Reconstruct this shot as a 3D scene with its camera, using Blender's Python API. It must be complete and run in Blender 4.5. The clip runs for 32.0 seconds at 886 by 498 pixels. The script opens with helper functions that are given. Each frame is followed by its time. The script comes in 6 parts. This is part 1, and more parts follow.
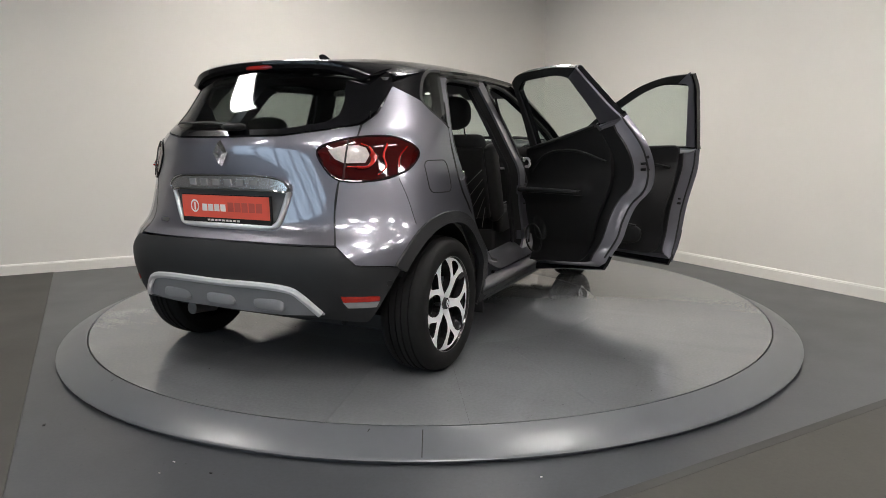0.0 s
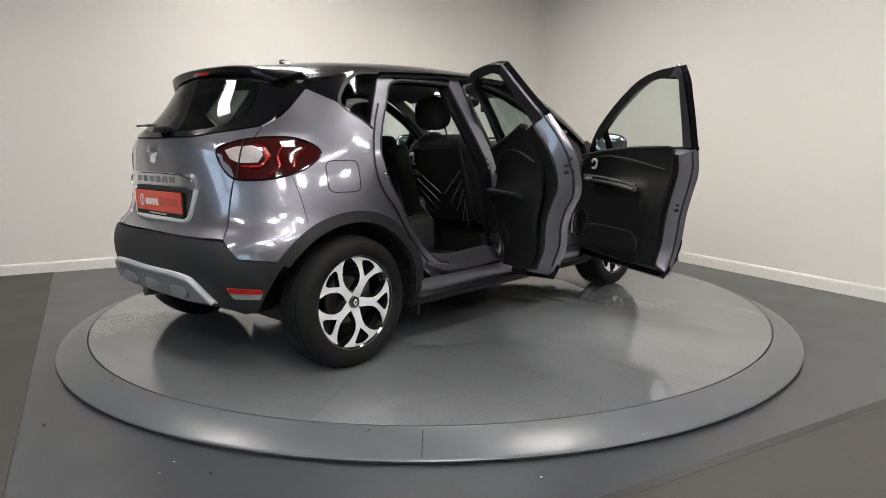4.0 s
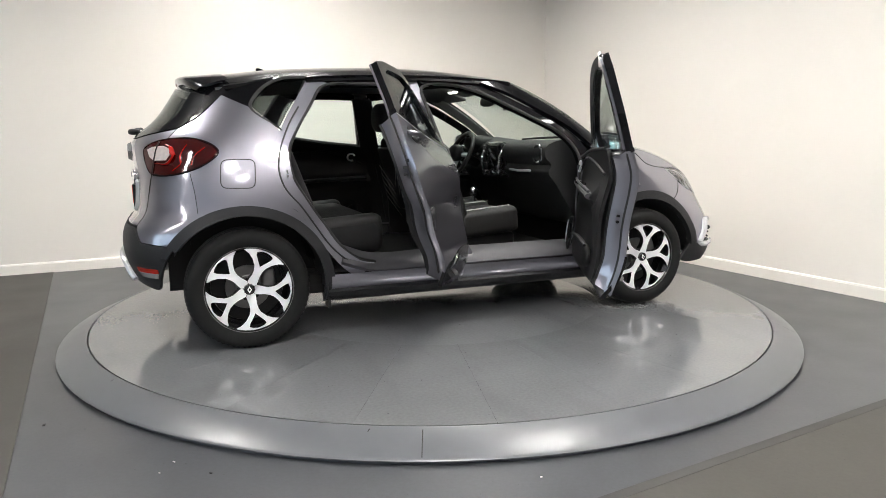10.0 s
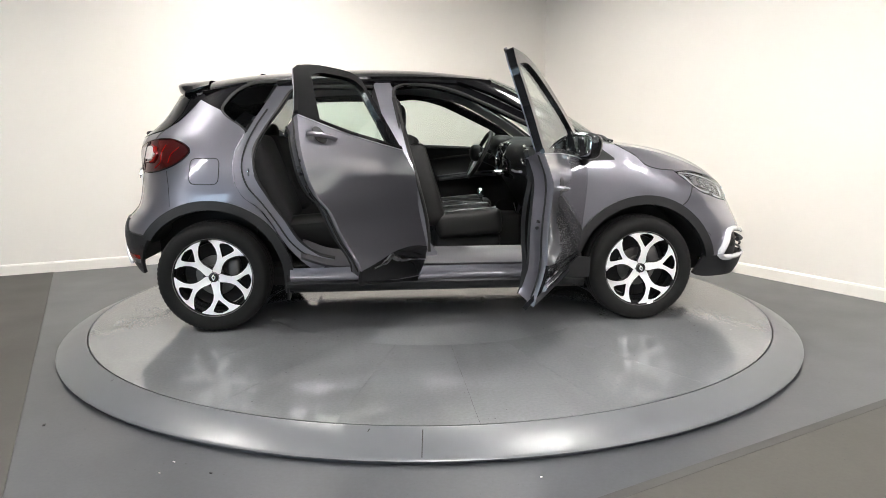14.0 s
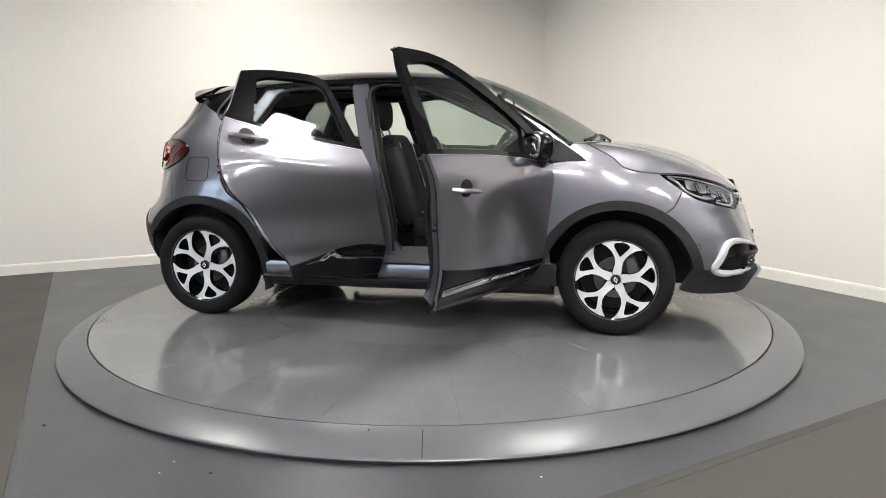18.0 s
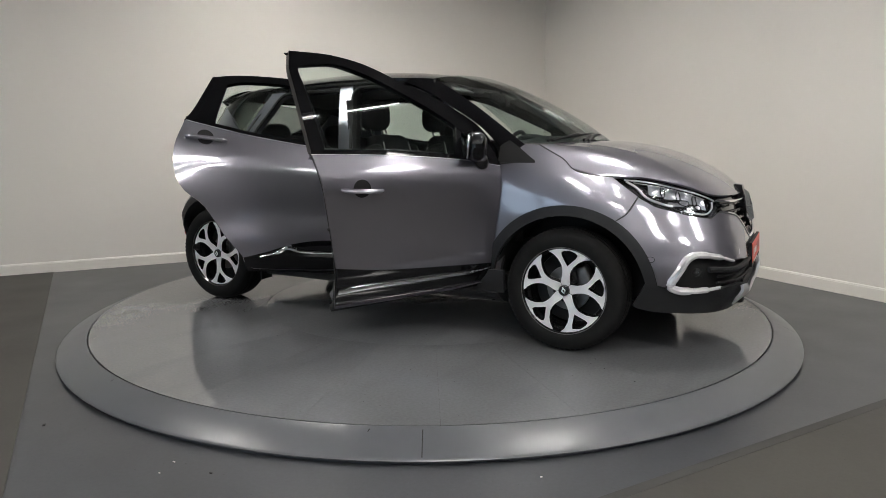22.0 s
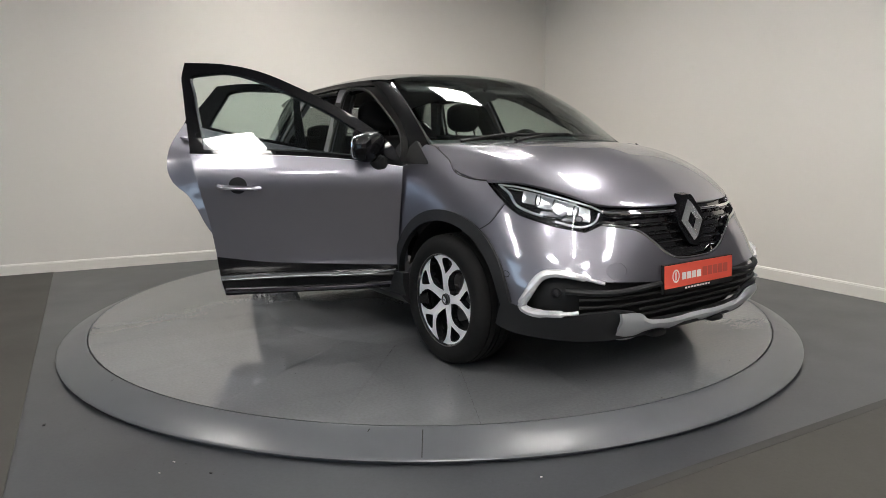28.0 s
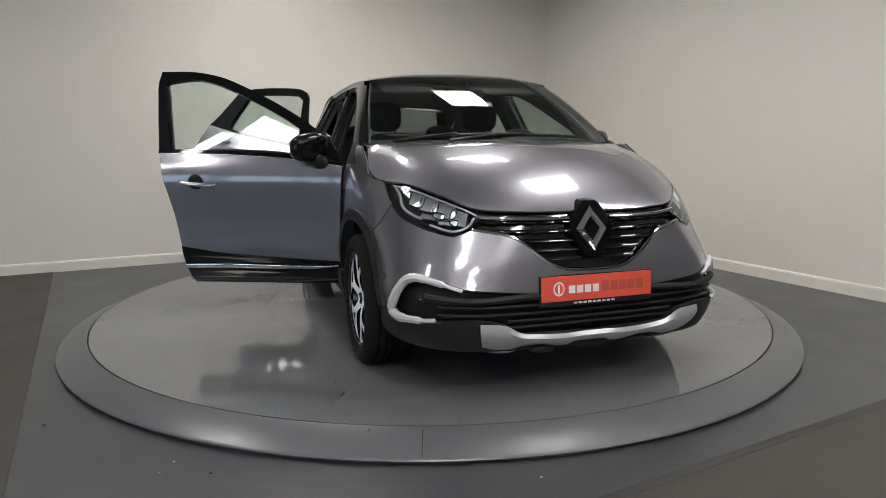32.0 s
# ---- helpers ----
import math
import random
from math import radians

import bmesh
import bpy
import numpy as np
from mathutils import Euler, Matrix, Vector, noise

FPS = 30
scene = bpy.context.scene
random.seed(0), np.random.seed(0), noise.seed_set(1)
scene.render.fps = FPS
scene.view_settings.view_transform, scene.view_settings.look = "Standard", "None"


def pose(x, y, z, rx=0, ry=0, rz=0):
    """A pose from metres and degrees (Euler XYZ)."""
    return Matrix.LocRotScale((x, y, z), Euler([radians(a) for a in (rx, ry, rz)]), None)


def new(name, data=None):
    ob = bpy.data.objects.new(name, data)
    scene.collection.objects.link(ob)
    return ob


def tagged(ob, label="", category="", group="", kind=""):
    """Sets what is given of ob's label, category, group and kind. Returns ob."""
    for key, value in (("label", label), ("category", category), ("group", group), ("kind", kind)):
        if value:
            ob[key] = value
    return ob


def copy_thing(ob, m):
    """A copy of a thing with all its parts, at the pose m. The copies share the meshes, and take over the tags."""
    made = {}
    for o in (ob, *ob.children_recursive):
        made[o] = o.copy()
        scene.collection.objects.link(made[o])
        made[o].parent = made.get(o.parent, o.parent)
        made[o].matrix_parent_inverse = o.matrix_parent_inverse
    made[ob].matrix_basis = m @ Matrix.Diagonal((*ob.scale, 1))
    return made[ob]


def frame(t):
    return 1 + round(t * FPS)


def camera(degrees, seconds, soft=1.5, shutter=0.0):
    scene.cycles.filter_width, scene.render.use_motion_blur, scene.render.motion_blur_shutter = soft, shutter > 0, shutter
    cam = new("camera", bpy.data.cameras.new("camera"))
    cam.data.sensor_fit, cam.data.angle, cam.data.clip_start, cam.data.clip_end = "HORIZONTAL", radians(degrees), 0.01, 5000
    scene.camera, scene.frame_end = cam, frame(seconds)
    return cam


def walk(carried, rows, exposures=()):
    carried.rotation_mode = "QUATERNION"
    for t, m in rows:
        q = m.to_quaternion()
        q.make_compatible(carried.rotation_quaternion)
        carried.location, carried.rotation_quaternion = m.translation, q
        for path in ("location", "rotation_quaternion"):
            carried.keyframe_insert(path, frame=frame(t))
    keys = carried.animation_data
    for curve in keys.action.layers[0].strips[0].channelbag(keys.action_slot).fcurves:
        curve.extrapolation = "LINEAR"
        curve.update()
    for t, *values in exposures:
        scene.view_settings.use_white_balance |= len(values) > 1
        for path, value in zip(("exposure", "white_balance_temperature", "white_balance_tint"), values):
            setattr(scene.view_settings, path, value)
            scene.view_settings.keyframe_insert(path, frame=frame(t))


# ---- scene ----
cam = camera(68.1, 32.0, soft=0.75)
CAM = pose(0, -4.6148, 1.0891, 80.8335, 0, -0.9463) @ pose(0, 0, 0, 0, 0, -0.3224)
walk(cam, [(0, CAM), (32, CAM)], exposures=[(0, -0.50), (3, -0.42), (6, -0.20), (9, 0.04), (11, 0.278), (13, 0.346), (16.5, 0.14), (19, -0.10), (22, -0.75), (25, -0.82), (28, -0.62), (31, -0.58), (32, -0.84)])

# ---------------------------------------------------------------- light
FLOOR_Z = -0.089
CORNER = Vector((1.44, 3.884, 0))
LEFT_DIR = Vector((-0.904, -0.428, 0)).normalized()
RIGHT_DIR = Vector((0.445, -0.896, 0)).normalized()
CEIL_Z = 3.30

world = bpy.data.worlds.new("world")
scene.world = world
world.use_nodes = True
world.node_tree.nodes["Background"].inputs[0].default_value = (0.62, 0.72, 0.90, 1)
world.node_tree.nodes["Background"].inputs[1].default_value = 1.0


# ---------------------------------------------------------------- materials
def shader(name, color, rough=0.5, metal=0.0, coat=0.0, spec=0.5, noise_scale=0.0, vary=0.0, bump=0.0,
           bump_scale=60.0, rough_vary=0.0, emit=None, emit_strength=0.0, coat_rough=0.02, coat_ior=1.5):
    m = bpy.data.materials.new(name)
    m.use_nodes = True
    nt = m.node_tree
    b = nt.nodes["Principled BSDF"]
    b.inputs["Base Color"].default_value = (*color, 1)
    b.inputs["Roughness"].default_value = rough
    b.inputs["Metallic"].default_value = metal
    b.inputs["Coat Weight"].default_value = coat
    b.inputs["Coat Roughness"].default_value = coat_rough
    b.inputs["Coat IOR"].default_value = coat_ior
    b.inputs["Specular IOR Level"].default_value = spec
    if emit:
        b.inputs["Emission Color"].default_value = (*emit, 1)
        b.inputs["Emission Strength"].default_value = emit_strength
    tc = nt.nodes.new("ShaderNodeTexCoord")
    if vary or rough_vary:
        n = nt.nodes.new("ShaderNodeTexNoise")
        n.inputs["Scale"].default_value = noise_scale or 5
        n.inputs["Detail"].default_value = 6
        nt.links.new(tc.outputs["Object"], n.inputs["Vector"])
        if vary:
            mix = nt.nodes.new("ShaderNodeMixRGB")
            mix.inputs[1].default_value = (*[c * (1 - vary) for c in color], 1)
            mix.inputs[2].default_value = (*[min(1, c * (1 + vary)) for c in color], 1)
            nt.links.new(n.outputs["Fac"], mix.inputs[0])
            nt.links.new(mix.outputs[0], b.inputs["Base Color"])
        if rough_vary:
            mr = nt.nodes.new("ShaderNodeMapRange")
            mr.inputs[3].default_value = max(0.02, rough - rough_vary)
            mr.inputs[4].default_value = rough + rough_vary
            nt.links.new(n.outputs["Fac"], mr.inputs[0])
            nt.links.new(mr.outputs[0], b.inputs["Roughness"])
    if bump:
        n2 = nt.nodes.new("ShaderNodeTexNoise")
        n2.inputs["Scale"].default_value = bump_scale
        n2.inputs["Detail"].default_value = 4
        nt.links.new(tc.outputs["Object"], n2.inputs["Vector"])
        bp = nt.nodes.new("ShaderNodeBump")
        bp.inputs["Strength"].default_value = bump
        bp.inputs["Distance"].default_value = 0.002
        nt.links.new(n2.outputs["Fac"], bp.inputs["Height"])
        nt.links.new(bp.outputs[0], b.inputs["Normal"])
    return m


def glass(name, tint, rough=0.0, mirror=0.09):
    """Thin automotive glass: a tinted see-through sheet with a glossy face."""
    m = bpy.data.materials.new(name)
    m.use_nodes = True
    nt = m.node_tree
    nt.nodes.remove(nt.nodes["Principled BSDF"])
    out = nt.nodes["Material Output"]
    tr = nt.nodes.new("ShaderNodeBsdfTransparent")
    tr.inputs[0].default_value = (*tint, 1)
    gl = nt.nodes.new("ShaderNodeBsdfGlossy")
    gl.inputs["Roughness"].default_value = rough
    fr = nt.nodes.new("ShaderNodeLayerWeight")
    fr.inputs[0].default_value = 0.5
    pw = nt.nodes.new("ShaderNodeMath")
    pw.operation = "POWER"
    pw.inputs[1].default_value = 4.5
    nt.links.new(fr.outputs["Facing"], pw.inputs[0])
    ad = nt.nodes.new("ShaderNodeMath")
    ad.operation = "MULTIPLY_ADD"
    ad.inputs[1].default_value = 0.8
    ad.inputs[2].default_value = mirror * 0.5
    ad.use_clamp = True
    mix = nt.nodes.new("ShaderNodeMixShader")
    nt.links.new(pw.outputs[0], ad.inputs[0])
    nt.links.new(ad.outputs[0], mix.inputs[0])
    nt.links.new(tr.outputs[0], mix.inputs[1])
    nt.links.new(gl.outputs[0], mix.inputs[2])
    nt.links.new(mix.outputs[0], out.inputs[0])
    return m


M_PAINT = shader("grey_metallic_paint", (0.325, 0.32, 0.365), 0.38, 0.88, 1.0, noise_scale=300, vary=0.06, coat_ior=1.6, spec=0.3)


def add_fine_flake(m, color, rough, share):
    """Metallic paint holds a second, finer flake that mirrors more sharply than the first."""
    nt = m.node_tree
    first = nt.nodes["Principled BSDF"]
    fine = nt.nodes.new("ShaderNodeBsdfPrincipled")
    fine.inputs["Base Color"].default_value = (*color, 1)
    fine.inputs["Metallic"].default_value = 1.0
    fine.inputs["Roughness"].default_value = rough
    fine.inputs["Coat Weight"].default_value = 1.0
    fine.inputs["Coat Roughness"].default_value = 0.02
    fine.inputs["Coat IOR"].default_value = 1.6
    mix = nt.nodes.new("ShaderNodeMixShader")
    mix.inputs[0].default_value = share
    nt.links.new(first.outputs[0], mix.inputs[1])
    nt.links.new(fine.outputs[0], mix.inputs[2])
    nt.links.new(mix.outputs[0], nt.nodes["Material Output"].inputs[0])


add_fine_flake(M_PAINT, (0.34, 0.33, 0.37), 0.12, 0.36)
M_BLACK = shader("gloss_black_paint", (0.005, 0.005, 0.006), 0.25, 0.0, 0.75, spec=0.05)
M_PLASTIC = shader("black_grained_plastic", (0.020, 0.0205, 0.022), 0.5, spec=0.32, bump=0.25, bump_scale=900, noise_scale=4, vary=0.1)
M_DARK = shader("dark_plastic", (0.013, 0.013, 0.0135), 0.5, spec=0.28, noise_scale=6, vary=0.15)
M_RUBBER = shader("tyre_rubber", (0.011, 0.011, 0.011), 0.75, spec=0.2, noise_scale=30, vary=0.2, bump=0.2, bump_scale=300)
M_SEAL = shader("rubber_seal", (0.012, 0.012, 0.012), 0.6)
M_CHROME = shader("chrome", (0.85, 0.86, 0.88), 0.07, 1.0)
M_SILVER = shader("silver_paint", (0.66, 0.67, 0.69), 0.35, 0.5, 0.3)
M_ALU = shader("machined_alloy", (0.95, 0.95, 0.96), 0.42, 0.15, noise_scale=40, rough_vary=0.06)
M_RIMBLACK = shader("gloss_black_alloy", (0.012, 0.012, 0.013), 0.15, 0.0, 0.8)
M_DISC = shader("brake_steel", (0.20, 0.195, 0.19), 0.4, 1.0, noise_scale=30, vary=0.2)
M_CLOTH = shader("black_seat_cloth", (0.011, 0.011, 0.012), 0.9, bump=0.5, bump_scale=700, noise_scale=12, vary=0.2)
M_LEATHER = shader("grey_seat_bolster", (0.014, 0.0137, 0.0137), 0.5, spec=0.35, bump=0.3, bump_scale=250, noise_scale=8, vary=0.12)
M_TRIM = shader("soft_dash_plastic", (0.013, 0.0133, 0.0135), 0.6, spec=0.28, bump=0.3, bump_scale=500, noise_scale=5, vary=0.12)
M_CARPET = shader("black_carpet", (0.012, 0.012, 0.012), 0.95, bump=0.6, bump_scale=800)
M_HEAD = shader("grey_headliner", (0.13, 0.13, 0.127), 0.9, bump=0.3, bump_scale=600)
M_GLASS = glass("window_glass", (0.89, 0.935, 0.915))
M_TINT = glass("tinted_glass", (0.54, 0.56, 0.55))
M_SCREEN = glass("windscreen_glass", (0.87, 0.92, 0.90))
M_LENS = glass("clear_lamp_lens", (0.93, 0.94, 0.95), mirror=0.06)
M_REDLENS = shader("red_lamp_lens", (0.30, 0.012, 0.009), 0.08, 0.0, 1.0)
M_REDDARK = shader("dark_red_lens", (0.045, 0.002, 0.002), 0.06, 0.0, 1.0)
M_WHITELENS = shader("white_lamp_insert", (0.55, 0.50, 0.48), 0.25, 0.0, 1.0, noise_scale=60, vary=0.25)
M_DULL = shader("dull_grey_trim", (0.085, 0.085, 0.088), 0.45, spec=0.4, noise_scale=9, vary=0.12)
M_PLATE = shader("orange_red_plate", (0.78, 0.105, 0.065), 0.4)
M_WHITE = shader("white_print", (0.85, 0.82, 0.80), 0.5)
M_WALL = shader("cream_wall_paint", (0.79, 0.755, 0.70), 0.75, noise_scale=1.3, vary=0.025, bump=0.08, bump_scale=90)
M_BACK = shader("dark_showroom_wall", (0.055, 0.055, 0.06), 0.7, noise_scale=1.0, vary=0.1)
M_FAR = shader("grey_showroom_wall", (0.30, 0.30, 0.31), 0.7, noise_scale=1.0, vary=0.1)
M_SKIRT = shader("white_skirting_paint", (0.82, 0.79, 0.73), 0.45, noise_scale=3, vary=0.03)
M_CEIL = shader("grey_ceiling", (0.30, 0.30, 0.30), 0.85, noise_scale=2, vary=0.03)
M_LAMP = shader("lamp_diffuser", (0.9, 0.9, 0.9), 0.5, emit=(1.0, 0.965, 0.925), emit_strength=57.0)
M_STREET = shader("overcast_daylight", (0.1, 0.1, 0.1), 0.9, emit=(0.68, 0.80, 1.0), emit_strength=3.4)
M_ALUFRAME = shader("white_metal_frame", (0.8, 0.8, 0.8), 0.4)


def floor_material(name, color, rough, seed, spec=0.5, relief=0.05):
    """Coated floor: broad cloudy tone, scuffs, small dark spots, an uneven gloss."""
    m = shader(name, color, rough, spec=spec)
    nt = m.node_tree
    b = nt.nodes["Principled BSDF"]
    tc = nt.nodes.new("ShaderNodeTexCoord")

    def noise(scale, detail, stretch=(1, 1, 1), turn=0.0):
        mp = nt.nodes.new("ShaderNodeMapping")
        mp.inputs["Location"].default_value = (seed, seed * 1.7, 0)
        mp.inputs["Rotation"].default_value = (0, 0, turn)
        mp.inputs["Scale"].default_value = stretch
        nt.links.new(tc.outputs["Object"], mp.inputs[0])
        n = nt.nodes.new("ShaderNodeTexNoise")
        n.inputs["Scale"].default_value = scale
        n.inputs["Detail"].default_value = detail
        nt.links.new(mp.outputs[0], n.inputs["Vector"])
        return n

    def ramp(src, a, bb, lo, hi):
        mr = nt.nodes.new("ShaderNodeMapRange")
        for k, v in zip((1, 2, 3, 4), (a, bb, lo, hi)):
            mr.inputs[k].default_value = v
        nt.links.new(src.outputs[0], mr.inputs[0])
        return mr

    tones = [ramp(noise(0.8, 6), 0.3, 0.7, 0.86, 1.12),
             ramp(noise(5.0, 8, (1, 0.25, 1), 0.6), 0.52, 0.72, 1.0, 0.90),
             ramp(noise(3.0, 8, (0.2, 1, 1), 0.3), 0.56, 0.74, 1.0, 1.07),
             ramp(noise(48.0, 3), 0.72, 0.75, 1.0, 0.55),
             ramp(noise(70.0, 4), 0.3, 0.7, 0.93, 1.07)]
    acc = None
    for t in tones:
        if acc is None:
            acc = t
            continue
        mu = nt.nodes.new("ShaderNodeMath")
        mu.operation = "MULTIPLY"
        nt.links.new(acc.outputs[0], mu.inputs[0])
        nt.links.new(t.outputs[0], mu.inputs[1])
        acc = mu
    mix = nt.nodes.new("ShaderNodeMixRGB")
    mix.blend_type = "MULTIPLY"
    mix.inputs[0].default_value = 1.0
    mix.inputs[1].default_value = (*color, 1)
    nt.links.new(acc.outputs[0], mix.inputs[2])
    nt.links.new(mix.outputs[0], b.inputs["Base Color"])
    nt.links.new(ramp(noise(2.2, 7), 0.3, 0.7, rough - 0.035, rough + 0.035).outputs[0], b.inputs["Roughness"])
    bp = nt.nodes.new("ShaderNodeBump")
    bp.inputs["Strength"].default_value = relief
    bp.inputs["Distance"].default_value = 0.003
    nt.links.new(noise(45.0, 4).outputs[0], bp.inputs["Height"])
    nt.links.new(bp.outputs[0], b.inputs["Normal"])
    return m


M_FLOOR = floor_material("grey_coated_floor", (0.058, 0.061, 0.066), 0.34, 0.0)
M_DISCFLOOR = floor_material("grey_turntable_coating", (0.160, 0.165, 0.171), 0.100, 4.0, 1.0, 0.006)
M_RING = shader("grey_ramp_paint", (0.096, 0.101, 0.109), 0.31, spec=0.6, noise_scale=7, vary=0.10, rough_vary=0.05, bump=0.03, bump_scale=120)
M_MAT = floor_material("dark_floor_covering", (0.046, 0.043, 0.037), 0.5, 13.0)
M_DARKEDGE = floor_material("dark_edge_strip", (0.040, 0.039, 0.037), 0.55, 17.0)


# ---------------------------------------------------------------- mesh helpers
def mesh_ob(name, verts, faces, mat, parent=None, label="", smooth=True, loc=None):
    me = bpy.data.meshes.new(name)
    me.from_pydata([tuple(v) for v in verts], [], [tuple(f) for f in faces])
    me.materials.append(mat)
    if smooth:
        me.polygons.foreach_set("use_smooth", [True] * len(me.polygons))
        me.set_sharp_from_angle(angle=radians(38))
    me.update()
    ob = new(name, me)
    if parent is not None:
        ob.parent = parent
    if loc is not None:
        ob.location = loc
    if label:
        ob["label"] = label
    return ob


def part(name, bm, material, parent, label="", smooth=True):
    me = bpy.data.meshes.new(name)
    bm.to_mesh(me)
    bm.free()
    me.materials.append(material)
    if smooth:
        me.polygons.foreach_set("use_smooth", [True] * len(me.polygons))
        me.set_sharp_from_angle(angle=radians(38))
    ob = new(name, me)
    if parent is not None:
        ob.parent = parent
    if label:
        ob["label"] = label
    return ob


def box_bm(cx, cy, cz, sx, sy, sz, bevel=0.0, m=None, seg=2):
    bm = bmesh.new()
    bmesh.ops.create_cube(bm, size=1, matrix=Matrix.Translation((cx, cy, cz)) @ Matrix.Diagonal((sx, sy, sz, 1)))
    if bevel:
        bmesh.ops.bevel(bm, geom=list(bm.edges), offset=bevel, segments=seg, affect="EDGES", profile=0.5)
    if m is not None:
        bmesh.ops.transform(bm, matrix=m, verts=bm.verts)
    return bm


def spline(pts, n=60, closed=False):
    """Catmull-Rom through the points (any dimension), n samples, by chord length."""
    P = np.array(pts, float)
    if closed:
        P = np.vstack([P[-1], P, P[0], P[1]])
    else:
        P = np.vstack([2 * P[0] - P[1], P, 2 * P[-1] - P[-2]])
    d = np.maximum(np.linalg.norm(np.diff(P, axis=0), axis=1), 1e-6) ** 0.5
    t = np.concatenate([[0], np.cumsum(d)])
    lo, hi = t[1], t[-2]
    out = []
    for k in range(n):
        u = lo + (hi - lo) * k / (n if closed else n - 1)
        i = min(max(int(np.searchsorted(t, u, side="right")) - 1, 1), len(P) - 3)
        t0, t1, t2, t3 = t[i - 1:i + 3]
        p0, p1, p2, p3 = P[i - 1:i + 3]
        a1 = (t1 - u) / (t1 - t0) * p0 + (u - t0) / (t1 - t0) * p1
        a2 = (t2 - u) / (t2 - t1) * p1 + (u - t1) / (t2 - t1) * p2
        a3 = (t3 - u) / (t3 - t2) * p2 + (u - t2) / (t3 - t2) * p3
        b1 = (t2 - u) / (t2 - t0) * a1 + (u - t0) / (t2 - t0) * a2
        b2 = (t3 - u) / (t3 - t1) * a2 + (u - t1) / (t3 - t1) * a3
        out.append((t2 - u) / (t2 - t1) * b1 + (u - t1) / (t2 - t1) * b2)
    return np.array(out)


def fn(xs, ys):
    """A smooth function through the points, as a fast table."""
    c = spline(list(zip(xs, ys)), 400)
    o = np.argsort(c[:, 0])
    cx, cy = c[o, 0].copy(), c[o, 1].copy()
    return lambda v: np.interp(v, cx, cy)


def strip(A, B, n=24, m=6, bulge=0.0, out=(0, 0, 1), thick=0.0, ends=False):
    """A sheet between two space curves, bulged along out; with thick, a closed slab."""
    A, B = spline(A, n), spline(B, n)
    o = np.array(out, float)
    V, F = [], []
    for i in range(n):
        for j in range(m + 1):
            f = j / m
            e = 4 * f * (1 - f) * bulge
            if ends:
                g = i / (n - 1)
                e *= 4 * g * (1 - g)
            V.append(A[i] * (1 - f) + B[i] * f + o * e)
    for i in range(n - 1):
        for j in range(m):
            a = i * (m + 1) + j
            F.append((a, a + 1, a + m + 2, a + m + 1))
    V = np.array(V)
    if thick:
        V, F = thicken(V, F, thick)
    return V, F


def normals(V, F):
    N = np.zeros_like(V)
    for f in F:
        a, b, c = V[f[0]], V[f[1]], V[f[2]]
        nn = np.cross(b - a, c - a)
        if len(f) == 4:
            nn = nn + np.cross(c - a, V[f[3]] - a)
        for k in f:
            N[k] += nn
    L = np.linalg.norm(N, axis=1)
    return N / np.maximum(L, 1e-12)[:, None]


def boundary(F):
    seen = {}
    for f in F:
        for k in range(len(f)):
            e = (f[k], f[(k + 1) % len(f)])
            if (e[1], e[0]) in seen:
                del seen[(e[1], e[0])]
            else:
                seen[e] = True
    return list(seen)


def thicken(V, F, thick):
    """Give a sheet a back and a rim; thick goes against the faces' normals."""
    V = np.asarray(V, float)
    n = len(V)
    W = np.vstack([V, V - normals(V, F) * thick])
    G = list(F) + [tuple(k + n for k in reversed(f)) for f in F]
    for a, b in boundary(F):
        G.append((b, a, a + n, b + n))
    return W, G


def inside(P, poly):
    x, y = P[:, 0], P[:, 1]
    c = np.zeros(len(P), bool)
    j = len(poly) - 1
    for i in range(len(poly)):
        xi, yi = poly[i]
        xj, yj = poly[j]
        hit = ((yi > y) != (yj > y)) & (x < (xj - xi) * (y - yi) / (yj - yi + 1e-15) + xi)
        c ^= hit
        j = i
    return c


def nearest_on(P, poly):
    best = np.full(len(P), 1e9)
    out = P.copy()
    for i in range(len(poly)):
        a, b = poly[i], poly[(i + 1) % len(poly)]
        d = b - a
        f = np.clip(((P - a) @ d) / max(d @ d, 1e-15), 0, 1)
        q = a + f[:, None] * d
        e = ((P - q) ** 2).sum(1)
        m = e < best
        best[m] = e[m]
        out[m] = q[m]
    return out


def fill(poly, h=0.02, corners=()):
    """Quads that fill a flat outline: a grid whose rim is drawn to the outline. Returns points and faces."""
    poly = np.array(poly, float)
    lo, hi = poly.min(0), poly.max(0)
    nx, ny = max(2, int(np.ceil((hi[0] - lo[0]) / h))), max(2, int(np.ceil((hi[1] - lo[1]) / h)))
    gx, gy = np.linspace(lo[0], hi[0], nx + 1), np.linspace(lo[1], hi[1], ny + 1)
    C = np.array([((gx[i] + gx[i + 1]) / 2, (gy[j] + gy[j + 1]) / 2) for i in range(nx) for j in range(ny)])
    keep = inside(C, poly)
    ids, V, F = {}, [], []

    def vid(i, j):
        if (i, j) not in ids:
            ids[(i, j)] = len(V)
            V.append((gx[i], gy[j]))
        return ids[(i, j)]
    for k in np.nonzero(keep)[0]:
        i, j = divmod(int(k), ny)
        F.append((vid(i, j), vid(i + 1, j), vid(i + 1, j + 1), vid(i, j + 1)))
    V = np.array(V)
    rim = sorted({a for e in boundary(F) for a in e})
    V[rim] = nearest_on(V[rim], poly)
    for c in corners:
        c = np.array(c, float)
        k = rim[int(np.argmin(((V[rim] - c) ** 2).sum(1)))]
        V[k] = c
    return V, F


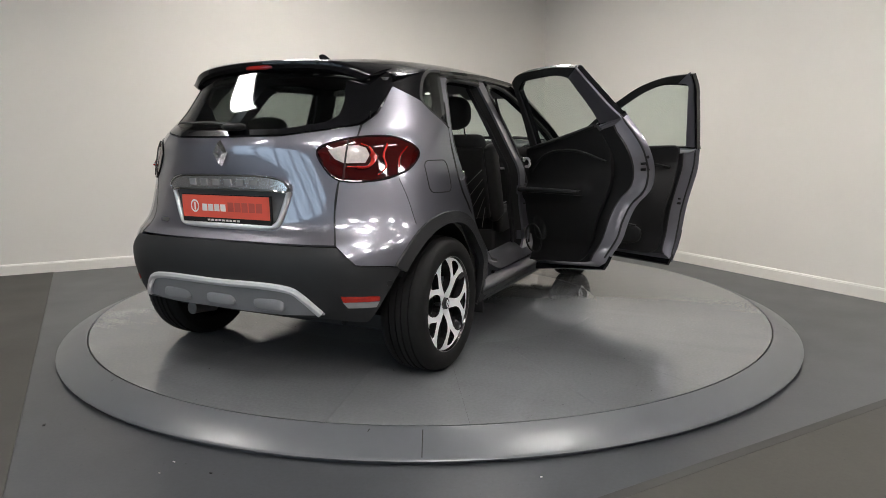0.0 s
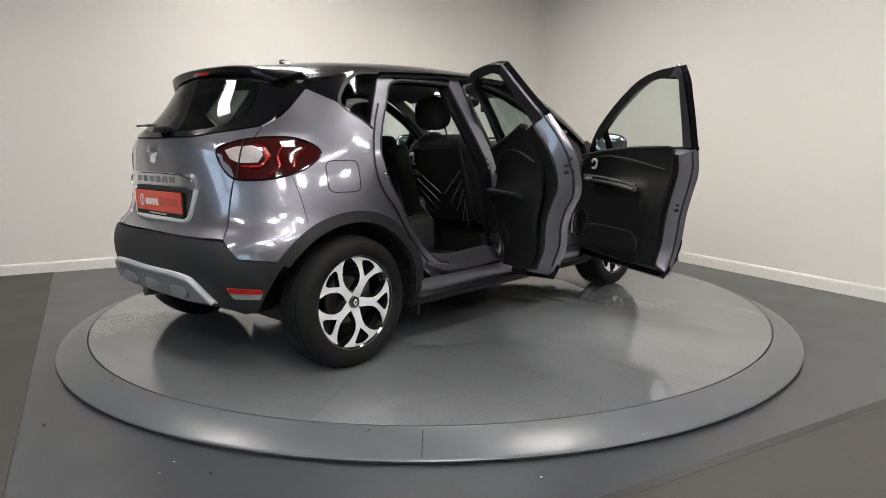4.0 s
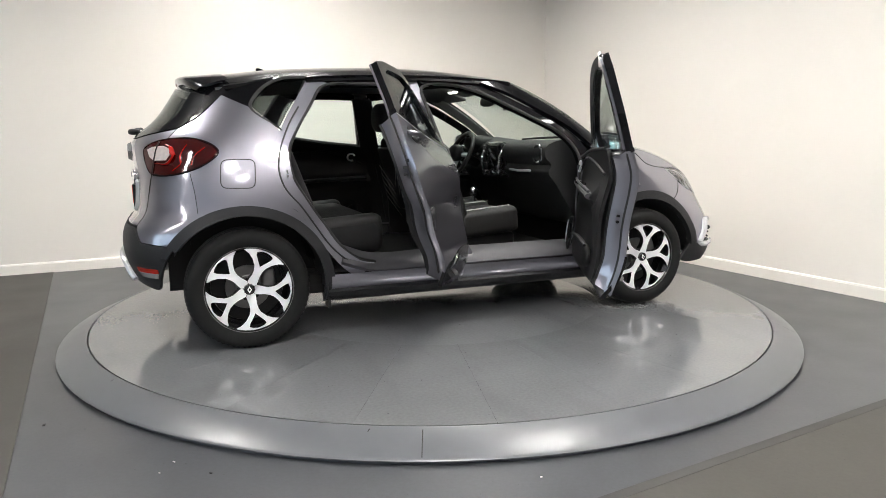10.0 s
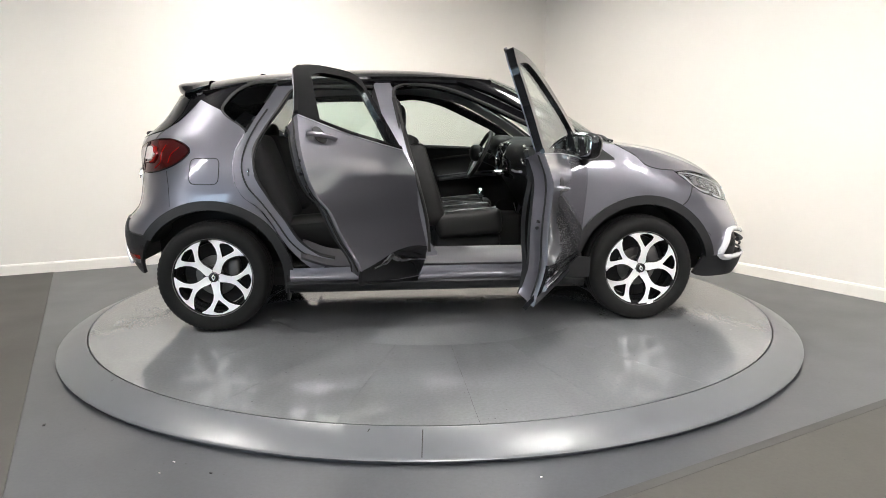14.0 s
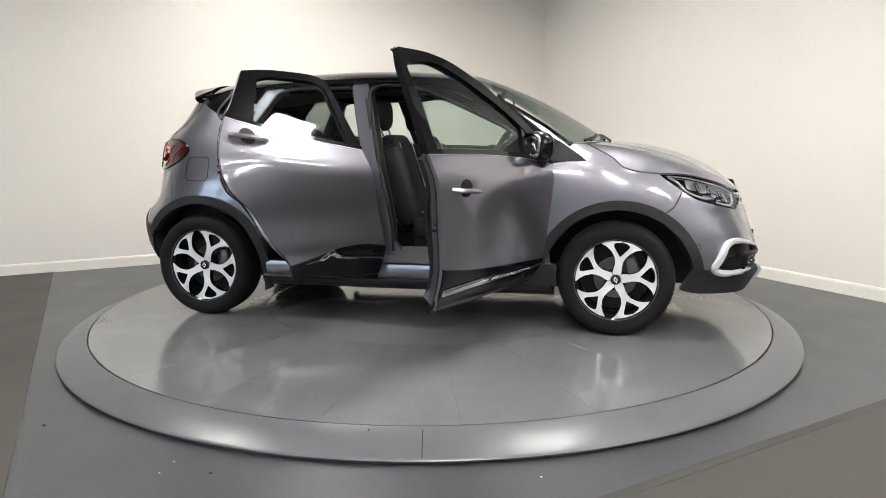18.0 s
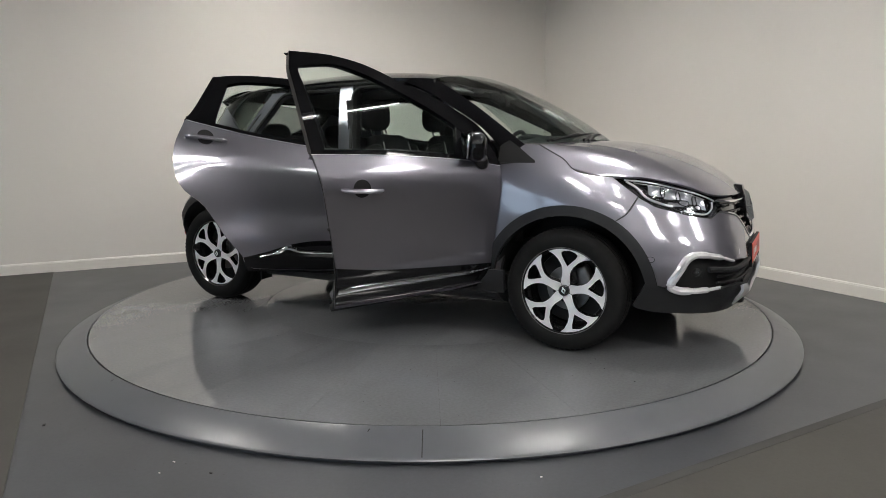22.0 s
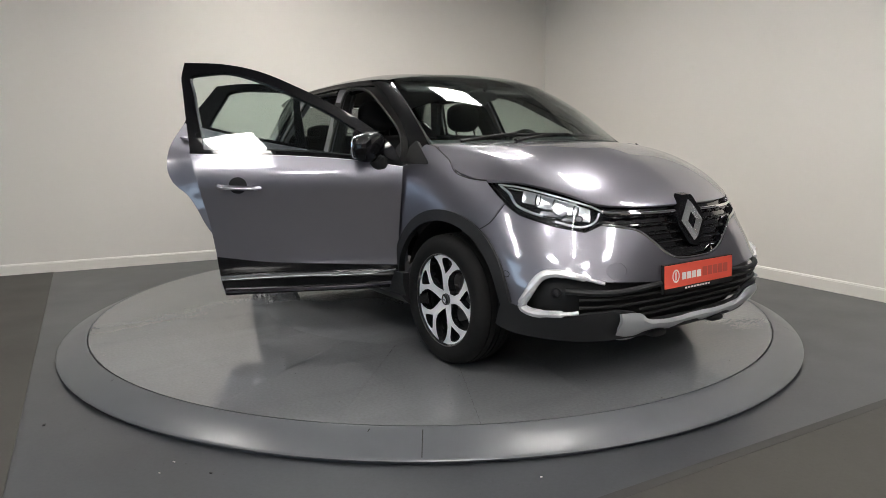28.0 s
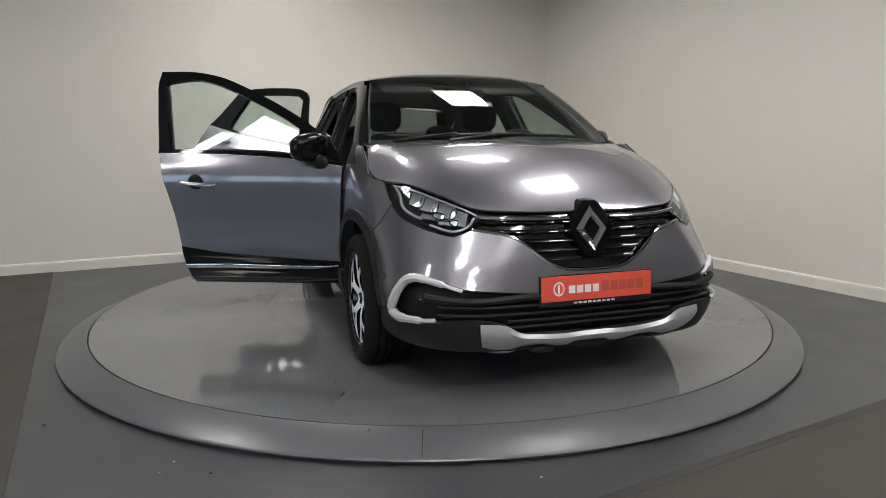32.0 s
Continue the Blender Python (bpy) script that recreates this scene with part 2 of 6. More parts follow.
def rounded(poly, r=0.03, n=5):
    """An outline with its corners rounded; a corner may carry its own radius as a third number."""
    out = []
    N = len(poly)
    for i in range(N):
        p = np.array(poly[i][:2], float)
        rr = poly[i][2] if len(poly[i]) > 2 else r
        a, b = np.array(poly[i - 1][:2], float), np.array(poly[(i + 1) % N][:2], float)
        la, lb = np.linalg.norm(a - p), np.linalg.norm(b - p)
        d = min(rr, la * 0.45, lb * 0.45)
        if d < 1e-4:
            out.append(p)
            continue
        s, e = p + (a - p) / la * d, p + (b - p) / lb * d
        for k in range(n + 1):
            f = k / n
            out.append((1 - f) ** 2 * s + 2 * f * (1 - f) * p + f * f * e)
    return np.array(out)


def tube(pts, r, n=8, samples=40, closed=False, flat=1.0, up=(0, 0, 1)):
    """A rod along a curve; flat squeezes it along up."""
    P = spline(pts, samples, closed) if len(pts) > 2 else np.array(pts, float)
    V, F = [], []
    K = len(P)
    for i in range(K):
        if closed:
            t = P[(i + 1) % K] - P[i - 1]
        else:
            t = P[min(i + 1, K - 1)] - P[max(i - 1, 0)]
        t = t / max(np.linalg.norm(t), 1e-9)
        u = np.array(up, float)
        s = np.cross(t, u)
        if np.linalg.norm(s) < 1e-3:
            s = np.cross(t, (1.0, 0.1, 0))
        s /= np.linalg.norm(s)
        w = np.cross(s, t)
        rr = r[i * len(r) // K] if hasattr(r, "__len__") else r
        for k in range(n):
            a = 2 * math.pi * k / n
            V.append(P[i] + s * math.cos(a) * rr + w * math.sin(a) * rr * flat)
    L = K if closed else K - 1
    for i in range(L):
        for k in range(n):
            a, b = i * n + k, i * n + (k + 1) % n
            c, d = ((i + 1) % K) * n + (k + 1) % n, ((i + 1) % K) * n + k
            F.append((a, b, c, d))
    if not closed:
        F.append(tuple(reversed(range(n))))
        F.append(tuple(range((K - 1) * n, K * n)))
    return np.array(V), F


def lathe(profile, n=64, axis="y", close=False):
    """Turn a profile of (radius, offset along the axis) about an axis."""
    V, F = [], []
    m = len(profile)
    for k in range(n):
        a = 2 * math.pi * k / n
        for r, o in profile:
            c, s = r * math.cos(a), r * math.sin(a)
            V.append((c, o, s) if axis == "y" else (c, s, o))
    L = m if close else m - 1
    for k in range(n):
        for j in range(L):
            a, b = k * m + j, k * m + (j + 1) % m
            c, d = ((k + 1) % n) * m + (j + 1) % m, ((k + 1) % n) * m + j
            F.append((a, d, c, b) if axis == "y" else (a, b, c, d))
    return np.array(V), F


# ---------------------------------------------------------------- the room
def glazed_wall(b, d):
    """The wall across the room: a low sill, a header, piers, and five glazed bays onto a bright overcast street."""
    run = (d - b).normalized()
    inward = -LEFT_DIR
    length = (d - b).length
    z0, z1, first, bay, pier = 0.35, 2.45, 3.6, 1.45, 0.18

    def block(s0, s1, za, zb, t0=0.0, t1=0.2):
        V = []
        for z in (za, zb):
            for q, t in ((s0, t0), (s1, t0), (s1, t1), (s0, t1)):
                p = b + run * q - inward * t
                V.append((p.x, p.y, z))
        return V, [(3, 2, 1, 0), (4, 5, 6, 7), (0, 1, 5, 4), (1, 2, 6, 5), (2, 3, 7, 6), (3, 0, 4, 7)]

    def joined(blocks):
        V, F = [], []
        for v, f in blocks:
            k = len(V)
            V += v
            F += [tuple(i + k for i in g) for g in f]
        return V, F
    edges = [(first + k * (bay + pier), first + k * (bay + pier) + bay) for k in range(5)]
    blocks = [block(0, length, FLOOR_Z, z0), block(0, length, z1, CEIL_Z), block(0, first, z0, z1), block(edges[-1][1], length, z0, z1)]
    blocks += [block(edges[k][1], edges[k + 1][0], z0, z1) for k in range(4)]
    tagged(mesh_ob("wall_side", *joined(blocks), M_FAR, smooth=False), "mid-grey showroom wall with a row of windows", "wall", kind="structure")
    for k, (s0, s1) in enumerate(edges):
        win = new("window_%d" % (k + 1))
        tagged(win, "tall shop window with a dark metal frame", "window", kind="structure")
        for q0, q1, za, zb in ((s0, s1, z0, z0 + 0.05), (s0, s1, z1 - 0.05, z1), (s0, s0 + 0.05, z0 + 0.05, z1 - 0.05), (s1 - 0.05, s1, z0 + 0.05, z1 - 0.05), (s0 + 0.05, s1 - 0.05, 1.62, 1.68), ((s0 + s1) / 2 - 0.02, (s0 + s1) / 2 + 0.02, z0 + 0.05, 1.62)):
            mesh_ob("window_frame", *block(q0, q1, za, zb, 0.06, 0.12), M_SEAL, win, smooth=False)
        for q0, q1, za, zb in ((s0 + 0.05, (s0 + s1) / 2 - 0.02, z0 + 0.05, 1.62), ((s0 + s1) / 2 + 0.02, s1 - 0.05, z0 + 0.05, 1.62), (s0 + 0.05, s1 - 0.05, 1.68, z1 - 0.05)):
            pane = mesh_ob("pane", *block(q0, q1, za, zb, 0.085, 0.091), M_GLASS, win, smooth=False)
            pane.visible_shadow = False
    V, F = block(first - 1.0, edges[-1][1] + 1.0, -0.2, 3.0, 0.55, 0.56)
    tagged(mesh_ob("backdrop", V, F, M_STREET, smooth=False), "bright overcast daylight outside the shop windows", "backdrop", kind="structure")


def make_room():
    n_left = Vector((LEFT_DIR.y, -LEFT_DIR.x, 0))
    if n_left.y > 0:
        n_left = -n_left
    n_right = Vector((-RIGHT_DIR.y, RIGHT_DIR.x, 0))
    if n_right.x > 0:
        n_right = -n_right
    LL, LR = 11.0, 12.0
    a = CORNER
    b = CORNER + LEFT_DIR * LL
    c = CORNER + RIGHT_DIR * LR
    d = CORNER + LEFT_DIR * LL + RIGHT_DIR * LR
    # floor as one slab
    V = []
    for z in (FLOOR_Z, FLOOR_Z - 0.2):
        for p in (a - LEFT_DIR * 0.4 - RIGHT_DIR * 0.4, b + LEFT_DIR * 0.4 - RIGHT_DIR * 0.4,
                  d + LEFT_DIR * 0.4 + RIGHT_DIR * 0.4, c - LEFT_DIR * 0.4 + RIGHT_DIR * 0.4):
            V.append((p.x, p.y, z))
    F = [(0, 1, 2, 3), (7, 6, 5, 4), (0, 4, 5, 1), (1, 5, 6, 2), (2, 6, 7, 3), (3, 7, 4, 0)]
    tagged(mesh_ob("floor", V, F, M_FLOOR, smooth=False), "smooth mid-grey coated showroom floor with soft reflections", "floor", kind="structure")

    def wall(name, p, q, inward, mat, label, z0=FLOOR_Z, z1=CEIL_Z, t=0.2):
        V = []
        for z in (z0, z1):
            V += [(p.x, p.y, z), (q.x, q.y, z), (q.x - inward.x * t, q.y - inward.y * t, z), (p.x - inward.x * t, p.y - inward.y * t, z)]
        F = [(3, 2, 1, 0), (4, 5, 6, 7), (0, 1, 5, 4), (1, 2, 6, 5), (2, 3, 7, 6), (3, 0, 4, 7)]
        return tagged(mesh_ob(name, V, F, mat, smooth=False), label, "wall", kind="structure")

    def skirting(name, p, q, inward):
        A, B = [], []
        prof = [(0, 0), (0.016, 0), (0.016, 0.085), (0.010, 0.098), (0, 0.102)]
        V = [(r.x + inward.x * o, r.y + inward.y * o, FLOOR_Z + h) for r in (p, q) for o, h in prof]
        k = len(prof)
        F = [(j, j + 1, k + j + 1, k + j) for j in range(k - 1)] + [tuple(range(k)), tuple(range(2 * k - 1, k - 1, -1))]
        tagged(mesh_ob(name, V, F, M_SKIRT, smooth=False), "cream-white painted skirting board along the wall", "skirting", kind="structure")

    wall("wall_left", a, b, n_left, M_WALL, "plain cream painted showroom wall")
    turn = CORNER + RIGHT_DIR * 5.0
    wall("wall_right", a, turn, n_right, M_WALL, "plain cream painted showroom wall meeting the other at a corner")
    wall("wall_right_end", turn, c, n_right, M_BACK, "dark grey end of the showroom wall")
    skirting("baseboard", a + n_left * 0.001, b + n_left * 0.001, n_left)
    skirting("baseboard", a + n_right * 0.001, turn + n_right * 0.001, n_right)
    # walls behind the camera
    wall("wall_back", c, d, -RIGHT_DIR, M_FAR, "mid-grey showroom wall across the room")
    glazed_wall(b, d)
    # darker covering on the floor beside the turntable bay
    e0 = Vector((-3.585, 1.55, 0))
    e0 = CORNER + LEFT_DIR * (e0 - CORNER).dot(LEFT_DIR)
    V = []
    for z in (FLOOR_Z + 0.004, FLOOR_Z - 0.02):
        edge = Vector((0.462, -0.887, 0))
        for q in (e0, e0 + edge * 9.0, e0 + edge * 9.0 + LEFT_DIR * 4.0, e0 + LEFT_DIR * 4.0):
            V.append((q.x + n_left.x * 0.02, q.y + n_left.y * 0.02, z))
    F = [(3, 2, 1, 0), (0, 1, 5, 4), (1, 2, 6, 5), (2, 3, 7, 6), (3, 0, 4, 7)]
    tagged(mesh_ob("floor_covering", V, [tuple(reversed(f)) for f in F], M_MAT, smooth=False), "darker brown-grey floor covering beside the turntable bay", "floor covering", kind="structure")
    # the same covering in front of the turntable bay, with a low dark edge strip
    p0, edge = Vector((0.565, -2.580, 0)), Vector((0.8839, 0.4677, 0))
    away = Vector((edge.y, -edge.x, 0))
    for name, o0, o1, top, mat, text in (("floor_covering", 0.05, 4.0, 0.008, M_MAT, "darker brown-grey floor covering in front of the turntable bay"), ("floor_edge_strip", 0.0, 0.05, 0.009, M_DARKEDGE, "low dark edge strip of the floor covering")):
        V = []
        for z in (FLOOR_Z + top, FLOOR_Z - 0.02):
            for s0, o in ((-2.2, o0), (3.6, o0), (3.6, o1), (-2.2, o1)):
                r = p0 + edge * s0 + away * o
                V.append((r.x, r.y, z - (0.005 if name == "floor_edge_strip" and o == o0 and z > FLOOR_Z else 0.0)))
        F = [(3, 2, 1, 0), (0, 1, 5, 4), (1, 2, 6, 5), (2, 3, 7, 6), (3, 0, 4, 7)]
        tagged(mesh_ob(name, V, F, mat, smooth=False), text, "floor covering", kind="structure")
    # ceiling
    V = [(v[0], v[1], CEIL_Z + (0.15 if i > 3 else 0.0)) for i, v in enumerate([(p.x, p.y) for p in (a, b, d, c)] * 2)]
    F = [(3, 2, 1, 0), (4, 5, 6, 7), (0, 1, 5, 4), (1, 2, 6, 5), (2, 3, 7, 6), (3, 0, 4, 7)]
    tagged(mesh_ob("ceiling", V, F, M_CEIL, smooth=False), "plain grey showroom ceiling", "ceiling", kind="structure")
    return a, b, c, d


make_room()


# ceiling lights: square panels in rows, some of them unseen fill lights
def make_lights():
    along_u, along_v = -LEFT_DIR, RIGHT_DIR
    tilt = math.degrees(math.atan2(along_u.y, along_u.x))
    spots = []
    # (0, 3), (-1, 3) and (-2, 3) are added behind the camera to brighten faces towards it
    for i, j, dx, dy in ((0, 0, 0.0, 0.0), (-1, 0, 0.05, 0.85), (-2, 0, 0.2, -0.25), (0, 1, 0.0, 0.0), (-1, 2, -0.45, 0.15), (-2, 2, 0.0, -0.4), (0, 3, 0.0, 0.0), (1, 3, -0.66, 0.57), (-1, 3, 0.0, 0.0), (-2, 3, 0.0, 0.0)):
        q = Vector((0.46 + dx, 0.95 + dy, 0)) + along_u * 1.9 * i + along_v * 2.1 * j
        spots.append((q.x, q.y, 0.60, 0.60, tilt))
    # narrower lights in short rows over the rest of the room
    for k in range(2):
        q = Vector((2.95, -1.40, 0)) + along_u * 0.62 * (k - 0.5)
        spots.append((q.x, q.y, 0.58, 0.10, tilt))
        q = Vector((-5.2, -4.6, 0)) + along_u * 1.3 * k
        spots.append((q.x, q.y, 1.18, 0.16, tilt))
        q = Vector((2.42, -2.93, 0)) + Vector((0.44, 0.90, 0)) * 0.86 * (k - 0.5)
        spots.append((q.x, q.y, 0.58, 0.10, 64.0))
        q = Vector((0.70, -4.15, 0)) + Vector((0.27, 0.96, 0)) * 0.62 * (k - 0.5)
        spots.append((q.x, q.y, 0.58, 0.10, 74.0))
    first = {}
    for gx, gy, w, h, turned in spots:
        if (w, h) not in first:
            root = new("ceiling_light")
            root.matrix_basis = pose(gx, gy, CEIL_Z, 0, 0, turned)
            tagged(root, "flat white square ceiling panel light, switched on" if w == h else "narrow white ceiling light, switched on", "ceiling light", "ceiling panel lights" if w == h else "narrow ceiling lights")
            part("diffuser", box_bm(0, 0, -0.012, w, h, 0.012), M_LAMP, root, smooth=False)
            for cx, cy, sx, sy in ((0, h / 2 + 0.01, w + 0.04, 0.02), (0, -h / 2 - 0.01, w + 0.04, 0.02), (w / 2 + 0.01, 0, 0.02, h), (-w / 2 - 0.01, 0, 0.02, h)):
                part("frame", box_bm(cx, cy, -0.03, sx, sy, 0.06), M_ALUFRAME, root, smooth=False)
            first[(w, h)] = root
        else:
            copy_thing(first[(w, h)], pose(gx, gy, CEIL_Z, 0, 0, turned))


make_lights()


# ---------------------------------------------------------------- turntable
R_DISC, R_RING = 2.192, 2.357
AX, AY = 0.0296, -0.0810


def make_turntable():
    prof = [(R_DISC + 0.007, -0.05), (R_DISC + 0.007, -0.002), (R_DISC + 0.010, 0.0), (R_DISC + 0.02, -0.001), (R_RING - 0.012, -0.060), (R_RING - 0.004, -0.064), (R_RING, -0.068), (R_RING - 0.001, -0.071), (R_RING - 0.020, -0.072), (R_RING - 0.020, FLOOR_Z - 0.01)]
    V, F = lathe([(r, z) for r, z in prof], 220, "z")
    F = [tuple(reversed(f)) for f in F]
    ring = tagged(mesh_ob("ramp_ring", V, F, M_RING), "grey painted sloping steel ring around the turntable", "ramp ring")
    # disc
    disc = new("turntable")
    tagged(disc, "round grey coated turntable platform flush with its ring", "turntable")
    V, F = lathe([(0.0, -0.001), (0.9, -0.001), (R_DISC - 0.01, -0.004), (R_DISC - 0.01, -0.06)], 120, "z")
    F = [tuple(reversed(f)) for f in F]
    mesh_ob("under_plate", V, F, M_SEAL, disc)
    V, F = lathe([(0.0, 0.0), (1.15, 0.0), (1.158, -0.001), (1.158, -0.004)], 120, "z")
    mesh_ob("centre_plate", V, [tuple(reversed(f)) for f in F], M_DISCFLOOR, disc)
    # outer plates, one every fifteen degrees
    for k in range(24):
        V, F = [], []
        a0, a1 = radians(-59.2 - 15 * k), radians(-59.2 - 15 * (k - 1))
        n = 10
        for r in (1.1605, R_DISC * 0.6 + 0.464, R_DISC):
            e = 0.0004 / r
            for j in range(n + 1):
                t = a0 + e + (a1 - a0 - 2 * e) * j / n
                V.append((r * math.cos(t), r * math.sin(t), 0.0))
        for i in range(2):
            for j in range(n):
                q = i * (n + 1) + j
                F.append((q, q + n + 1, q + n + 2, q + 1))
        V, F = thicken(np.array(V), F, 0.05)
        mesh_ob("plate", V, F, M_DISCFLOOR, disc, smooth=False)
    # ring joints, disc seams and a slanted scratch (-96.44) as thin dark strips
    for ang, slant in ((-96.44, -0.87), (-91.1, 0.0), (-132.8, -1.2), (-20.0, 0.0), (40.0, 0.0), (120.0, 0.0), (170.0, 0.0)):
        a, e = radians(ang), radians(ang + slant)
        u, w = Vector((math.cos(a), math.sin(a), 0)), Vector((-math.sin(a), math.cos(a), 0)) * 0.002
        p, q = u * (R_DISC + 0.03), Vector((math.cos(e), math.sin(e), 0)) * (R_RING - (0.014 if not slant else 0.045))
        V = [(*(p - w).xy, -0.0035), (*(p + w).xy, -0.0035), (*(q + w).xy, -0.0585), (*(q - w).xy, -0.0585)]
        mesh_ob("joint", V, [(3, 2, 1, 0)], M_SEAL, ring, smooth=False)
    return disc


turntable = make_turntable()


def make_scraps():
    """A few scraps on the floor by the ring."""
    for x, y, r, mat, text in ((-1.662, -1.945, 0.010, M_SEAL, "small dark scrap lying on the grey floor"), (-0.811, -2.381, 0.006, M_SEAL, "small dark scrap lying on the grey floor"), (-0.978, -2.291, 0.005, M_WHITE, "small white paint chip lying on the floor"), (0.382, -2.443, 0.004, M_WHITE, "small white paint chip lying on the floor"), (-0.998, -2.376, 0.004, M_WHITE, "small white paint chip lying on the floor")):
        bm = box_bm(0, 0, 0.0015, r * 2.2, r * 1.1, 0.003, 0.0008, pose(0, 0, 0, 0, 0, 40 * x))
        ob = part("floor_scrap", bm, mat, None)
        ob.location = (x, y, FLOOR_Z)
        tagged(ob, text, "scrap")


make_scraps()


# ---------------------------------------------------------------- the car's surfaces (metres; x forward, y left, z up)
OFF = np.array((AX, AY, 0.0))
w_side = fn((0.10, 0.18, 0.30, 0.45, 0.60, 0.75, 0.86, 0.95, 1.05, 1.15, 1.25, 1.35, 1.45, 1.55), (0.75, 0.785, 0.825, 0.850, 0.860, 0.858, 0.846, 0.828, 0.797, 0.757, 0.714, 0.668, 0.622, 0.575))
x_front = fn((0.15, 0.22, 0.30, 0.40, 0.48, 0.56, 0.65, 0.73, 0.80, 0.86, 0.92, 1.0, 1.6), (1.95, 2.03, 2.075, 2.095, 2.095, 2.08, 2.06, 2.04, 2.015, 1.985, 1.93, 1.80, 1.0))
n_front = fn((0.10, 0.378, 0.55, 0.70, 0.80, 0.914, 1.0, 1.6), (4.4, 4.6, 3.8, 3.0, 2.7, 2.4, 2.3, 2.2))
x_rear = fn((0.15, 0.25, 0.36, 0.50, 0.60, 0.665, 0.72, 0.82, 0.92, 1.02, 1.09, 1.14, 1.18, 1.245, 1.335, 1.445, 1.52, 1.6), (-1.74, -1.80, -1.88, -1.925, -1.925, -1.90, -1.855, -1.845, -1.85, -1.86, -1.862, -1.84, -1.79, -1.72, -1.655, -1.585, -1.53, -1.47))
n_rear = fn((0.10, 0.57, 0.80, 1.05, 1.30, 1.6), (3.6, 3.7, 3.0, 2.55, 2.4, 2.4))
XA, XB, CAP = 0.95, -1.05, 1.33


def sculpt(a, z):
    """The moulding of the flanks: a shoulder that climbs towards the tail, a hollow under it, a swelling above the sill."""
    span = 1 / (1 + np.exp(-(a + 1.02) / 0.06)) / (1 + np.exp((a - 0.86) / 0.06))
    shoulder = 0.93 + 0.06 * np.clip(-a - 0.2, 0, 1)
    hollow = 0.70 - 0.05 * np.clip(-a - 0.2, 0, 1)
    deep = 1 / (1 + np.exp((a + 0.18) / 0.03))
    return span * ((0.014 + 0.003 * deep) * np.exp(-((z - shoulder) / 0.085) ** 2) - (0.009 + 0.012 * deep) * np.exp(-((z - hollow) / 0.11) ** 2) + 0.008 * np.exp(-((z - 0.50) / 0.06) ** 2))


def surf(a, z, push=0.0):
    """The body's skin: a runs along the right side from the tail's middle to the nose's middle; a is x between XB and XA."""
    a, z = np.broadcast_arrays(np.asarray(a, float), np.asarray(z, float))
    W = w_side(z) + push + sculpt(a, z)
    al = np.where(a > XA, 90 * (1 - (a - XA) / CAP), np.where(a < XB, 90 * (1 - (XB - a) / CAP), 90.0))
    al = np.radians(np.clip(al, -60, 90))
    L = np.where(a > XA, x_front(z) - XA, XB - x_rear(z)) + push
    n = np.where(a > XA, n_front(z), n_rear(z))
    c, s = np.cos(al), np.abs(np.sin(al))
    r = ((np.abs(c) / L) ** n + (s / W) ** n) ** (-1 / n)
    x = np.where(a > XA, XA + r * c, np.where(a < XB, XB - r * c, a))
    y = np.where((a > XA) | (a < XB), r * np.sin(al), W)
    return np.stack([x, -y, z], -1)


def at(x, y):
    """The place along the skin of a point at x, |y|."""
    if x > XA:
        return XA + CAP * (1 - math.degrees(math.atan2(y, x - XA)) / 90)
    if x < XB:
        return XB - CAP * (1 - math.degrees(math.atan2(y, XB - x)) / 90)
    return x


car = new("car")
tagged(car, "grey compact crossover car with a black roof and open side doors", "car")


def cp(name, V, F, mat, parent=None, label="", mirror=False, smooth=True):
    """A part of the car, given in the car's own metres; mirror adds the left-hand twin."""
    V = np.asarray(V, float)
    ob = mesh_ob(name, V - OFF, F, mat, parent or car, label, smooth)
    if mirror:
        mesh_ob(name, V * (1, -1, 1) - OFF, [tuple(reversed(f)) for f in F], mat, car if mirror is True else mirror, label, smooth)
    return ob


def panel(name, poly, mat, label="", mirror=True, h=0.022, thick=0.012, push=0.0, parent=None, corners=(), make=True):
    """A skin panel with its outline in (a, z)."""
    P, F = fill(poly, h, corners)
    V = surf(P[:, 0], P[:, 1], push)
    F = [tuple(reversed(f)) for f in F]
    # turn the faces out
    if (normals(V, F) * (surf(P[:, 0], P[:, 1], push + 0.01) - V)).sum() < 0:
        F = [tuple(reversed(f)) for f in F]
    V, F = thicken(V, F, thick)
    if not make:
        return V, F
    return cp(name, V, F, mat, parent, label, mirror)


def line(pts, n=16):
    return [tuple(p) for p in spline(pts, n)]


def along(x, z):
    """The place along the skin where it stands at x, at height z."""
    if XB <= x <= XA:
        return x
    lo, hi = (XA, XA + CAP) if x > XA else (XB - CAP, XB)
    for _ in range(26):
        m = (lo + hi) / 2
        if float(surf(m, z)[0]) < x:
            lo = m
        else:
            hi = m
    return (lo + hi) / 2


def arc_pts(cx, cz, r0, a0, a1, n=20):
    p = flat_arc(cx, cz, r0, a0, a1, n)
    return [(along(x, z), z) for x, z in p]


def flat_arc(cx, cz, r0, a0, a1, n=20):
    return [(cx + r0 * math.cos(radians(a0 + (a1 - a0) * k / (n - 1))), cz + r0 * math.sin(radians(a0 + (a1 - a0) * k / (n - 1)))) for k in range(n)]


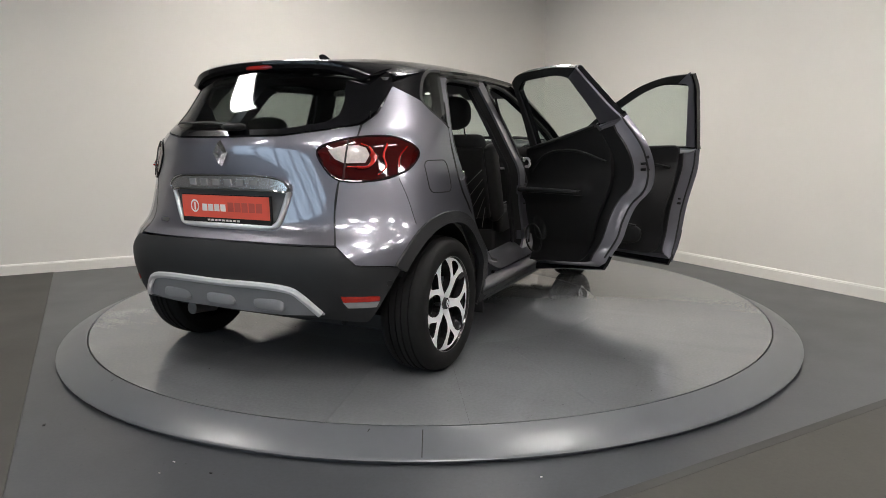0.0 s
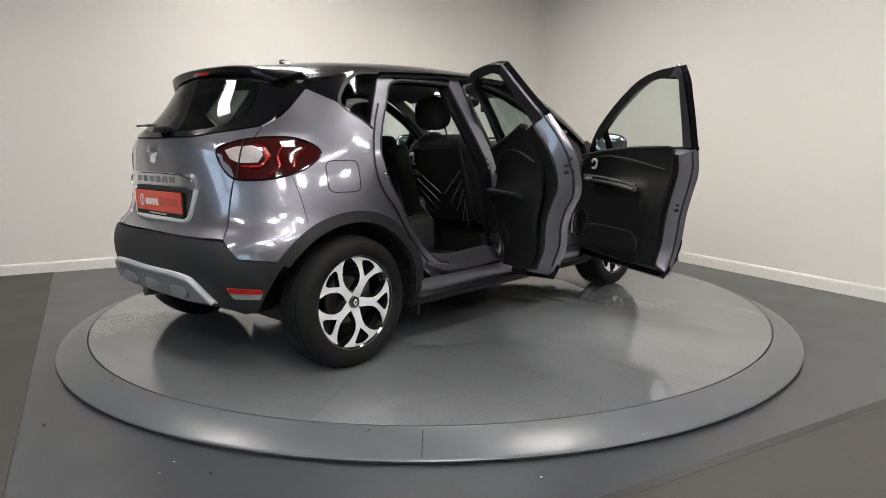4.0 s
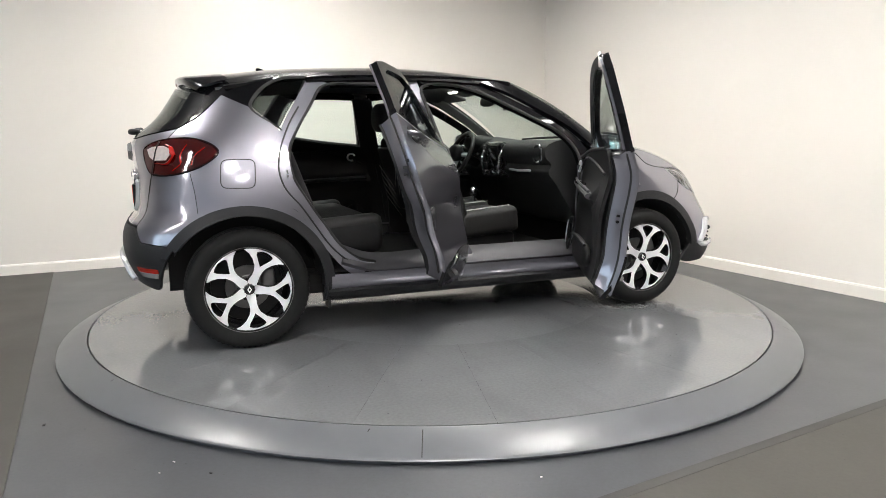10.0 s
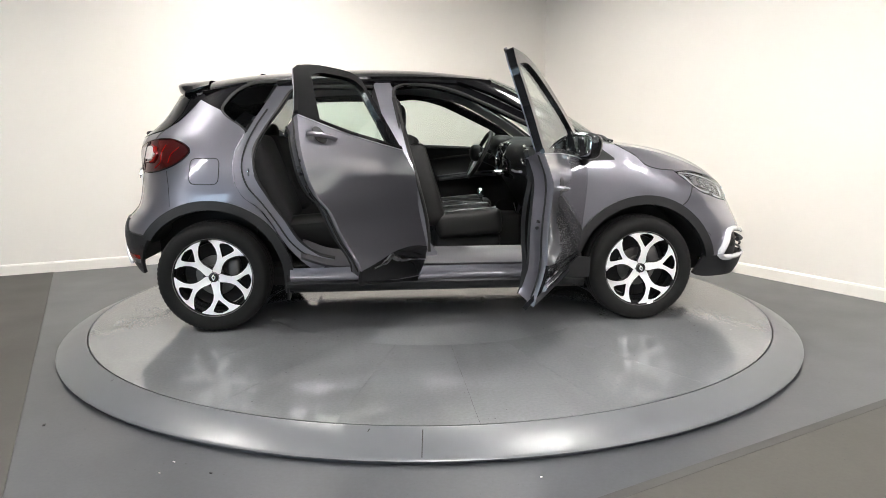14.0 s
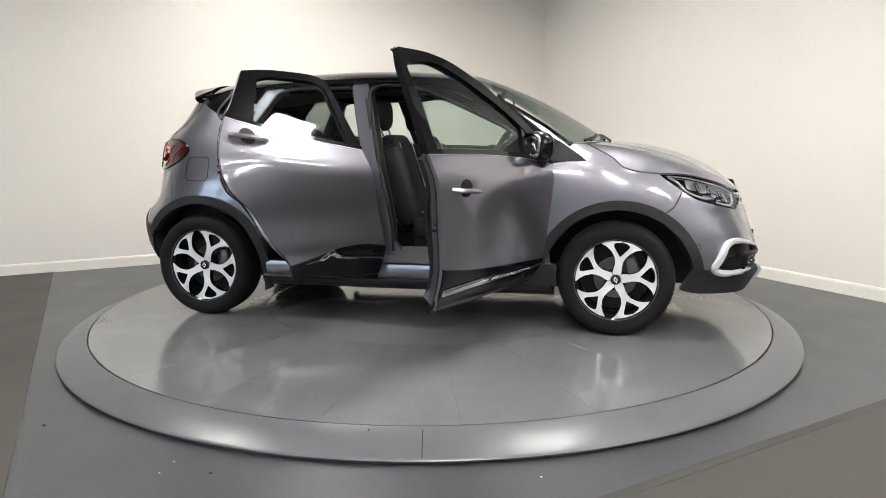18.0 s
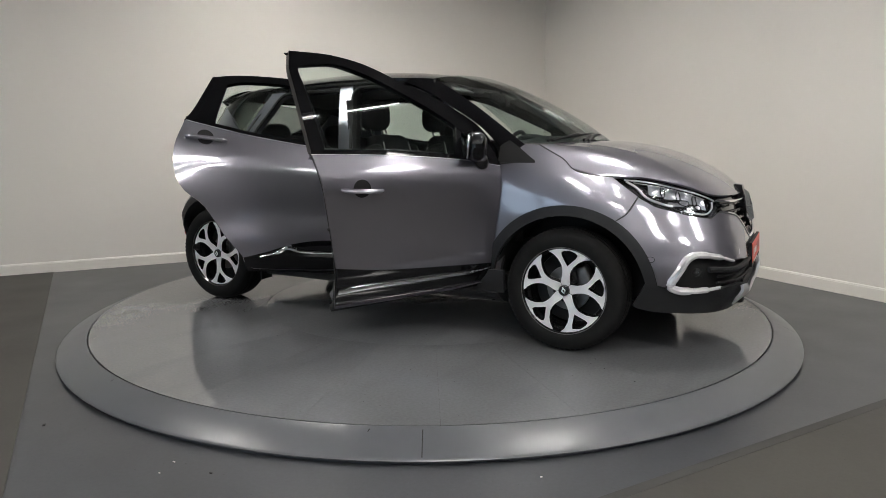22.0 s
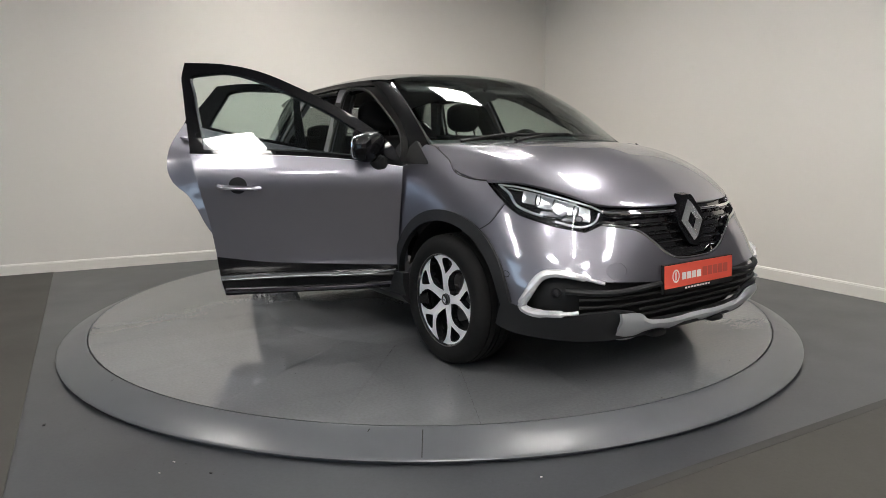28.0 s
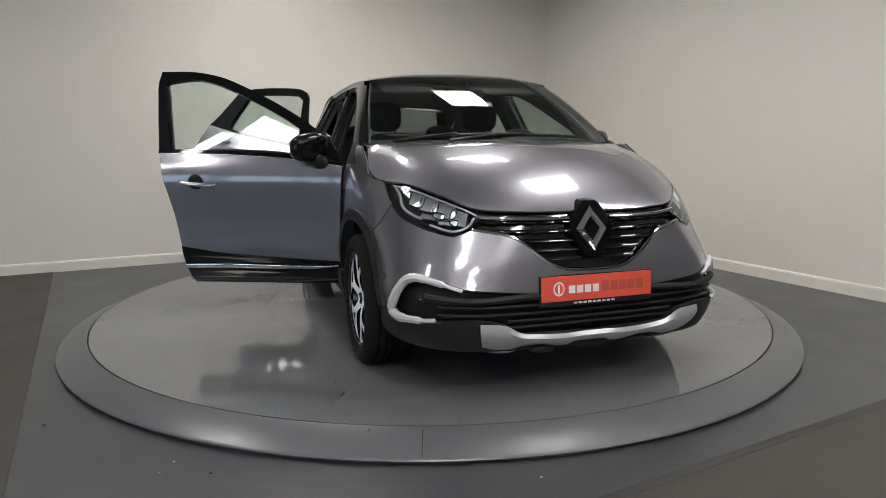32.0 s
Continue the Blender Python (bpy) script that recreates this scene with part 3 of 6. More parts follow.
# outlines on the side
RW, FW = -1.302, 1.262           # wheel centres
HUB_Z = 0.312
B_LINE = [(-0.09, 0.28), (-0.11, 0.60), (-0.15, 0.83), (-0.20, 1.05), (-0.26, 1.27), (-0.31, 1.46)]
R_CUT = [(-0.70, 0.335), (-0.775, 0.39), (-0.835, 0.455), (-0.90, 0.54), (-0.96, 0.635), (-1.02, 0.72), (-1.11, 0.79), (-1.155, 0.87), (-1.168, 0.97), (-1.158, 1.06), (-1.085, 1.18), (-0.97, 1.36), (-0.91, 1.455)]
R_IN = [(-0.60, 0.42), (-0.70, 0.45), (-0.79, 0.515), (-0.885, 0.65), (-0.975, 0.785), (-1.045, 0.92), (-1.055, 1.04), (-1.01, 1.15), (-0.90, 1.32), (-0.845, 1.40), (-0.78, 1.425)]


def make_body():
    # rear quarter
    q = [(-1.84, 0.663), (-1.775, 0.586), (-1.607, 0.568)]
    q += arc_pts(RW, HUB_Z, 0.44, 143, 22, 24)
    q += [(-0.888, 0.525)] + R_CUT[4:10] + [(-1.10, 1.165)]
    q += [(-1.273, 1.285), (at(-1.375, 0.60), 1.352)]
    q += [(-1.60, 1.225), (-1.702, 1.169), (-1.775, 1.03), (-1.819, 0.922), (-1.838, 0.80)]
    panel("quarter_panel", q, M_PAINT, "grey metallic rear wing", corners=[q[0], (at(-1.375, 0.60), 1.352)])
    # tailgate lower skin
    mid = XB - CAP
    t = [(-1.847, 0.668), (-1.845, 0.80), (-1.826, 0.922), (-1.782, 1.03), (-1.709, 1.169), (-1.833, 1.150), (-2.058, 1.122), (mid, 1.117)]
    both = t + [(2 * mid - a, z) for a, z in reversed(t[:-1])]
    panel("tailgate", both, M_PAINT, "grey metallic tailgate skin", mirror=False, corners=[t[0], t[4], (2 * mid - t[0][0], t[0][1]), (2 * mid - t[4][0], t[4][1])])
    # tailgate glass
    g = [(-1.585, 1.375), (-1.60, 1.28), (-1.66, 1.20), (-1.709, 1.174), (-1.833, 1.155), (-2.058, 1.127), (mid, 1.122)]
    both = g + [(2 * mid - a, z) for a, z in reversed(g[:-1])] + [(mid, 1.425)]
    panel("rear_window", both, M_TINT, "dark tinted rear window", mirror=False, thick=0.005)
    # black printed border of the glass
    side = [(-1.590, 1.372), (-1.604, 1.28), (-1.664, 1.202), (-1.715, 1.177), (-1.833, 1.158), (-2.058, 1.130), (mid, 1.125), (mid, 1.150), (-2.05, 1.156), (-1.86, 1.185), (-1.80, 1.215), (-1.765, 1.28), (-1.745, 1.372)]
    panel("window_border", side, M_BLACK, "black printed border of the rear window", thick=0.003, push=0.0025, h=0.02, corners=[(mid, 1.125), (mid, 1.150)])
    # wing
    f = [(0.840, 0.335), (0.845, 0.60), (0.868, 0.85), (0.885, 0.975), (1.03, 0.99), (0.985, 1.06), (1.02, 1.085), (1.10, 1.075), (1.17, 1.04), (1.235, 1.003), (1.285, 0.950), (1.372, 0.923), (1.465, 0.914)]
    f += [(1.555, 0.822), (1.50, 0.735), (1.455, 0.70)]
    f += arc_pts(FW, HUB_Z, 0.44, 58, 168, 24)
    panel("front_wing", f, M_PAINT, "grey metallic front wing", corners=[f[0], (1.465, 0.914), (1.555, 0.822)])
    # arch claddings
    for nm, cx in (("wheel_arch_trim", RW), ("wheel_arch_trim", FW)):
        lo_a, hi_a = (-12, 146) if cx < 0 else (10, 192)
        outer = arc_pts(cx, HUB_Z, 0.462, lo_a, hi_a, 30)
        inner = arc_pts(cx, HUB_Z, 0.408, hi_a, lo_a, 30)
        if cx > 0:
            outer, inner = [(max(a, 0.842), z) for a, z in outer], [(max(a, 0.856), z) for a, z in inner]
        panel(nm, outer + inner, M_PLASTIC, "black plastic wheel arch trim", push=0.018, thick=0.035, h=0.018)
    # roof
    ze = fn((-1.5, -1.2, -0.9, -0.4, 0.0, 0.3, 0.5), (1.375, 1.425, 1.462, 1.487, 1.487, 1.473, 1.445))
    zc = fn((-1.62, -1.41, -1.28, -1.09, -0.73, -0.45, -0.13, 0.10, 0.30, 0.42), (1.462, 1.487, 1.507, 1.532, 1.556, 1.566, 1.562, 1.545, 1.518, 1.492))
    V, F = [], []
    xs = np.linspace(-1.36, 0.36, 60)
    N = 28
    for x in xs:
        ye = float(-surf(x, ze(x))[1])
        for k in range(N + 1):
            tt = math.sin((k / N * 2 - 1) * math.pi / 2)
            V.append((x, ye * tt, ze(x) + (zc(x) - ze(x)) * (1 - abs(tt) ** 3)))
    for i in range(len(xs) - 1):
        for k in range(N):
            a = i * (N + 1) + k
            F.append((a, a + N + 1, a + N + 2, a + 1))
    V, F = thicken(np.array(V), F, 0.02)
    cp("roof", V, F, M_BLACK, None, "gloss black painted roof")
    # hood
    V, F = [], []
    na, nb = 40, 30
    E = [surf(a, z) * (1, -1, 1) for a, z in ((XA + CAP, 0.815), (2.19, 0.808), (2.0, 0.812), (1.89, 0.822), (1.778, 0.868), (1.612, 0.911), (1.469, 0.920))]
    E[0][1] = 0.0
    E = spline(E, na + 1)
    C = spline([(1.24, 0, 1.10), (1.22, 0.25, 1.098), (1.17, 0.48, 1.09), (1.11, 0.65, 1.082), (1.06, 0.735, 1.078)], na + 1)
    side_mid = surf(1.262, 0.925) * (1, -1, 1)
    for k in range(-na, na + 1):
        s = -1 if k < 0 else 1
        c, e = C[abs(k)] * (1, s, 1), E[abs(k)] * (1, s, 1)
        f = abs(k) / na
        m = c * 0.32 + e * 0.68
        lift = 0.135 * (1 - f ** 2.2) + 0.02
        m = m + np.array((0, 0, lift))
        w = max(0.0, (f - 0.8) / 0.2) ** 1.5
        m = m * (1 - w) + side_mid * (1, s, 1) * w
        for j in range(nb + 1):
            g = j / nb
            crease = 0.011 / (1 + math.exp((f - 0.60) / 0.018)) * (4 * g * (1 - g)) ** 0.8
            V.append((1 - g) ** 2 * c + 2 * g * (1 - g) * m + g * g * e + np.array((0.0, 0.0, crease)))
    for k in range(2 * na):
        for j in range(nb):
            a = k * (nb + 1) + j
            F.append((a, a + nb + 1, a + nb + 2, a + 1))
    F = [tuple(reversed(f)) for f in F]
    V, F = thicken(np.array(V), F, 0.012)
    cp("bonnet", V, F, M_PAINT, None, "grey metallic bonnet")
    # windscreen
    base = [(0.978, -0.725, 1.085), (1.10, -0.50, 1.095), (1.18, -0.25, 1.10), (1.205, 0, 1.102), (1.18, 0.25, 1.10), (1.10, 0.50, 1.095), (0.978, 0.725, 1.085)]
    top = [(0.352, -0.575, 1.472), (0.39, -0.35, 1.50), (0.405, 0, 1.512), (0.39, 0.35, 1.50), (0.352, 0.575, 1.472)]
    V, F = strip(base, top, 40, 16, 0.035, (0.5, 0, 0.8), 0.005)
    cp("windscreen", V, F, M_SCREEN, None, "clear windscreen")
    # A pillars
    A = [(1.00, -0.745, 1.075), (0.80, -0.700, 1.212), (0.62, -0.655, 1.325), (0.48, -0.622, 1.402), (0.345, -0.588, 1.470)]
    A = [tuple(p) for p in np.array(A)]
    B = [tuple(surf(x, z)) for x, z in ((0.925, 1.022), (0.725, 1.188), (0.52, 1.302), (0.34, 1.392), (0.15, 1.462))]
    V, F = strip(B, A, 24, 6, 0.006, (0.1, -0.7, 0.7), 0.03)
    cp("windscreen_pillar", V, F, M_BLACK, None, "gloss black windscreen pillar", True)
    # front bumper skin
    mid = XA + CAP
    fb = [(1.455, 0.695), (1.50, 0.730), (1.558, 0.815), (1.617, 0.770), (1.733, 0.728), (1.831, 0.706), (1.888, 0.735), (2.018, 0.706), (2.07, 0.660), (2.131, 0.601), (2.177, 0.574), (mid, 0.570)]
    fl = [(mid, 0.488), (2.065, 0.488), (1.90, 0.507), (1.871, 0.512), (1.792, 0.542), (1.719, 0.554), (1.686, 0.535), (1.643, 0.446), (1.622, 0.386), (1.56, 0.402)]
    half = fb + fl + arc_pts(FW, HUB_Z, 0.44, 14, 55, 8)
    panel("front_bumper", half, M_PAINT, "grey metallic front bumper skin", h=0.016, corners=[(1.558, 0.815), (1.888, 0.735), (1.831, 0.706), (mid, 0.570), (mid, 0.488)])
    # rear bumper
    rb = [(-1.600, 0.562), (-1.775, 0.582), (-1.84, 0.659), (XB - CAP, 0.664)]
    rl = [(XB - CAP, 0.345), (-1.891, 0.345), (-1.753, 0.325), (-1.66, 0.325)]
    half = rb + rl + arc_pts(RW, HUB_Z, 0.435, 177, 146, 8)
    panel("rear_bumper", half, M_PLASTIC, "black plastic rear bumper", push=0.008, thick=0.02, corners=[rb[2], rb[0]])
    # front lower apron and the dark opening above it
    ap = [(1.56, 0.40), (1.622, 0.384), (1.653, 0.350), (1.76, 0.357), (1.83, 0.379), (1.92, 0.385), (1.99, 0.362), (2.03, 0.313), (mid, 0.298), (mid, 0.235), (2.0, 0.238), (1.75, 0.246), (1.60, 0.25), (1.53, 0.27)]
    panel("front_apron", ap, M_PLASTIC, "black plastic lower front bumper", push=0.004, thick=0.02)
    op = [(1.643, 0.44), (1.69, 0.535), (1.72, 0.552), (1.80, 0.540), (1.90, 0.505), (2.065, 0.486), (mid, 0.486), (mid, 0.29), (2.03, 0.31), (1.99, 0.36), (1.83, 0.376), (1.653, 0.352), (1.63, 0.38)]
    panel("lower_grille", op, M_DARK, "dark recessed lower grille opening", push=-0.035, thick=0.02)


make_body()


M_SILL = shader("sill_paint", (0.085, 0.083, 0.090), 0.5, 0.3, 0.15, noise_scale=300, vary=0.1)
M_BRIGHT = shader("satin_silver_trim", (0.82, 0.82, 0.83), 0.3, 0.5, 0.3)


# ---------------------------------------------------------------- doors and the side of the cabin
def skin_at(pts, depth=0.0, push=0.0):
    p = np.array(pts, float)
    V = surf(p[:, 0], p[:, 1], push)
    V[:, 1] += depth
    return V


def ribbon(outer, inner, depth=0.0, thick=0.02, push=0.0, n=50, m=3):
    """A band on the skin between two outlines with as many points each, on the right side."""
    A, B = spline(outer, n), spline(inner, n)
    V, F = [], []
    for i in range(n):
        for j in range(m + 1):
            f = j / m
            V.append(A[i] * (1 - f) + B[i] * f)
    V = skin_at(V, depth, push)
    for i in range(n - 1):
        for j in range(m):
            a = i * (m + 1) + j
            F.append((a, a + 1, a + m + 2, a + m + 1))
    if normals(V, F)[:, 1].mean() > 0:
        F = [tuple(reversed(f)) for f in F]
    return thicken(V, F, thick)


def flat(poly, depth, thick, h=0.03, push=0.0, corners=()):
    P, F = fill(poly, h, corners)
    V = skin_at(P, depth, push)
    if normals(V, F)[:, 1].mean() > 0:
        F = [tuple(reversed(f)) for f in F]
    return thicken(V, F, thick)


def rim(poly, d0, d1, inset=0.0, push=0.0):
    """The edge of a door: from its outline at depth d0 to a smaller outline at depth d1."""
    P = np.array(poly, float)
    V, F = [], []
    K = len(P)
    steps = [(0.0, d0), (0.003, d0 + 0.012), (inset * 0.35, d0 + (d1 - d0) * 0.4), (inset * 0.5, d0 + (d1 - d0) * 0.45), (inset, d1)]
    nrm = []
    for i in range(K):
        t = P[(i + 1) % K] - P[i - 1]
        v = np.array((-t[1], t[0]))
        v = v / max(np.linalg.norm(v), 1e-9)
        nrm.append(v)
    nrm = np.array(nrm)
    area = 0.5 * np.sum(P[:, 0] * np.roll(P[:, 1], -1) - np.roll(P[:, 0], -1) * P[:, 1])
    if area < 0:
        nrm = -nrm
    for ins, d in steps:
        V.append(skin_at(P + nrm * ins, d, push))
    V = np.vstack(V)
    for k in range(len(steps) - 1):
        for i in range(K):
            a, b = k * K + i, k * K + (i + 1) % K
            F.append((a, b, b + K, a + K))
    if area < 0:
        F = [tuple(reversed(f)) for f in F]
    return V, F


def inset_poly(poly, ins):
    """The outline moved inward by ins."""
    P = np.array(poly, float)
    t = np.roll(P, -1, axis=0) - np.roll(P, 1, axis=0)
    v = np.stack((-t[:, 1], t[:, 0]), axis=1)
    v = v / np.maximum(np.linalg.norm(v, axis=1), 1e-9)[:, None]
    area = np.sum(P[:, 0] * np.roll(P[:, 1], -1) - np.roll(P[:, 0], -1) * P[:, 1])
    return [tuple(q) for q in P + v * ins * (1 if area > 0 else -1)]


def side_open(door):
    return door.side < 0


class Door:
    """Collects the parts of one door in the car's metres and hangs them on a hinge."""

    def __init__(self, name, label, pivot, axis, angle, side):
        self.name, self.label, self.pivot, self.side = name, label, np.array(pivot, float), side
        self.turn = Matrix.Rotation(radians(angle), 4, Vector(axis).normalized())
        self.ob = None

    def add(self, name, VF, mat, label="", smooth=True):
        V, F = VF
        V = np.asarray(V, float) - self.pivot
        if self.side > 0:
            V = V * (1, -1, 1)
            F = [tuple(reversed(f)) for f in F]
        piv = self.pivot * (1, -self.side, 1)
        if self.ob is None:
            self.ob = mesh_ob(self.name, V, F, mat, car, self.label, smooth)
            m = self.turn if self.side < 0 else Matrix.Identity(4)
            self.ob.matrix_basis = Matrix.Translation(Vector(piv - OFF) - Vector((0, 0, 0.016 if side_open(self) else 0.0))) @ m
            return self.ob
        return mesh_ob(name, V, F, mat, self.ob, label, smooth)


def handle_parts(d, x, z, y):
    """A bar handle over a flat dark disc for the cup's shade; y is the skin's half width there."""
    L = 0.20
    V, F = tube([(x - L / 2, -y - 0.002, z + 0.006), (x - L / 2 + 0.02, -y - 0.028, z + 0.004), (x, -y - 0.036, z), (x + L / 2 - 0.03, -y - 0.030, z - 0.006), (x + L / 2, -y - 0.004, z - 0.008)], 0.016, 10, 24, flat=0.75)
    d.add("handle", (V, F), M_PAINT, "grey pull handle")
    # no hollow here: the disc's dark colour gives the recess its shade
    ring = [(x + 0.045 * math.cos(a) - 0.005, z + 0.008 + 0.042 * math.sin(a)) for a in np.linspace(0, 2 * math.pi, 22)[:-1]]
    d.add("handle_shade_disc", flat(ring, -0.003, 0.004, 0.01), M_DARK, "flat dark disc standing in for the shaded recess behind the handle")


F_BELT = [(-0.205, 1.066), (0.20, 1.058), (0.60, 1.033), (0.862, 0.997)]
R_BELT = [(-0.205, 1.068), (-0.45, 1.088), (-0.75, 1.128), (-1.09, 1.195)]
F_CLAD = [(-0.10, 0.535), (0.15, 0.50), (0.55, 0.475), (0.833, 0.46)]
R_CLAD = [(-0.105, 0.50), (-0.30, 0.515), (-0.50, 0.50), (-0.66, 0.455), (-0.80, 0.42)]


def b_line(z0, z1, n=10, dx=0.0):
    B = spline(B_LINE, 60)
    return [(float(np.interp(z, B[:, 1], B[:, 0])) + dx, z) for z in np.linspace(z0, z1, n)]


def front_door(side):
    d = Door("front_door", "open front door in grey metallic paint with a black window frame" if side < 0 else "closed front door in grey metallic paint",
             (0.875, -0.825, 0.70), (0.096, 0.062, 1), 64.1, side)
    front = [(0.862, 0.997), (0.852, 0.85), (0.838, 0.65), (0.833, 0.46)]
    skin = line(F_CLAD, 12) + line(list(reversed(front)), 10)[1:] + line(list(reversed(F_BELT)), 12)[1:] + list(reversed(b_line(0.535, 1.066, 12)))[1:-1]
    d.add("skin", flat(skin, 0.0, 0.01, 0.025, corners=[F_CLAD[0], F_CLAD[-1], F_BELT[0], F_BELT[-1]]), M_PAINT)
    # lower cladding with bright strip
    clad = line(F_CLAD, 12) + [(0.833, 0.36), (0.818, 0.315), (0.60, 0.305), (-0.085, 0.295)]
    P, F = fill(clad, 0.02, corners=[(-0.085, 0.295), F_CLAD[0], F_CLAD[-1]])
    tuck = np.clip((0.40 - P[:, 1]) / 0.10, 0, 1)
    V = surf(P[:, 0], P[:, 1], 0.006)
    V[:, 1] += tuck * 0.045
    if normals(V, F)[:, 1].mean() > 0:
        F = [tuple(reversed(f)) for f in F]
    d.add("door_cladding", thicken(V, F, 0.02), M_BLACK, "black lower door cladding")
    q = [tuple(surf(x, z, 0.012)) for x, z in ((-0.088, 0.418), (0.2, 0.425), (0.5, 0.425), (0.75, 0.43), (0.82, 0.44))]
    d.add("bright_strip", tube(q, [0.012, 0.012, 0.011, 0.009, 0.004], 8, 30, flat=1.3), M_CHROME, "bright strip along the cladding")
    # window frame
    top_o = [(-0.232, 1.494), (-0.03, 1.488), (0.14, 1.455), (0.32, 1.385), (0.50, 1.300), (0.69, 1.190), (0.81, 1.090), (0.862, 0.997)]
    top_i = [(-0.140, 1.440), (-0.02, 1.448), (0.13, 1.412), (0.30, 1.343), (0.48, 1.258), (0.64, 1.163), (0.74, 1.088), (0.785, 1.030)]
    d.add("window_frame", ribbon(top_o, top_i, 0.0, 0.035), M_BLACK, "gloss black window frame")
    up_o = [(x + 0.06 * (z - 1.066) / 0.4, z) for x, z in b_line(1.066, 1.42, 6)] + [(-0.232, 1.494)]
    up_i = [(x + 0.068 + 0.006 * k, z) for k, (x, z) in enumerate(b_line(1.07, 1.425, 6))] + [(-0.140, 1.440)]
    d.add("window_frame", ribbon(up_o, up_i, 0.0, 0.035, n=20), M_BLACK, "gloss black rear upright of the window frame")
    d.add("belt_seal", ribbon([(x, z + 0.012) for x, z in F_BELT], [(x, z - 0.008) for x, z in F_BELT], 0.0, 0.02, push=0.004), M_BLACK)
    d.add("belt_strip", ribbon([(x, z - 0.008) for x, z in F_BELT], [(x, z - 0.0105) for x, z in F_BELT], 0.0, 0.004, push=0.002), M_SILVER)
    d.add("frame_inner", ribbon([(x - 0.01, z - 0.01) for x, z in top_o[:-1]], [(x - 0.01, z - 0.008) for x, z in top_i[:-1]], 0.034, 0.012), M_TRIM, "black trim round the inside of the window")
    d.add("frame_inner", ribbon([(x + 0.015, z) for x, z in up_o], [(x + 0.005, z) for x, z in up_i], 0.034, 0.014, n=20), M_PAINT, "painted rear upright inside the window")
    glass_o = up_i + top_i[1:] + [(0.74, 1.03), (0.40, 1.05), (-0.10, 1.062)]
    d.add("window", flat(glass_o, 0.016, 0.004, 0.04), M_GLASS, "clear door window")
    d.add("window_divider", ribbon([(0.615, 1.185), (0.60, 1.10), (0.595, 1.035)], [(0.645, 1.17), (0.63, 1.10), (0.63, 1.03)], 0.004, 0.03, n=10), M_BLACK)
    # inner structure: edge, painted inner panel, trim card
    outline = [(-0.085, 0.32)] + b_line(0.40, 1.066, 12) + line(F_BELT, 10)[1:] + line(front, 8)[1:] + [(0.823, 0.345), (0.60, 0.325), (0.25, 0.32)]
    d.add("door_edge", rim(outline, 0.008, 0.105, 0.05), M_PAINT, "painted edge of the door")
    card = rounded([(-0.035, 0.40, 0.10), (0.03, 0.36), (0.78, 0.37, 0.06), (0.808, 0.60), (0.822, 0.97, 0.04), (0.55, 1.035), (0.0, 1.055), (-0.125, 1.06, 0.03), (-0.09, 0.80), (-0.04, 0.60, 0.1)], 0.05)
    d.add("inner_panel", flat(inset_poly(outline, 0.046), 0.100, 0.012, 0.04), M_DARK, "black inner door panel")
    P, F = fill(card, 0.022)
    V = skin_at(P, 0.115)
    bul = 0.035 * np.clip(np.sin(np.clip((P[:, 1] - 0.36) / 0.70, 0, 1) * math.pi), 0, 1)
    arm = 0.035 * np.exp(-((P[:, 1] - (0.80 - 0.06 * (P[:, 0] < 0.1))) / 0.035) ** 2) * np.clip((0.72 - P[:, 0]) / 0.1, 0, 1) * np.clip((P[:, 0] - 0.06) / 0.08, 0, 1)
    pocket = 0.03 * np.exp(-((P[:, 1] - 0.50) / 0.10) ** 2) * np.clip((0.80 - P[:, 0]) / 0.1, 0, 1) * np.clip((P[:, 0] - 0.10) / 0.1, 0, 1)
    V[:, 1] += bul + arm + pocket
    if normals(V, F)[:, 1].mean() < 0:
        F = [tuple(reversed(f)) for f in F]
    d.add("trim_card", thicken(V, F, 0.02), M_DARK, "black plastic inner door trim")
    yb = -float(w_side(0.80)) + 0.180
    d.add("armrest", tube([(0.68, yb, 0.845), (0.45, yb + 0.012, 0.832), (0.14, yb, 0.80)], 0.028, 10, 20, flat=0.6), M_DULL, "padded armrest")
    d.add("armrest_trim", tube([(0.70, yb + 0.012, 0.868), (0.45, yb + 0.03, 0.857), (0.13, yb + 0.014, 0.826)], 0.008, 6, 20), M_DULL, "grey armrest strip")
    yc = -float(w_side(0.95)) + 0.17
    d.add("inner_handle", tube([(0.60 + 0.03 * math.cos(a), yc, 0.945 + 0.03 * math.sin(a)) for a in np.linspace(0.4, 5.2, 12)], 0.008, 6, 20), M_BRIGHT, "bright inner door handle")
    ysp = -float(w_side(0.50)) + 0.19
    d.add("speaker_ring", tube([(0.68 + 0.085 * math.cos(a), ysp, 0.53 + 0.10 * math.sin(a)) for a in np.linspace(0, 2 * math.pi, 16)[:-1]], 0.006, 6, 40, closed=True), M_TRIM)
    d.add("speaker_ring", tube([(0.76, ysp + 0.006, 0.60), (0.775, ysp + 0.008, 0.53), (0.76, ysp + 0.006, 0.46)], 0.005, 6, 14), M_SILVER, "bright speaker arc")
    def on_card(x, z, out=0.0):
        return (x, -float(w_side(z)) + 0.115 + 0.035 * math.sin(min(1.0, max(0.0, (z - 0.36) / 0.70)) * math.pi) + out, z)
    d.add("card_crease", tube([on_card(0.80, 0.925), on_card(0.60, 0.995), on_card(0.30, 0.985), on_card(-0.06, 0.93)], 0.008, 8, 30), M_TRIM, "raised line across the door trim")
    V, F = ellipsoid(on_card(0.40, 0.475, 0.012), (0.30, 0.030, 0.075), 3.2, 12, 24)
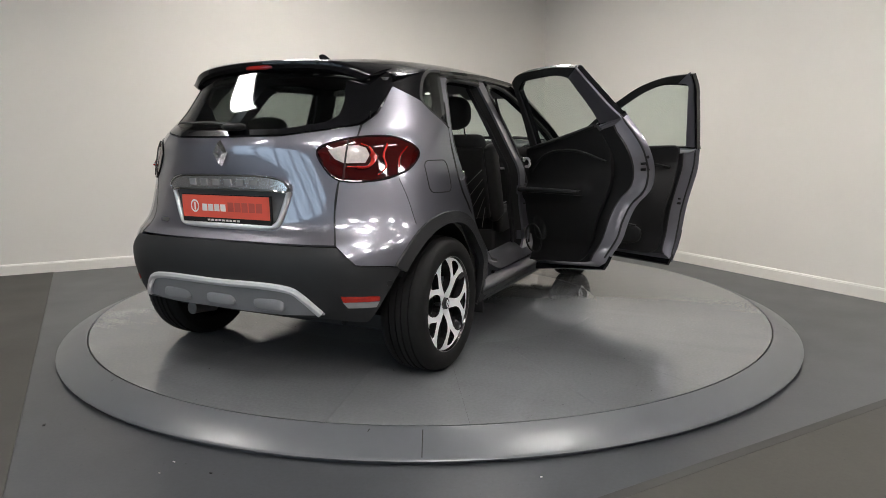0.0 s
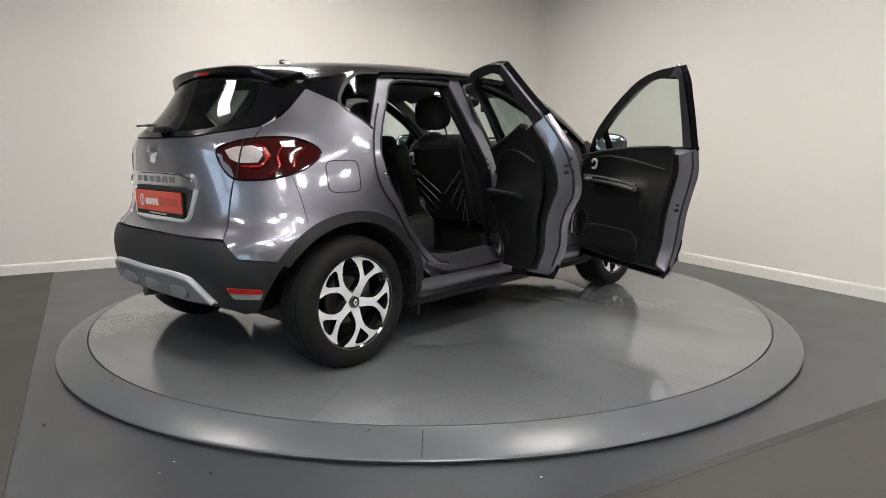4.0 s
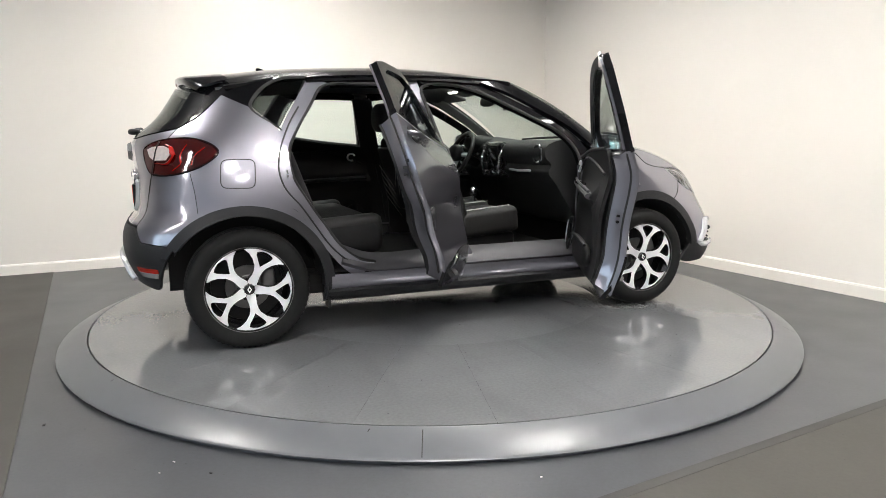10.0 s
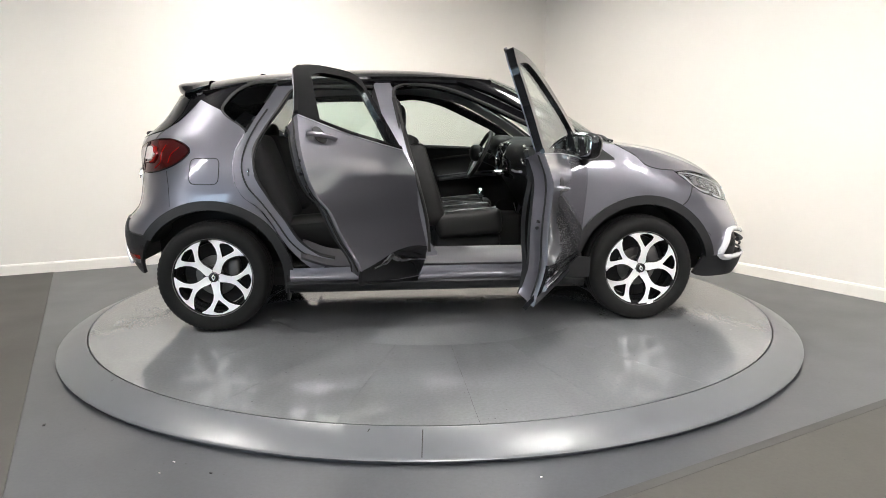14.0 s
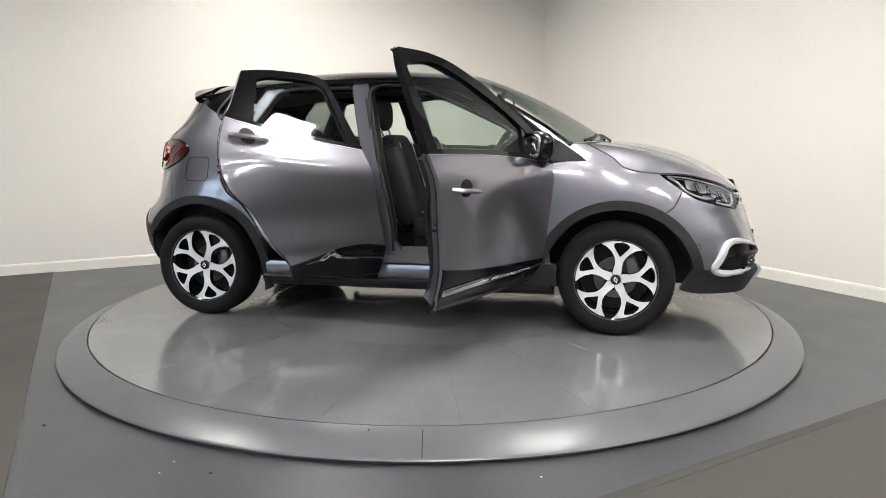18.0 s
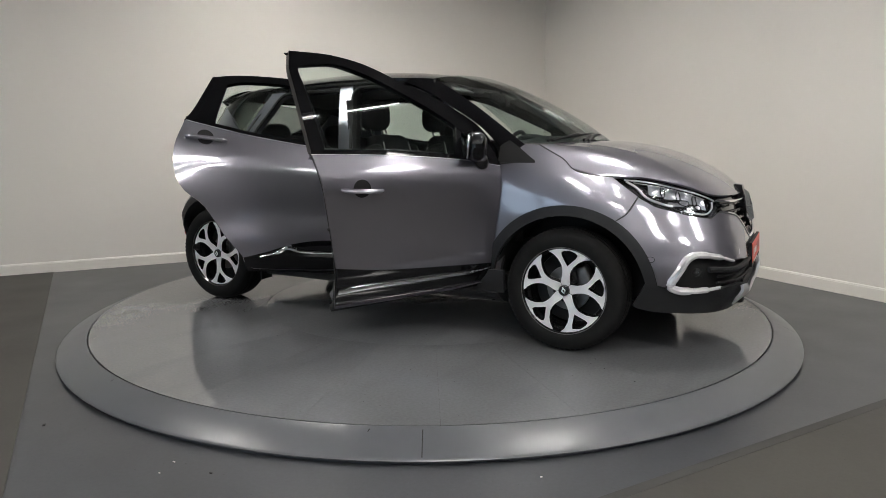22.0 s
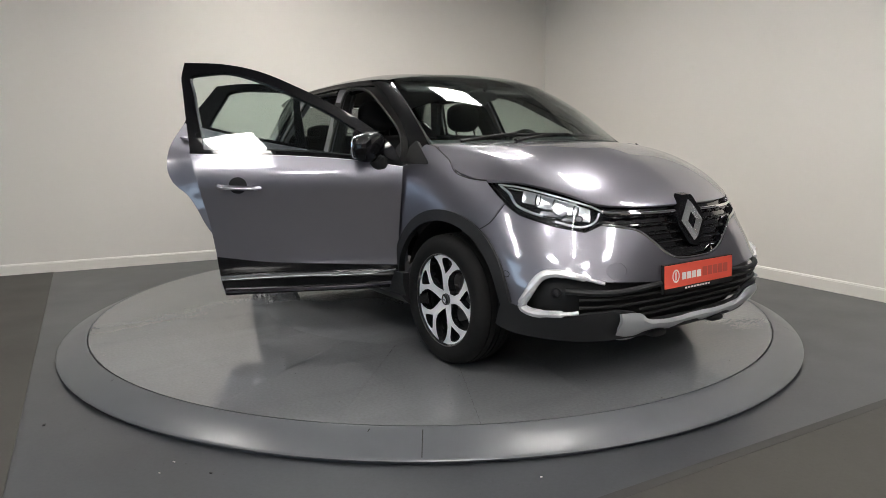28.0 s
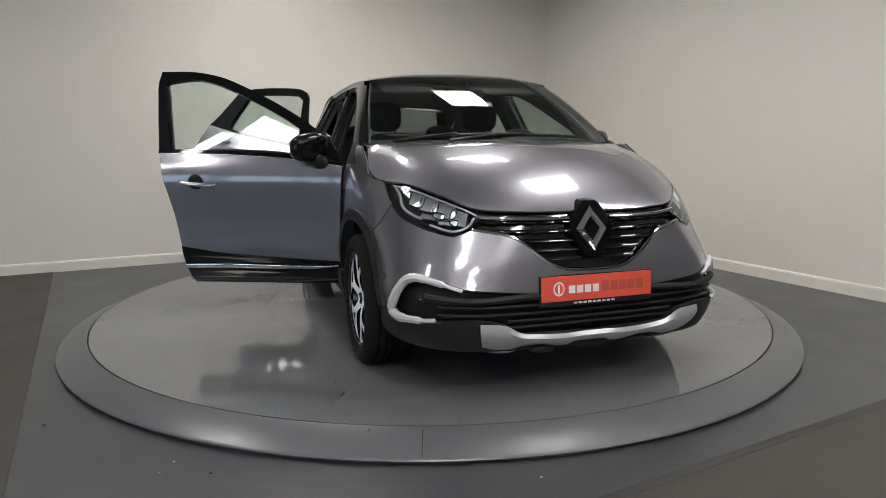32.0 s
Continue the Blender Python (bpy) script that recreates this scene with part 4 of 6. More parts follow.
    d.add("door_pocket", (V, F), M_TRIM, "black moulded door pocket")
    d.add("pocket_lip", tube([on_card(0.13, 0.535, 0.036), on_card(0.40, 0.548, 0.046), on_card(0.66, 0.535, 0.036)], 0.008, 8, 24), M_DARK)
    d.add("window_switches", box_vf(0.50, yb + 0.012, 0.852, 0.15, 0.045, 0.014), M_RIMBLACK, "gloss black window switch panel", False)
    d.add("belt_lip", tube([on_card(0.80, 1.00, 0.0), on_card(0.40, 1.045, 0.0), on_card(-0.10, 1.058, 0.0)], 0.010, 8, 24), M_TRIM)
    # lock and seal on the rear edge
    xl = -0.10
    yl = -float(w_side(0.72)) + 0.05
    for zz, dy in ((0.765, 0.0), (0.705, -0.014), (0.705, 0.02)):
        V, F = tube([(xl - 0.013, yl + dy, zz), (xl + 0.01, yl + dy, zz)], 0.008, 10)
        d.add("lock_screw", (V, F), M_DARK)
    d.add("lock", box_vf(xl + 0.004, yl + 0.01, 0.735, 0.02, 0.035, 0.012), M_DARK, "black door lock slot")
    seal = [tuple(v) for v in skin_at([(x + 0.012, z) for x, z in b_line(0.36, 1.05, 8)], 0.035)]
    d.add("door_seal", tube(seal, 0.006, 6, 30), M_SEAL, "black rubber door seal")
    handle_parts(d, 0.03, 0.895, float(w_side(0.895)))
    # mirror, partly folded
    if side:
        c = np.array((0.690, -0.825, 1.09))
        fold = np.array([(math.cos(-0.59), -math.sin(-0.59), 0), (math.sin(-0.59), math.cos(-0.59), 0), (0, 0, 1)])
        V, F = ellipsoid((0.0, 0.0, 0.0), (0.054, 0.114, 0.077), 2.7)
        d.add("mirror_housing", (V @ fold.T + c, F), M_BLACK, "gloss black door mirror housing")
        V, F = ellipsoid((-0.0475, 0.0, 0.0), (0.009, 0.096, 0.062), 3.6)
        d.add("mirror_glass", (V @ fold.T + c, F), M_CHROME, "mirror glass")
        d.add("mirror_foot", tube([(0.765, -0.775, 1.005), (0.750, -0.80, 1.000), (0.730, -0.815, 1.015), (0.715, -0.815, 1.05)], [0.034, 0.040, 0.042, 0.035], 10, 20), M_DARK, "black mirror foot")
    return d


def ellipsoid(c, r, p=2.0, n=18, m=28):
    """A rounded block: p = 2 is an ellipsoid, more is squarer."""
    V, F = [], []
    e = 2.0 / p
    sg = lambda v: math.copysign(abs(v) ** e, v)
    for i in range(n + 1):
        th = math.pi * i / n - math.pi / 2
        for j in range(m):
            ph = 2 * math.pi * j / m
            V.append((c[0] + r[0] * sg(math.cos(th)) * sg(math.cos(ph)), c[1] + r[1] * sg(math.cos(th)) * sg(math.sin(ph)), c[2] + r[2] * sg(math.sin(th))))
    for i in range(n):
        for j in range(m):
            a, b = i * m + j, i * m + (j + 1) % m
            F.append((a, b, b + m, a + m))
    return np.array(V), F


def box_vf(cx, cy, cz, sx, sy, sz):
    V = np.array([(cx + sx / 2 * i, cy + sy / 2 * j, cz + sz / 2 * k) for i in (-1, 1) for j in (-1, 1) for k in (-1, 1)])
    F = [(0, 1, 3, 2), (4, 6, 7, 5), (0, 4, 5, 1), (2, 3, 7, 6), (0, 2, 6, 4), (1, 5, 7, 3)]
    return V, F


def rear_door(side):
    d = Door("rear_door", "open rear door in grey metallic paint with a black window frame" if side < 0 else "closed rear door in grey metallic paint",
             (-0.09, -0.783, 0.70), (-0.109, 0.017, 1), 56.8, side)
    dx = -0.075 if side < 0 else -0.006
    belt = [(-0.199 + dx, 1.068)] + R_BELT[1:]
    rclad = [(-0.099 + dx, 0.50)] + R_CLAD[1:]
    rear = [(-0.80, 0.42)] + R_CUT[3:9] + [(-1.155, 1.06), (-1.10, 1.185)]
    rear = [(x + 0.004, z) for x, z in rear]
    skin = b_line(0.50, 1.068, 10, dx) + line(belt, 10)[1:-1] + list(reversed(line(rear, 20))) + list(reversed(line(rclad, 12)))[1:-1]
    d.add("skin", flat(skin, 0.0, 0.01, 0.022, corners=[belt[0], rear[-1], rclad[-1], rclad[0]]), M_PAINT)
    clad = line(rclad, 12) + [(-0.79, 0.38), (-0.77, 0.345), (-0.40, 0.32), (-0.114 + dx, 0.30)]
    P, F = fill(clad, 0.018, corners=[rclad[0], rclad[-1], (-0.114 + dx, 0.30), (-0.77, 0.345)])
    tuck = np.clip((0.42 - P[:, 1]) / 0.10, 0, 1)
    V = surf(P[:, 0], P[:, 1], 0.006)
    V[:, 1] += tuck * 0.03
    if normals(V, F)[:, 1].mean() > 0:
        F = [tuple(reversed(f)) for f in F]
    d.add("door_cladding", thicken(V, F, 0.02), M_BLACK, "black lower door cladding")
    q = [tuple(surf(x, z, 0.012)) for x, z in ((-0.114 + dx, 0.430), (-0.30, 0.440), (-0.47, 0.452), (-0.56, 0.475), (-0.60, 0.452), (-0.71, 0.425))]
    d.add("bright_strip", tube(q, [0.006, 0.007, 0.010, 0.014, 0.011, 0.004], 8, 30, flat=1.2), M_CHROME, "bright strip along the cladding")
    top_o = [(-0.312 + dx, 1.462), (-0.45, 1.488), (-0.65, 1.490), (-0.80, 1.478), (-0.925, 1.455)]
    top_i = [(-0.359 + dx, 1.425), (-0.47, 1.445), (-0.65, 1.448), (-0.77, 1.438), (-0.845, 1.415)]
    d.add("window_frame", ribbon(top_o, top_i, 0.0, 0.03), M_BLACK, "gloss black window frame")
    up_o = b_line(1.068, 1.455, 6, dx) + [(-0.312 + dx, 1.462)]
    up_i = [(x + dx - 0.069 + 0.006 * k, z) for k, (x, z) in enumerate(b_line(1.085, 1.41, 6))] + [(-0.359 + dx, 1.425)]
    d.add("window_frame", ribbon(up_o, up_i, 0.0, 0.03, n=16), M_BLACK, "gloss black front upright of the window frame")
    rr_o = [(-0.925, 1.455), (-0.99, 1.34), (-1.05, 1.24), (-1.10, 1.185)]
    rr_i = [(-0.845, 1.415), (-0.875, 1.34), (-0.91, 1.25), (-0.935, 1.165)]
    d.add("window_frame", ribbon(rr_o, rr_i, 0.0, 0.03, n=16), M_BLACK, "gloss black rear corner of the window frame")
    d.add("belt_seal", ribbon([(x, z + 0.012) for x, z in belt], [(x, z - 0.008) for x, z in belt], 0.0, 0.02, push=0.004), M_BLACK)
    d.add("belt_strip", ribbon([(x, z - 0.008) for x, z in belt], [(x, z - 0.0105) for x, z in belt], 0.0, 0.004, push=0.002), M_SILVER)
    for o, i, mat in ((top_o, top_i, M_TRIM), (up_o, up_i, M_TRIM), (rr_o, rr_i, M_PAINT)):
        d.add("frame_inner", ribbon([(x * 0.985 - 0.01, z - 0.008) for x, z in o], [(x * 0.995, z - 0.004) for x, z in i], 0.030, 0.014, n=20), mat)
    g = up_i + top_i[1:] + rr_i[1:] + [(-0.75, 1.13), (-0.45, 1.09)]
    d.add("window", flat(g, 0.014, 0.004, 0.035), M_GLASS, "rear door window")
    outline = [(-0.114 + dx, 0.33)] + b_line(0.40, 1.068, 12, dx) + line(belt, 10)[1:-1] + list(reversed(line(rear, 18))) + [(-0.785, 0.385), (-0.74, 0.355), (-0.40, 0.335)]
    d.add("door_edge", rim(outline, 0.008, 0.10, 0.05), M_PAINT, "painted edge of the door")
    d.add("inner_panel", flat(inset_poly(outline, 0.046), 0.096, 0.012, 0.035), M_DARK, "black inner door panel")
    card = rounded([(-0.165 + dx, 0.38, 0.05), (-0.70, 0.40, 0.10), (-0.80, 0.56, 0.1), (-0.90, 0.72, 0.1), (-0.985, 0.86, 0.1), (-1.00, 1.02, 0.05), (-0.965, 1.15, 0.03), (-0.60, 1.10), (-0.255 + dx, 1.062, 0.03), (-0.19 + dx, 0.80)], 0.05)
    P, F = fill(card, 0.022)
    V = skin_at(P, 0.110)
    V[:, 1] += 0.035 * np.clip(np.sin(np.clip((P[:, 1] - 0.36) / 0.74, 0, 1) * math.pi), 0, 1) + 0.035 * np.exp(-((P[:, 1] - 0.80) / 0.035) ** 2) * np.clip((P[:, 0] + 0.85) / 0.1, 0, 1)
    if normals(V, F)[:, 1].mean() < 0:
        F = [tuple(reversed(f)) for f in F]
    d.add("trim_card", thicken(V, F, 0.02), M_DARK, "black plastic inner door trim")
    yb = -float(w_side(0.80)) + 0.172
    d.add("armrest", tube([(-0.24, yb, 0.825), (-0.50, yb + 0.010, 0.815), (-0.78, yb, 0.80)], 0.026, 10, 20, flat=0.6), M_TRIM, "padded armrest")
    yc = -float(w_side(0.98)) + 0.165
    d.add("inner_handle", tube([(-0.36 + 0.03 * math.cos(a), yc, 0.985 + 0.026 * math.sin(a)) for a in np.linspace(0.4, 5.2, 12)], 0.008, 6, 20), M_BRIGHT, "bright inner door handle")
    d.add("speaker_ring", tube([(-0.34 + 0.075 * math.cos(a), -float(w_side(0.5)) + 0.185, 0.53 + 0.085 * math.sin(a)) for a in np.linspace(0, 2 * math.pi, 14)[:-1]], 0.006, 6, 32, closed=True), M_TRIM)
    def on_card(x, z, out=0.0):
        return (x, -float(w_side(z)) + 0.110 + 0.035 * math.sin(min(1.0, max(0.0, (z - 0.36) / 0.74)) * math.pi) + out, z)
    d.add("card_crease", tube([on_card(-0.26 + dx, 0.93), on_card(-0.50, 1.02), on_card(-0.75, 1.03), on_card(-0.97, 0.96)], 0.008, 8, 30), M_TRIM, "raised line across the door trim")
    V, F = ellipsoid(on_card(-0.36, 0.60, 0.006), (0.055, 0.020, 0.085), 2.6, 12, 20)
    d.add("bottle_holder", (V, F), M_TRIM, "moulded bottle holder")
    d.add("armrest_trim", tube([(-0.26, yb + 0.020, 0.838), (-0.50, yb + 0.028, 0.828), (-0.76, yb + 0.018, 0.812)], 0.006, 6, 20), M_DULL, "grey armrest strip")
    d.add("belt_lip", tube([on_card(-0.28 + dx, 1.062), on_card(-0.62, 1.098), on_card(-0.96, 1.148)], 0.010, 8, 24), M_TRIM)
    yl = -float(w_side(0.88)) + 0.045
    for dx, zz, dy in ((0.0, 0.965, 0.0), (0.008, 0.905, -0.012), (0.008, 0.905, 0.02)):
        d.add("lock_screw", tube([(-1.158 + dx, yl + dy, zz), (-1.135 + dx, yl + dy, zz)], 0.008, 10), M_DARK)
    d.add("lock", box_vf(-1.140, yl + 0.01, 0.935, 0.02, 0.035, 0.012), M_DARK, "black door lock slot")
    d.add("door_seal", tube([tuple(v) for v in skin_at([(x + 0.014, z) for x, z in rear], 0.035)], 0.006, 6, 40), M_SEAL, "black rubber door seal")
    handle_parts(d, -0.985, 1.085, float(w_side(1.085)))
    return d


for sd in (-1, 1):
    front_door(sd)
    rear_door(sd)


def make_side():
    """What the open doors uncover: pillars, sills and door openings; both sides alike."""
    D = 0.035
    # B pillar
    l = [(x - 0.050, z) for x, z in b_line(0.36, 1.46, 14)]
    r = [(x + 0.055 + (0.05 if k < 2 else 0), z) for k, (x, z) in enumerate(b_line(0.36, 1.46, 14))]
    # black trim that also darkens the pillar's side faces in place of shade
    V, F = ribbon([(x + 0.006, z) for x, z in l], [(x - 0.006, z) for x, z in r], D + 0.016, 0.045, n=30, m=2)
    cp("pillar_shade_lining", V, F, M_SEAL, None, "black lining of the centre pillar, its black also standing in for shade", True)
    V, F = ribbon(l, r, D, 0.014, n=30, m=6)
    cp("centre_pillar", V, F, M_PAINT, None, "grey painted centre pillar between the doors", True)
    # rear opening band
    V, F = ribbon([R_CUT[-1], (-0.60, 1.468), (-0.34, 1.462)], [R_IN[-1], (-0.60, 1.432), (-0.36, 1.43)], D - 0.01, 0.05, n=30, m=4)
    cp("rear_opening_frame", V, F, M_BLACK, None, "black upper frame of the rear door opening", True)
    V, F = ribbon(R_CUT, R_IN, D - 0.01, 0.05, n=70, m=4)
    cp("rear_door_opening", V, F, M_PAINT, None, "grey painted rear door opening", True)
    V, F = tube([tuple(v) for v in skin_at(R_IN + [(-0.60, 1.432), (-0.36, 1.43)], D)], 0.011, 8, 80)
    cp("opening_seal", V, F, M_SEAL, None, "black rubber door opening seal", True)
    groove = [((a[0] + b[0]) / 2 - 0.012, (a[1] + b[1]) / 2 + 0.004) for a, b in zip(R_CUT[1:-1], R_IN[:-1])]
    V, F = tube([tuple(v) for v in skin_at(groove, D - 0.013)], 0.005, 6, 60)
    cp("opening_groove", V, F, M_SEAL, None, "dark sealed joint in the door opening", True)
    # front opening band along roof and windscreen pillar
    o = [(-0.26, 1.470), (-0.05, 1.485), (0.14, 1.450), (0.32, 1.38), (0.50, 1.295), (0.70, 1.185), (0.82, 1.07), (0.86, 0.98), (0.838, 0.70), (0.828, 0.45), (0.80, 0.36)]
    i = [(-0.21, 1.43), (-0.05, 1.442), (0.13, 1.405), (0.30, 1.335), (0.48, 1.25), (0.66, 1.155), (0.75, 1.06), (0.775, 0.96), (0.755, 0.70), (0.745, 0.52), (0.70, 0.44)]
    V, F = ribbon(o[:8], i[:8], D - 0.01, 0.05, n=60, m=4)
    cp("front_opening_frame", V, F, M_BLACK, None, "black upper frame of the front door opening", True)
    V, F = ribbon(o[7:], i[7:], D - 0.01, 0.05, n=30, m=4)
    cp("front_door_opening", V, F, M_PAINT, None, "grey painted front door opening", True)
    V, F = tube([tuple(v) for v in skin_at([(-0.04, 0.45), (-0.05, 0.62), (-0.10, 0.85), (-0.15, 1.04), (-0.20, 1.25), (-0.235, 1.40)] + i[0:], D)], 0.011, 8, 100)
    cp("opening_seal", V, F, M_SEAL, None, "black rubber door opening seal", True)
    # black cant rail under the roof edge
    up = [(0.33, 1.462), (0.14, 1.479), (-0.05, 1.489), (-0.40, 1.489), (-0.65, 1.480), (-0.92, 1.463)]
    V, F = ribbon(up, [(x, z - 0.030) for x, z in up], 0.012, 0.02, n=50, m=3)
    cp("cant_rail", V, F, M_BLACK, None, "gloss black rail under the roof edge", True)
    # seals along the sill
    for x0, x1, x2 in ((0.70, 0.35, -0.04), (-0.14, -0.38, -0.60)):
        V, F = tube([tuple(surf(x, 0.445, -0.115)) for x in (x0, x1, x2)], 0.010, 8, 24)
        cp("opening_seal", V, F, M_SEAL, None, "black rubber door opening seal", True)
    # hinges and strikers
    for x, zs in ((0.805, (0.56, 0.86)), (-0.165, (0.52, 0.80))):
        for z in zs:
            V, F = box_vf(x - 0.0, -float(w_side(z)) + 0.045, z, 0.075, 0.030, 0.055)
            cp("door_hinge", V, F, M_PAINT, None, "grey painted door hinge", True, smooth=False)
            V, F = tube([(x + 0.03, -float(w_side(z)) + 0.028, z - 0.036), (x + 0.03, -float(w_side(z)) + 0.028, z + 0.036)], 0.010, 10)
            cp("hinge_pin", V, F, M_DISC, None, "steel hinge pin", True)
    for x, z in ((-0.175, 0.735), (-1.075, 0.93)):
        yy = -float(w_side(z)) + 0.03
        V, F = tube([(x, yy, z - 0.02), (x, yy - 0.022, z - 0.018), (x, yy - 0.022, z + 0.018), (x, yy, z + 0.02)], 0.005, 8, 16)
        cp("striker", V, F, M_CHROME, None, "steel lock striker", True)
    # sill
    A = [tuple(surf(x, 0.44, -0.12)) for x in (0.88, 0.4, -0.2, -0.62)] + [(-0.80, -0.72, 0.50)]
    B = [tuple(surf(x, 0.365, -0.018)) for x in (0.90, 0.4, -0.2, -0.62)] + [tuple(surf(-0.80, 0.42, -0.018))]
    V, F = strip(A, B, 40, 6, 0.012, (0, -0.5, 0.8), 0.03)
    cp("sill", V, F, M_SILL, None, "grey painted door sill", True)
    A = [tuple(surf(x, 0.365, -0.014)) for x in (0.76, 0.4, -0.2, -0.86)]
    B = [tuple(surf(x, 0.30, -0.010)) for x in (0.76, 0.4, -0.2, -0.86)]
    V, F = strip(A, B, 30, 4, 0.008, (0, -1, 0), 0.03)
    cp("sill_side", V, F, M_PAINT, None, "grey painted lower sill", True)
    A = [tuple(surf(x, 0.405, -0.006)) for x in (0.93, 0.85, 0.75)]
    B = [tuple(surf(x, 0.295, -0.002)) for x in (0.93, 0.85, 0.75)]
    V, F = strip(A, B, 12, 4, 0.008, (0, -1, 0), 0.04)
    cp("sill_end_trim", V, F, M_PLASTIC, None, "black plastic trim behind the front wheel arch", True)
    A = [tuple(surf(x, 0.302, 0.0)) for x in (0.90, 0.4, -0.2, -0.88)]
    B = [tuple(surf(x, 0.255, -0.05)) for x in (0.92, 0.4, -0.2, -0.90)]
    V, F = strip(A, B, 30, 4, 0.012, (0, -1, 0), 0.05)
    cp("rocker_cladding", V, F, M_PLASTIC, None, "black plastic rocker cladding", True)
    # quarter window, its black surround, black corner panel above the wing
    g = [(-1.10, 1.180), (-1.265, 1.288), (-1.235, 1.345), (-1.16, 1.405), (-1.06, 1.44), (-0.93, 1.452)]
    V, F = flat(g + [(-0.98, 1.36)], 0.002, 0.004, 0.02)
    cp("quarter_window", V, F, M_TINT, None, "small dark tinted rear quarter window", True)
    o = [(-1.085, 1.165), (-1.285, 1.292), (-1.255, 1.355), (-1.17, 1.42), (-1.06, 1.455), (-0.91, 1.468)]
    V, F = ribbon(o, g, -0.002, 0.012, n=50, m=2)
    cp("quarter_window_frame", V, F, M_SEAL, None, "black quarter window seal", True)
    cpanel = [(-1.275, 1.285), (at(-1.375, 0.60), 1.352), (at(-1.50, 0.59), 1.24), (at(-1.53, 0.57), 1.215), (at(-1.47, 0.53), 1.36), (at(-1.42, 0.52), 1.415), (-1.30, 1.425), (-1.10, 1.455), (-1.16, 1.405), (-1.235, 1.345)]
    V, F = flat(cpanel, -0.001, 0.02, 0.018)
    cp("rear_pillar", V, F, M_BLACK, None, "gloss black rear pillar cover", True)
    # black triangle ahead of the mirror
    tri = [(0.872, 0.985), (1.10, 0.985), (0.995, 1.060), (0.92, 1.105), (0.872, 1.075)]
    V, F = flat(tri, -0.002, 0.02, 0.015)
    cp("mirror_triangle", V, F, M_DARK, None, "black plastic triangle at the base of the windscreen pillar", True)


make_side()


# ---------------------------------------------------------------- wheels
def polar_half(sign, turn):
    """Half of a forked spoke's face in polar outline, turned to its place."""
    pts = [(0.030, 0), (0.031, 33), (0.044, 35), (0.061, 22), (0.082, 14), (0.107, 11.5), (0.135, 12.8), (0.170, 18.4), (0.200, 24.7), (0.2275, 32), (0.2275, 22), (0.2275, 11), (0.2275, 0), (0.216, 0), (0.212, 8), (0.205, 13), (0.187, 12), (0.158, 6.8), (0.133, 0)]
    out = []
    for r, a in pts:
        t = radians(turn + sign * a)
        out.append((r * math.cos(t), r * math.sin(t)))
    return out


def dish(P):
    r = np.hypot(P[:, 0], P[:, 1])
    return -0.088 + 0.016 * np.clip((0.11 - r) / 0.08, 0, 1) ** 1.5 - 0.004 * np.sin(np.clip((r - 0.05) / 0.17, 0, 1) * math.pi)


def spoke_mesh(turn, thick, shift, shrink=0.0):
    VV, FF = [], []
    for sgn in (1, -1):
        poly = np.array(polar_half(sgn, turn))
        P, F = fill(poly, 0.0075)
        V = np.stack([P[:, 0], dish(P) + shift, P[:, 1]], -1)
        if normals(V, F)[:, 1].mean() > 0:
            F = [tuple(reversed(f)) for f in F]
        V, F = thicken(V, F, thick)
        k = sum(len(v) for v in VV)
        VV.append(V)
        FF += [tuple(i + k for i in f) for f in F]
    return np.vstack(VV), FF


def tyre_mesh():
    prof = [(0.222, -0.088), (0.236, -0.103), (0.262, -0.112), (0.290, -0.110), (0.306, -0.102), (0.318, -0.088), (0.3235, -0.070), (0.3245, -0.055), (0.3165, -0.053), (0.3165, -0.047), (0.326, -0.045), (0.327, -0.020), (0.318, -0.018), (0.318, -0.011), (0.3275, -0.009), (0.3275, 0.009), (0.318, 0.011), (0.318, 0.018), (0.327, 0.020), (0.326, 0.045), (0.3165, 0.047), (0.3165, 0.053), (0.3245, 0.055), (0.3235, 0.070), (0.318, 0.088), (0.300, 0.106), (0.262, 0.112), (0.236, 0.103), (0.222, 0.088)]
    n, m = 140, len(prof)
    V, F = [], []
    for k in range(n):
        a = 2 * math.pi * k / n
        cut = 0.0045 if k % 2 else 0.0
        for j, (r, o) in enumerate(prof):
            rr = r - (cut if j in (4, 5, 6, 22, 23, 24) else (cut * 0.5 if j in (7, 10, 18, 21) else 0))
            V.append((rr * math.cos(a), o, rr * math.sin(a)))
    for k in range(n):
        for j in range(m - 1):
            a, b = k * m + j, k * m + j + 1
            c, d = ((k + 1) % n) * m + j + 1, ((k + 1) % n) * m + j
            F.append((a, d, c, b))
    return V, F


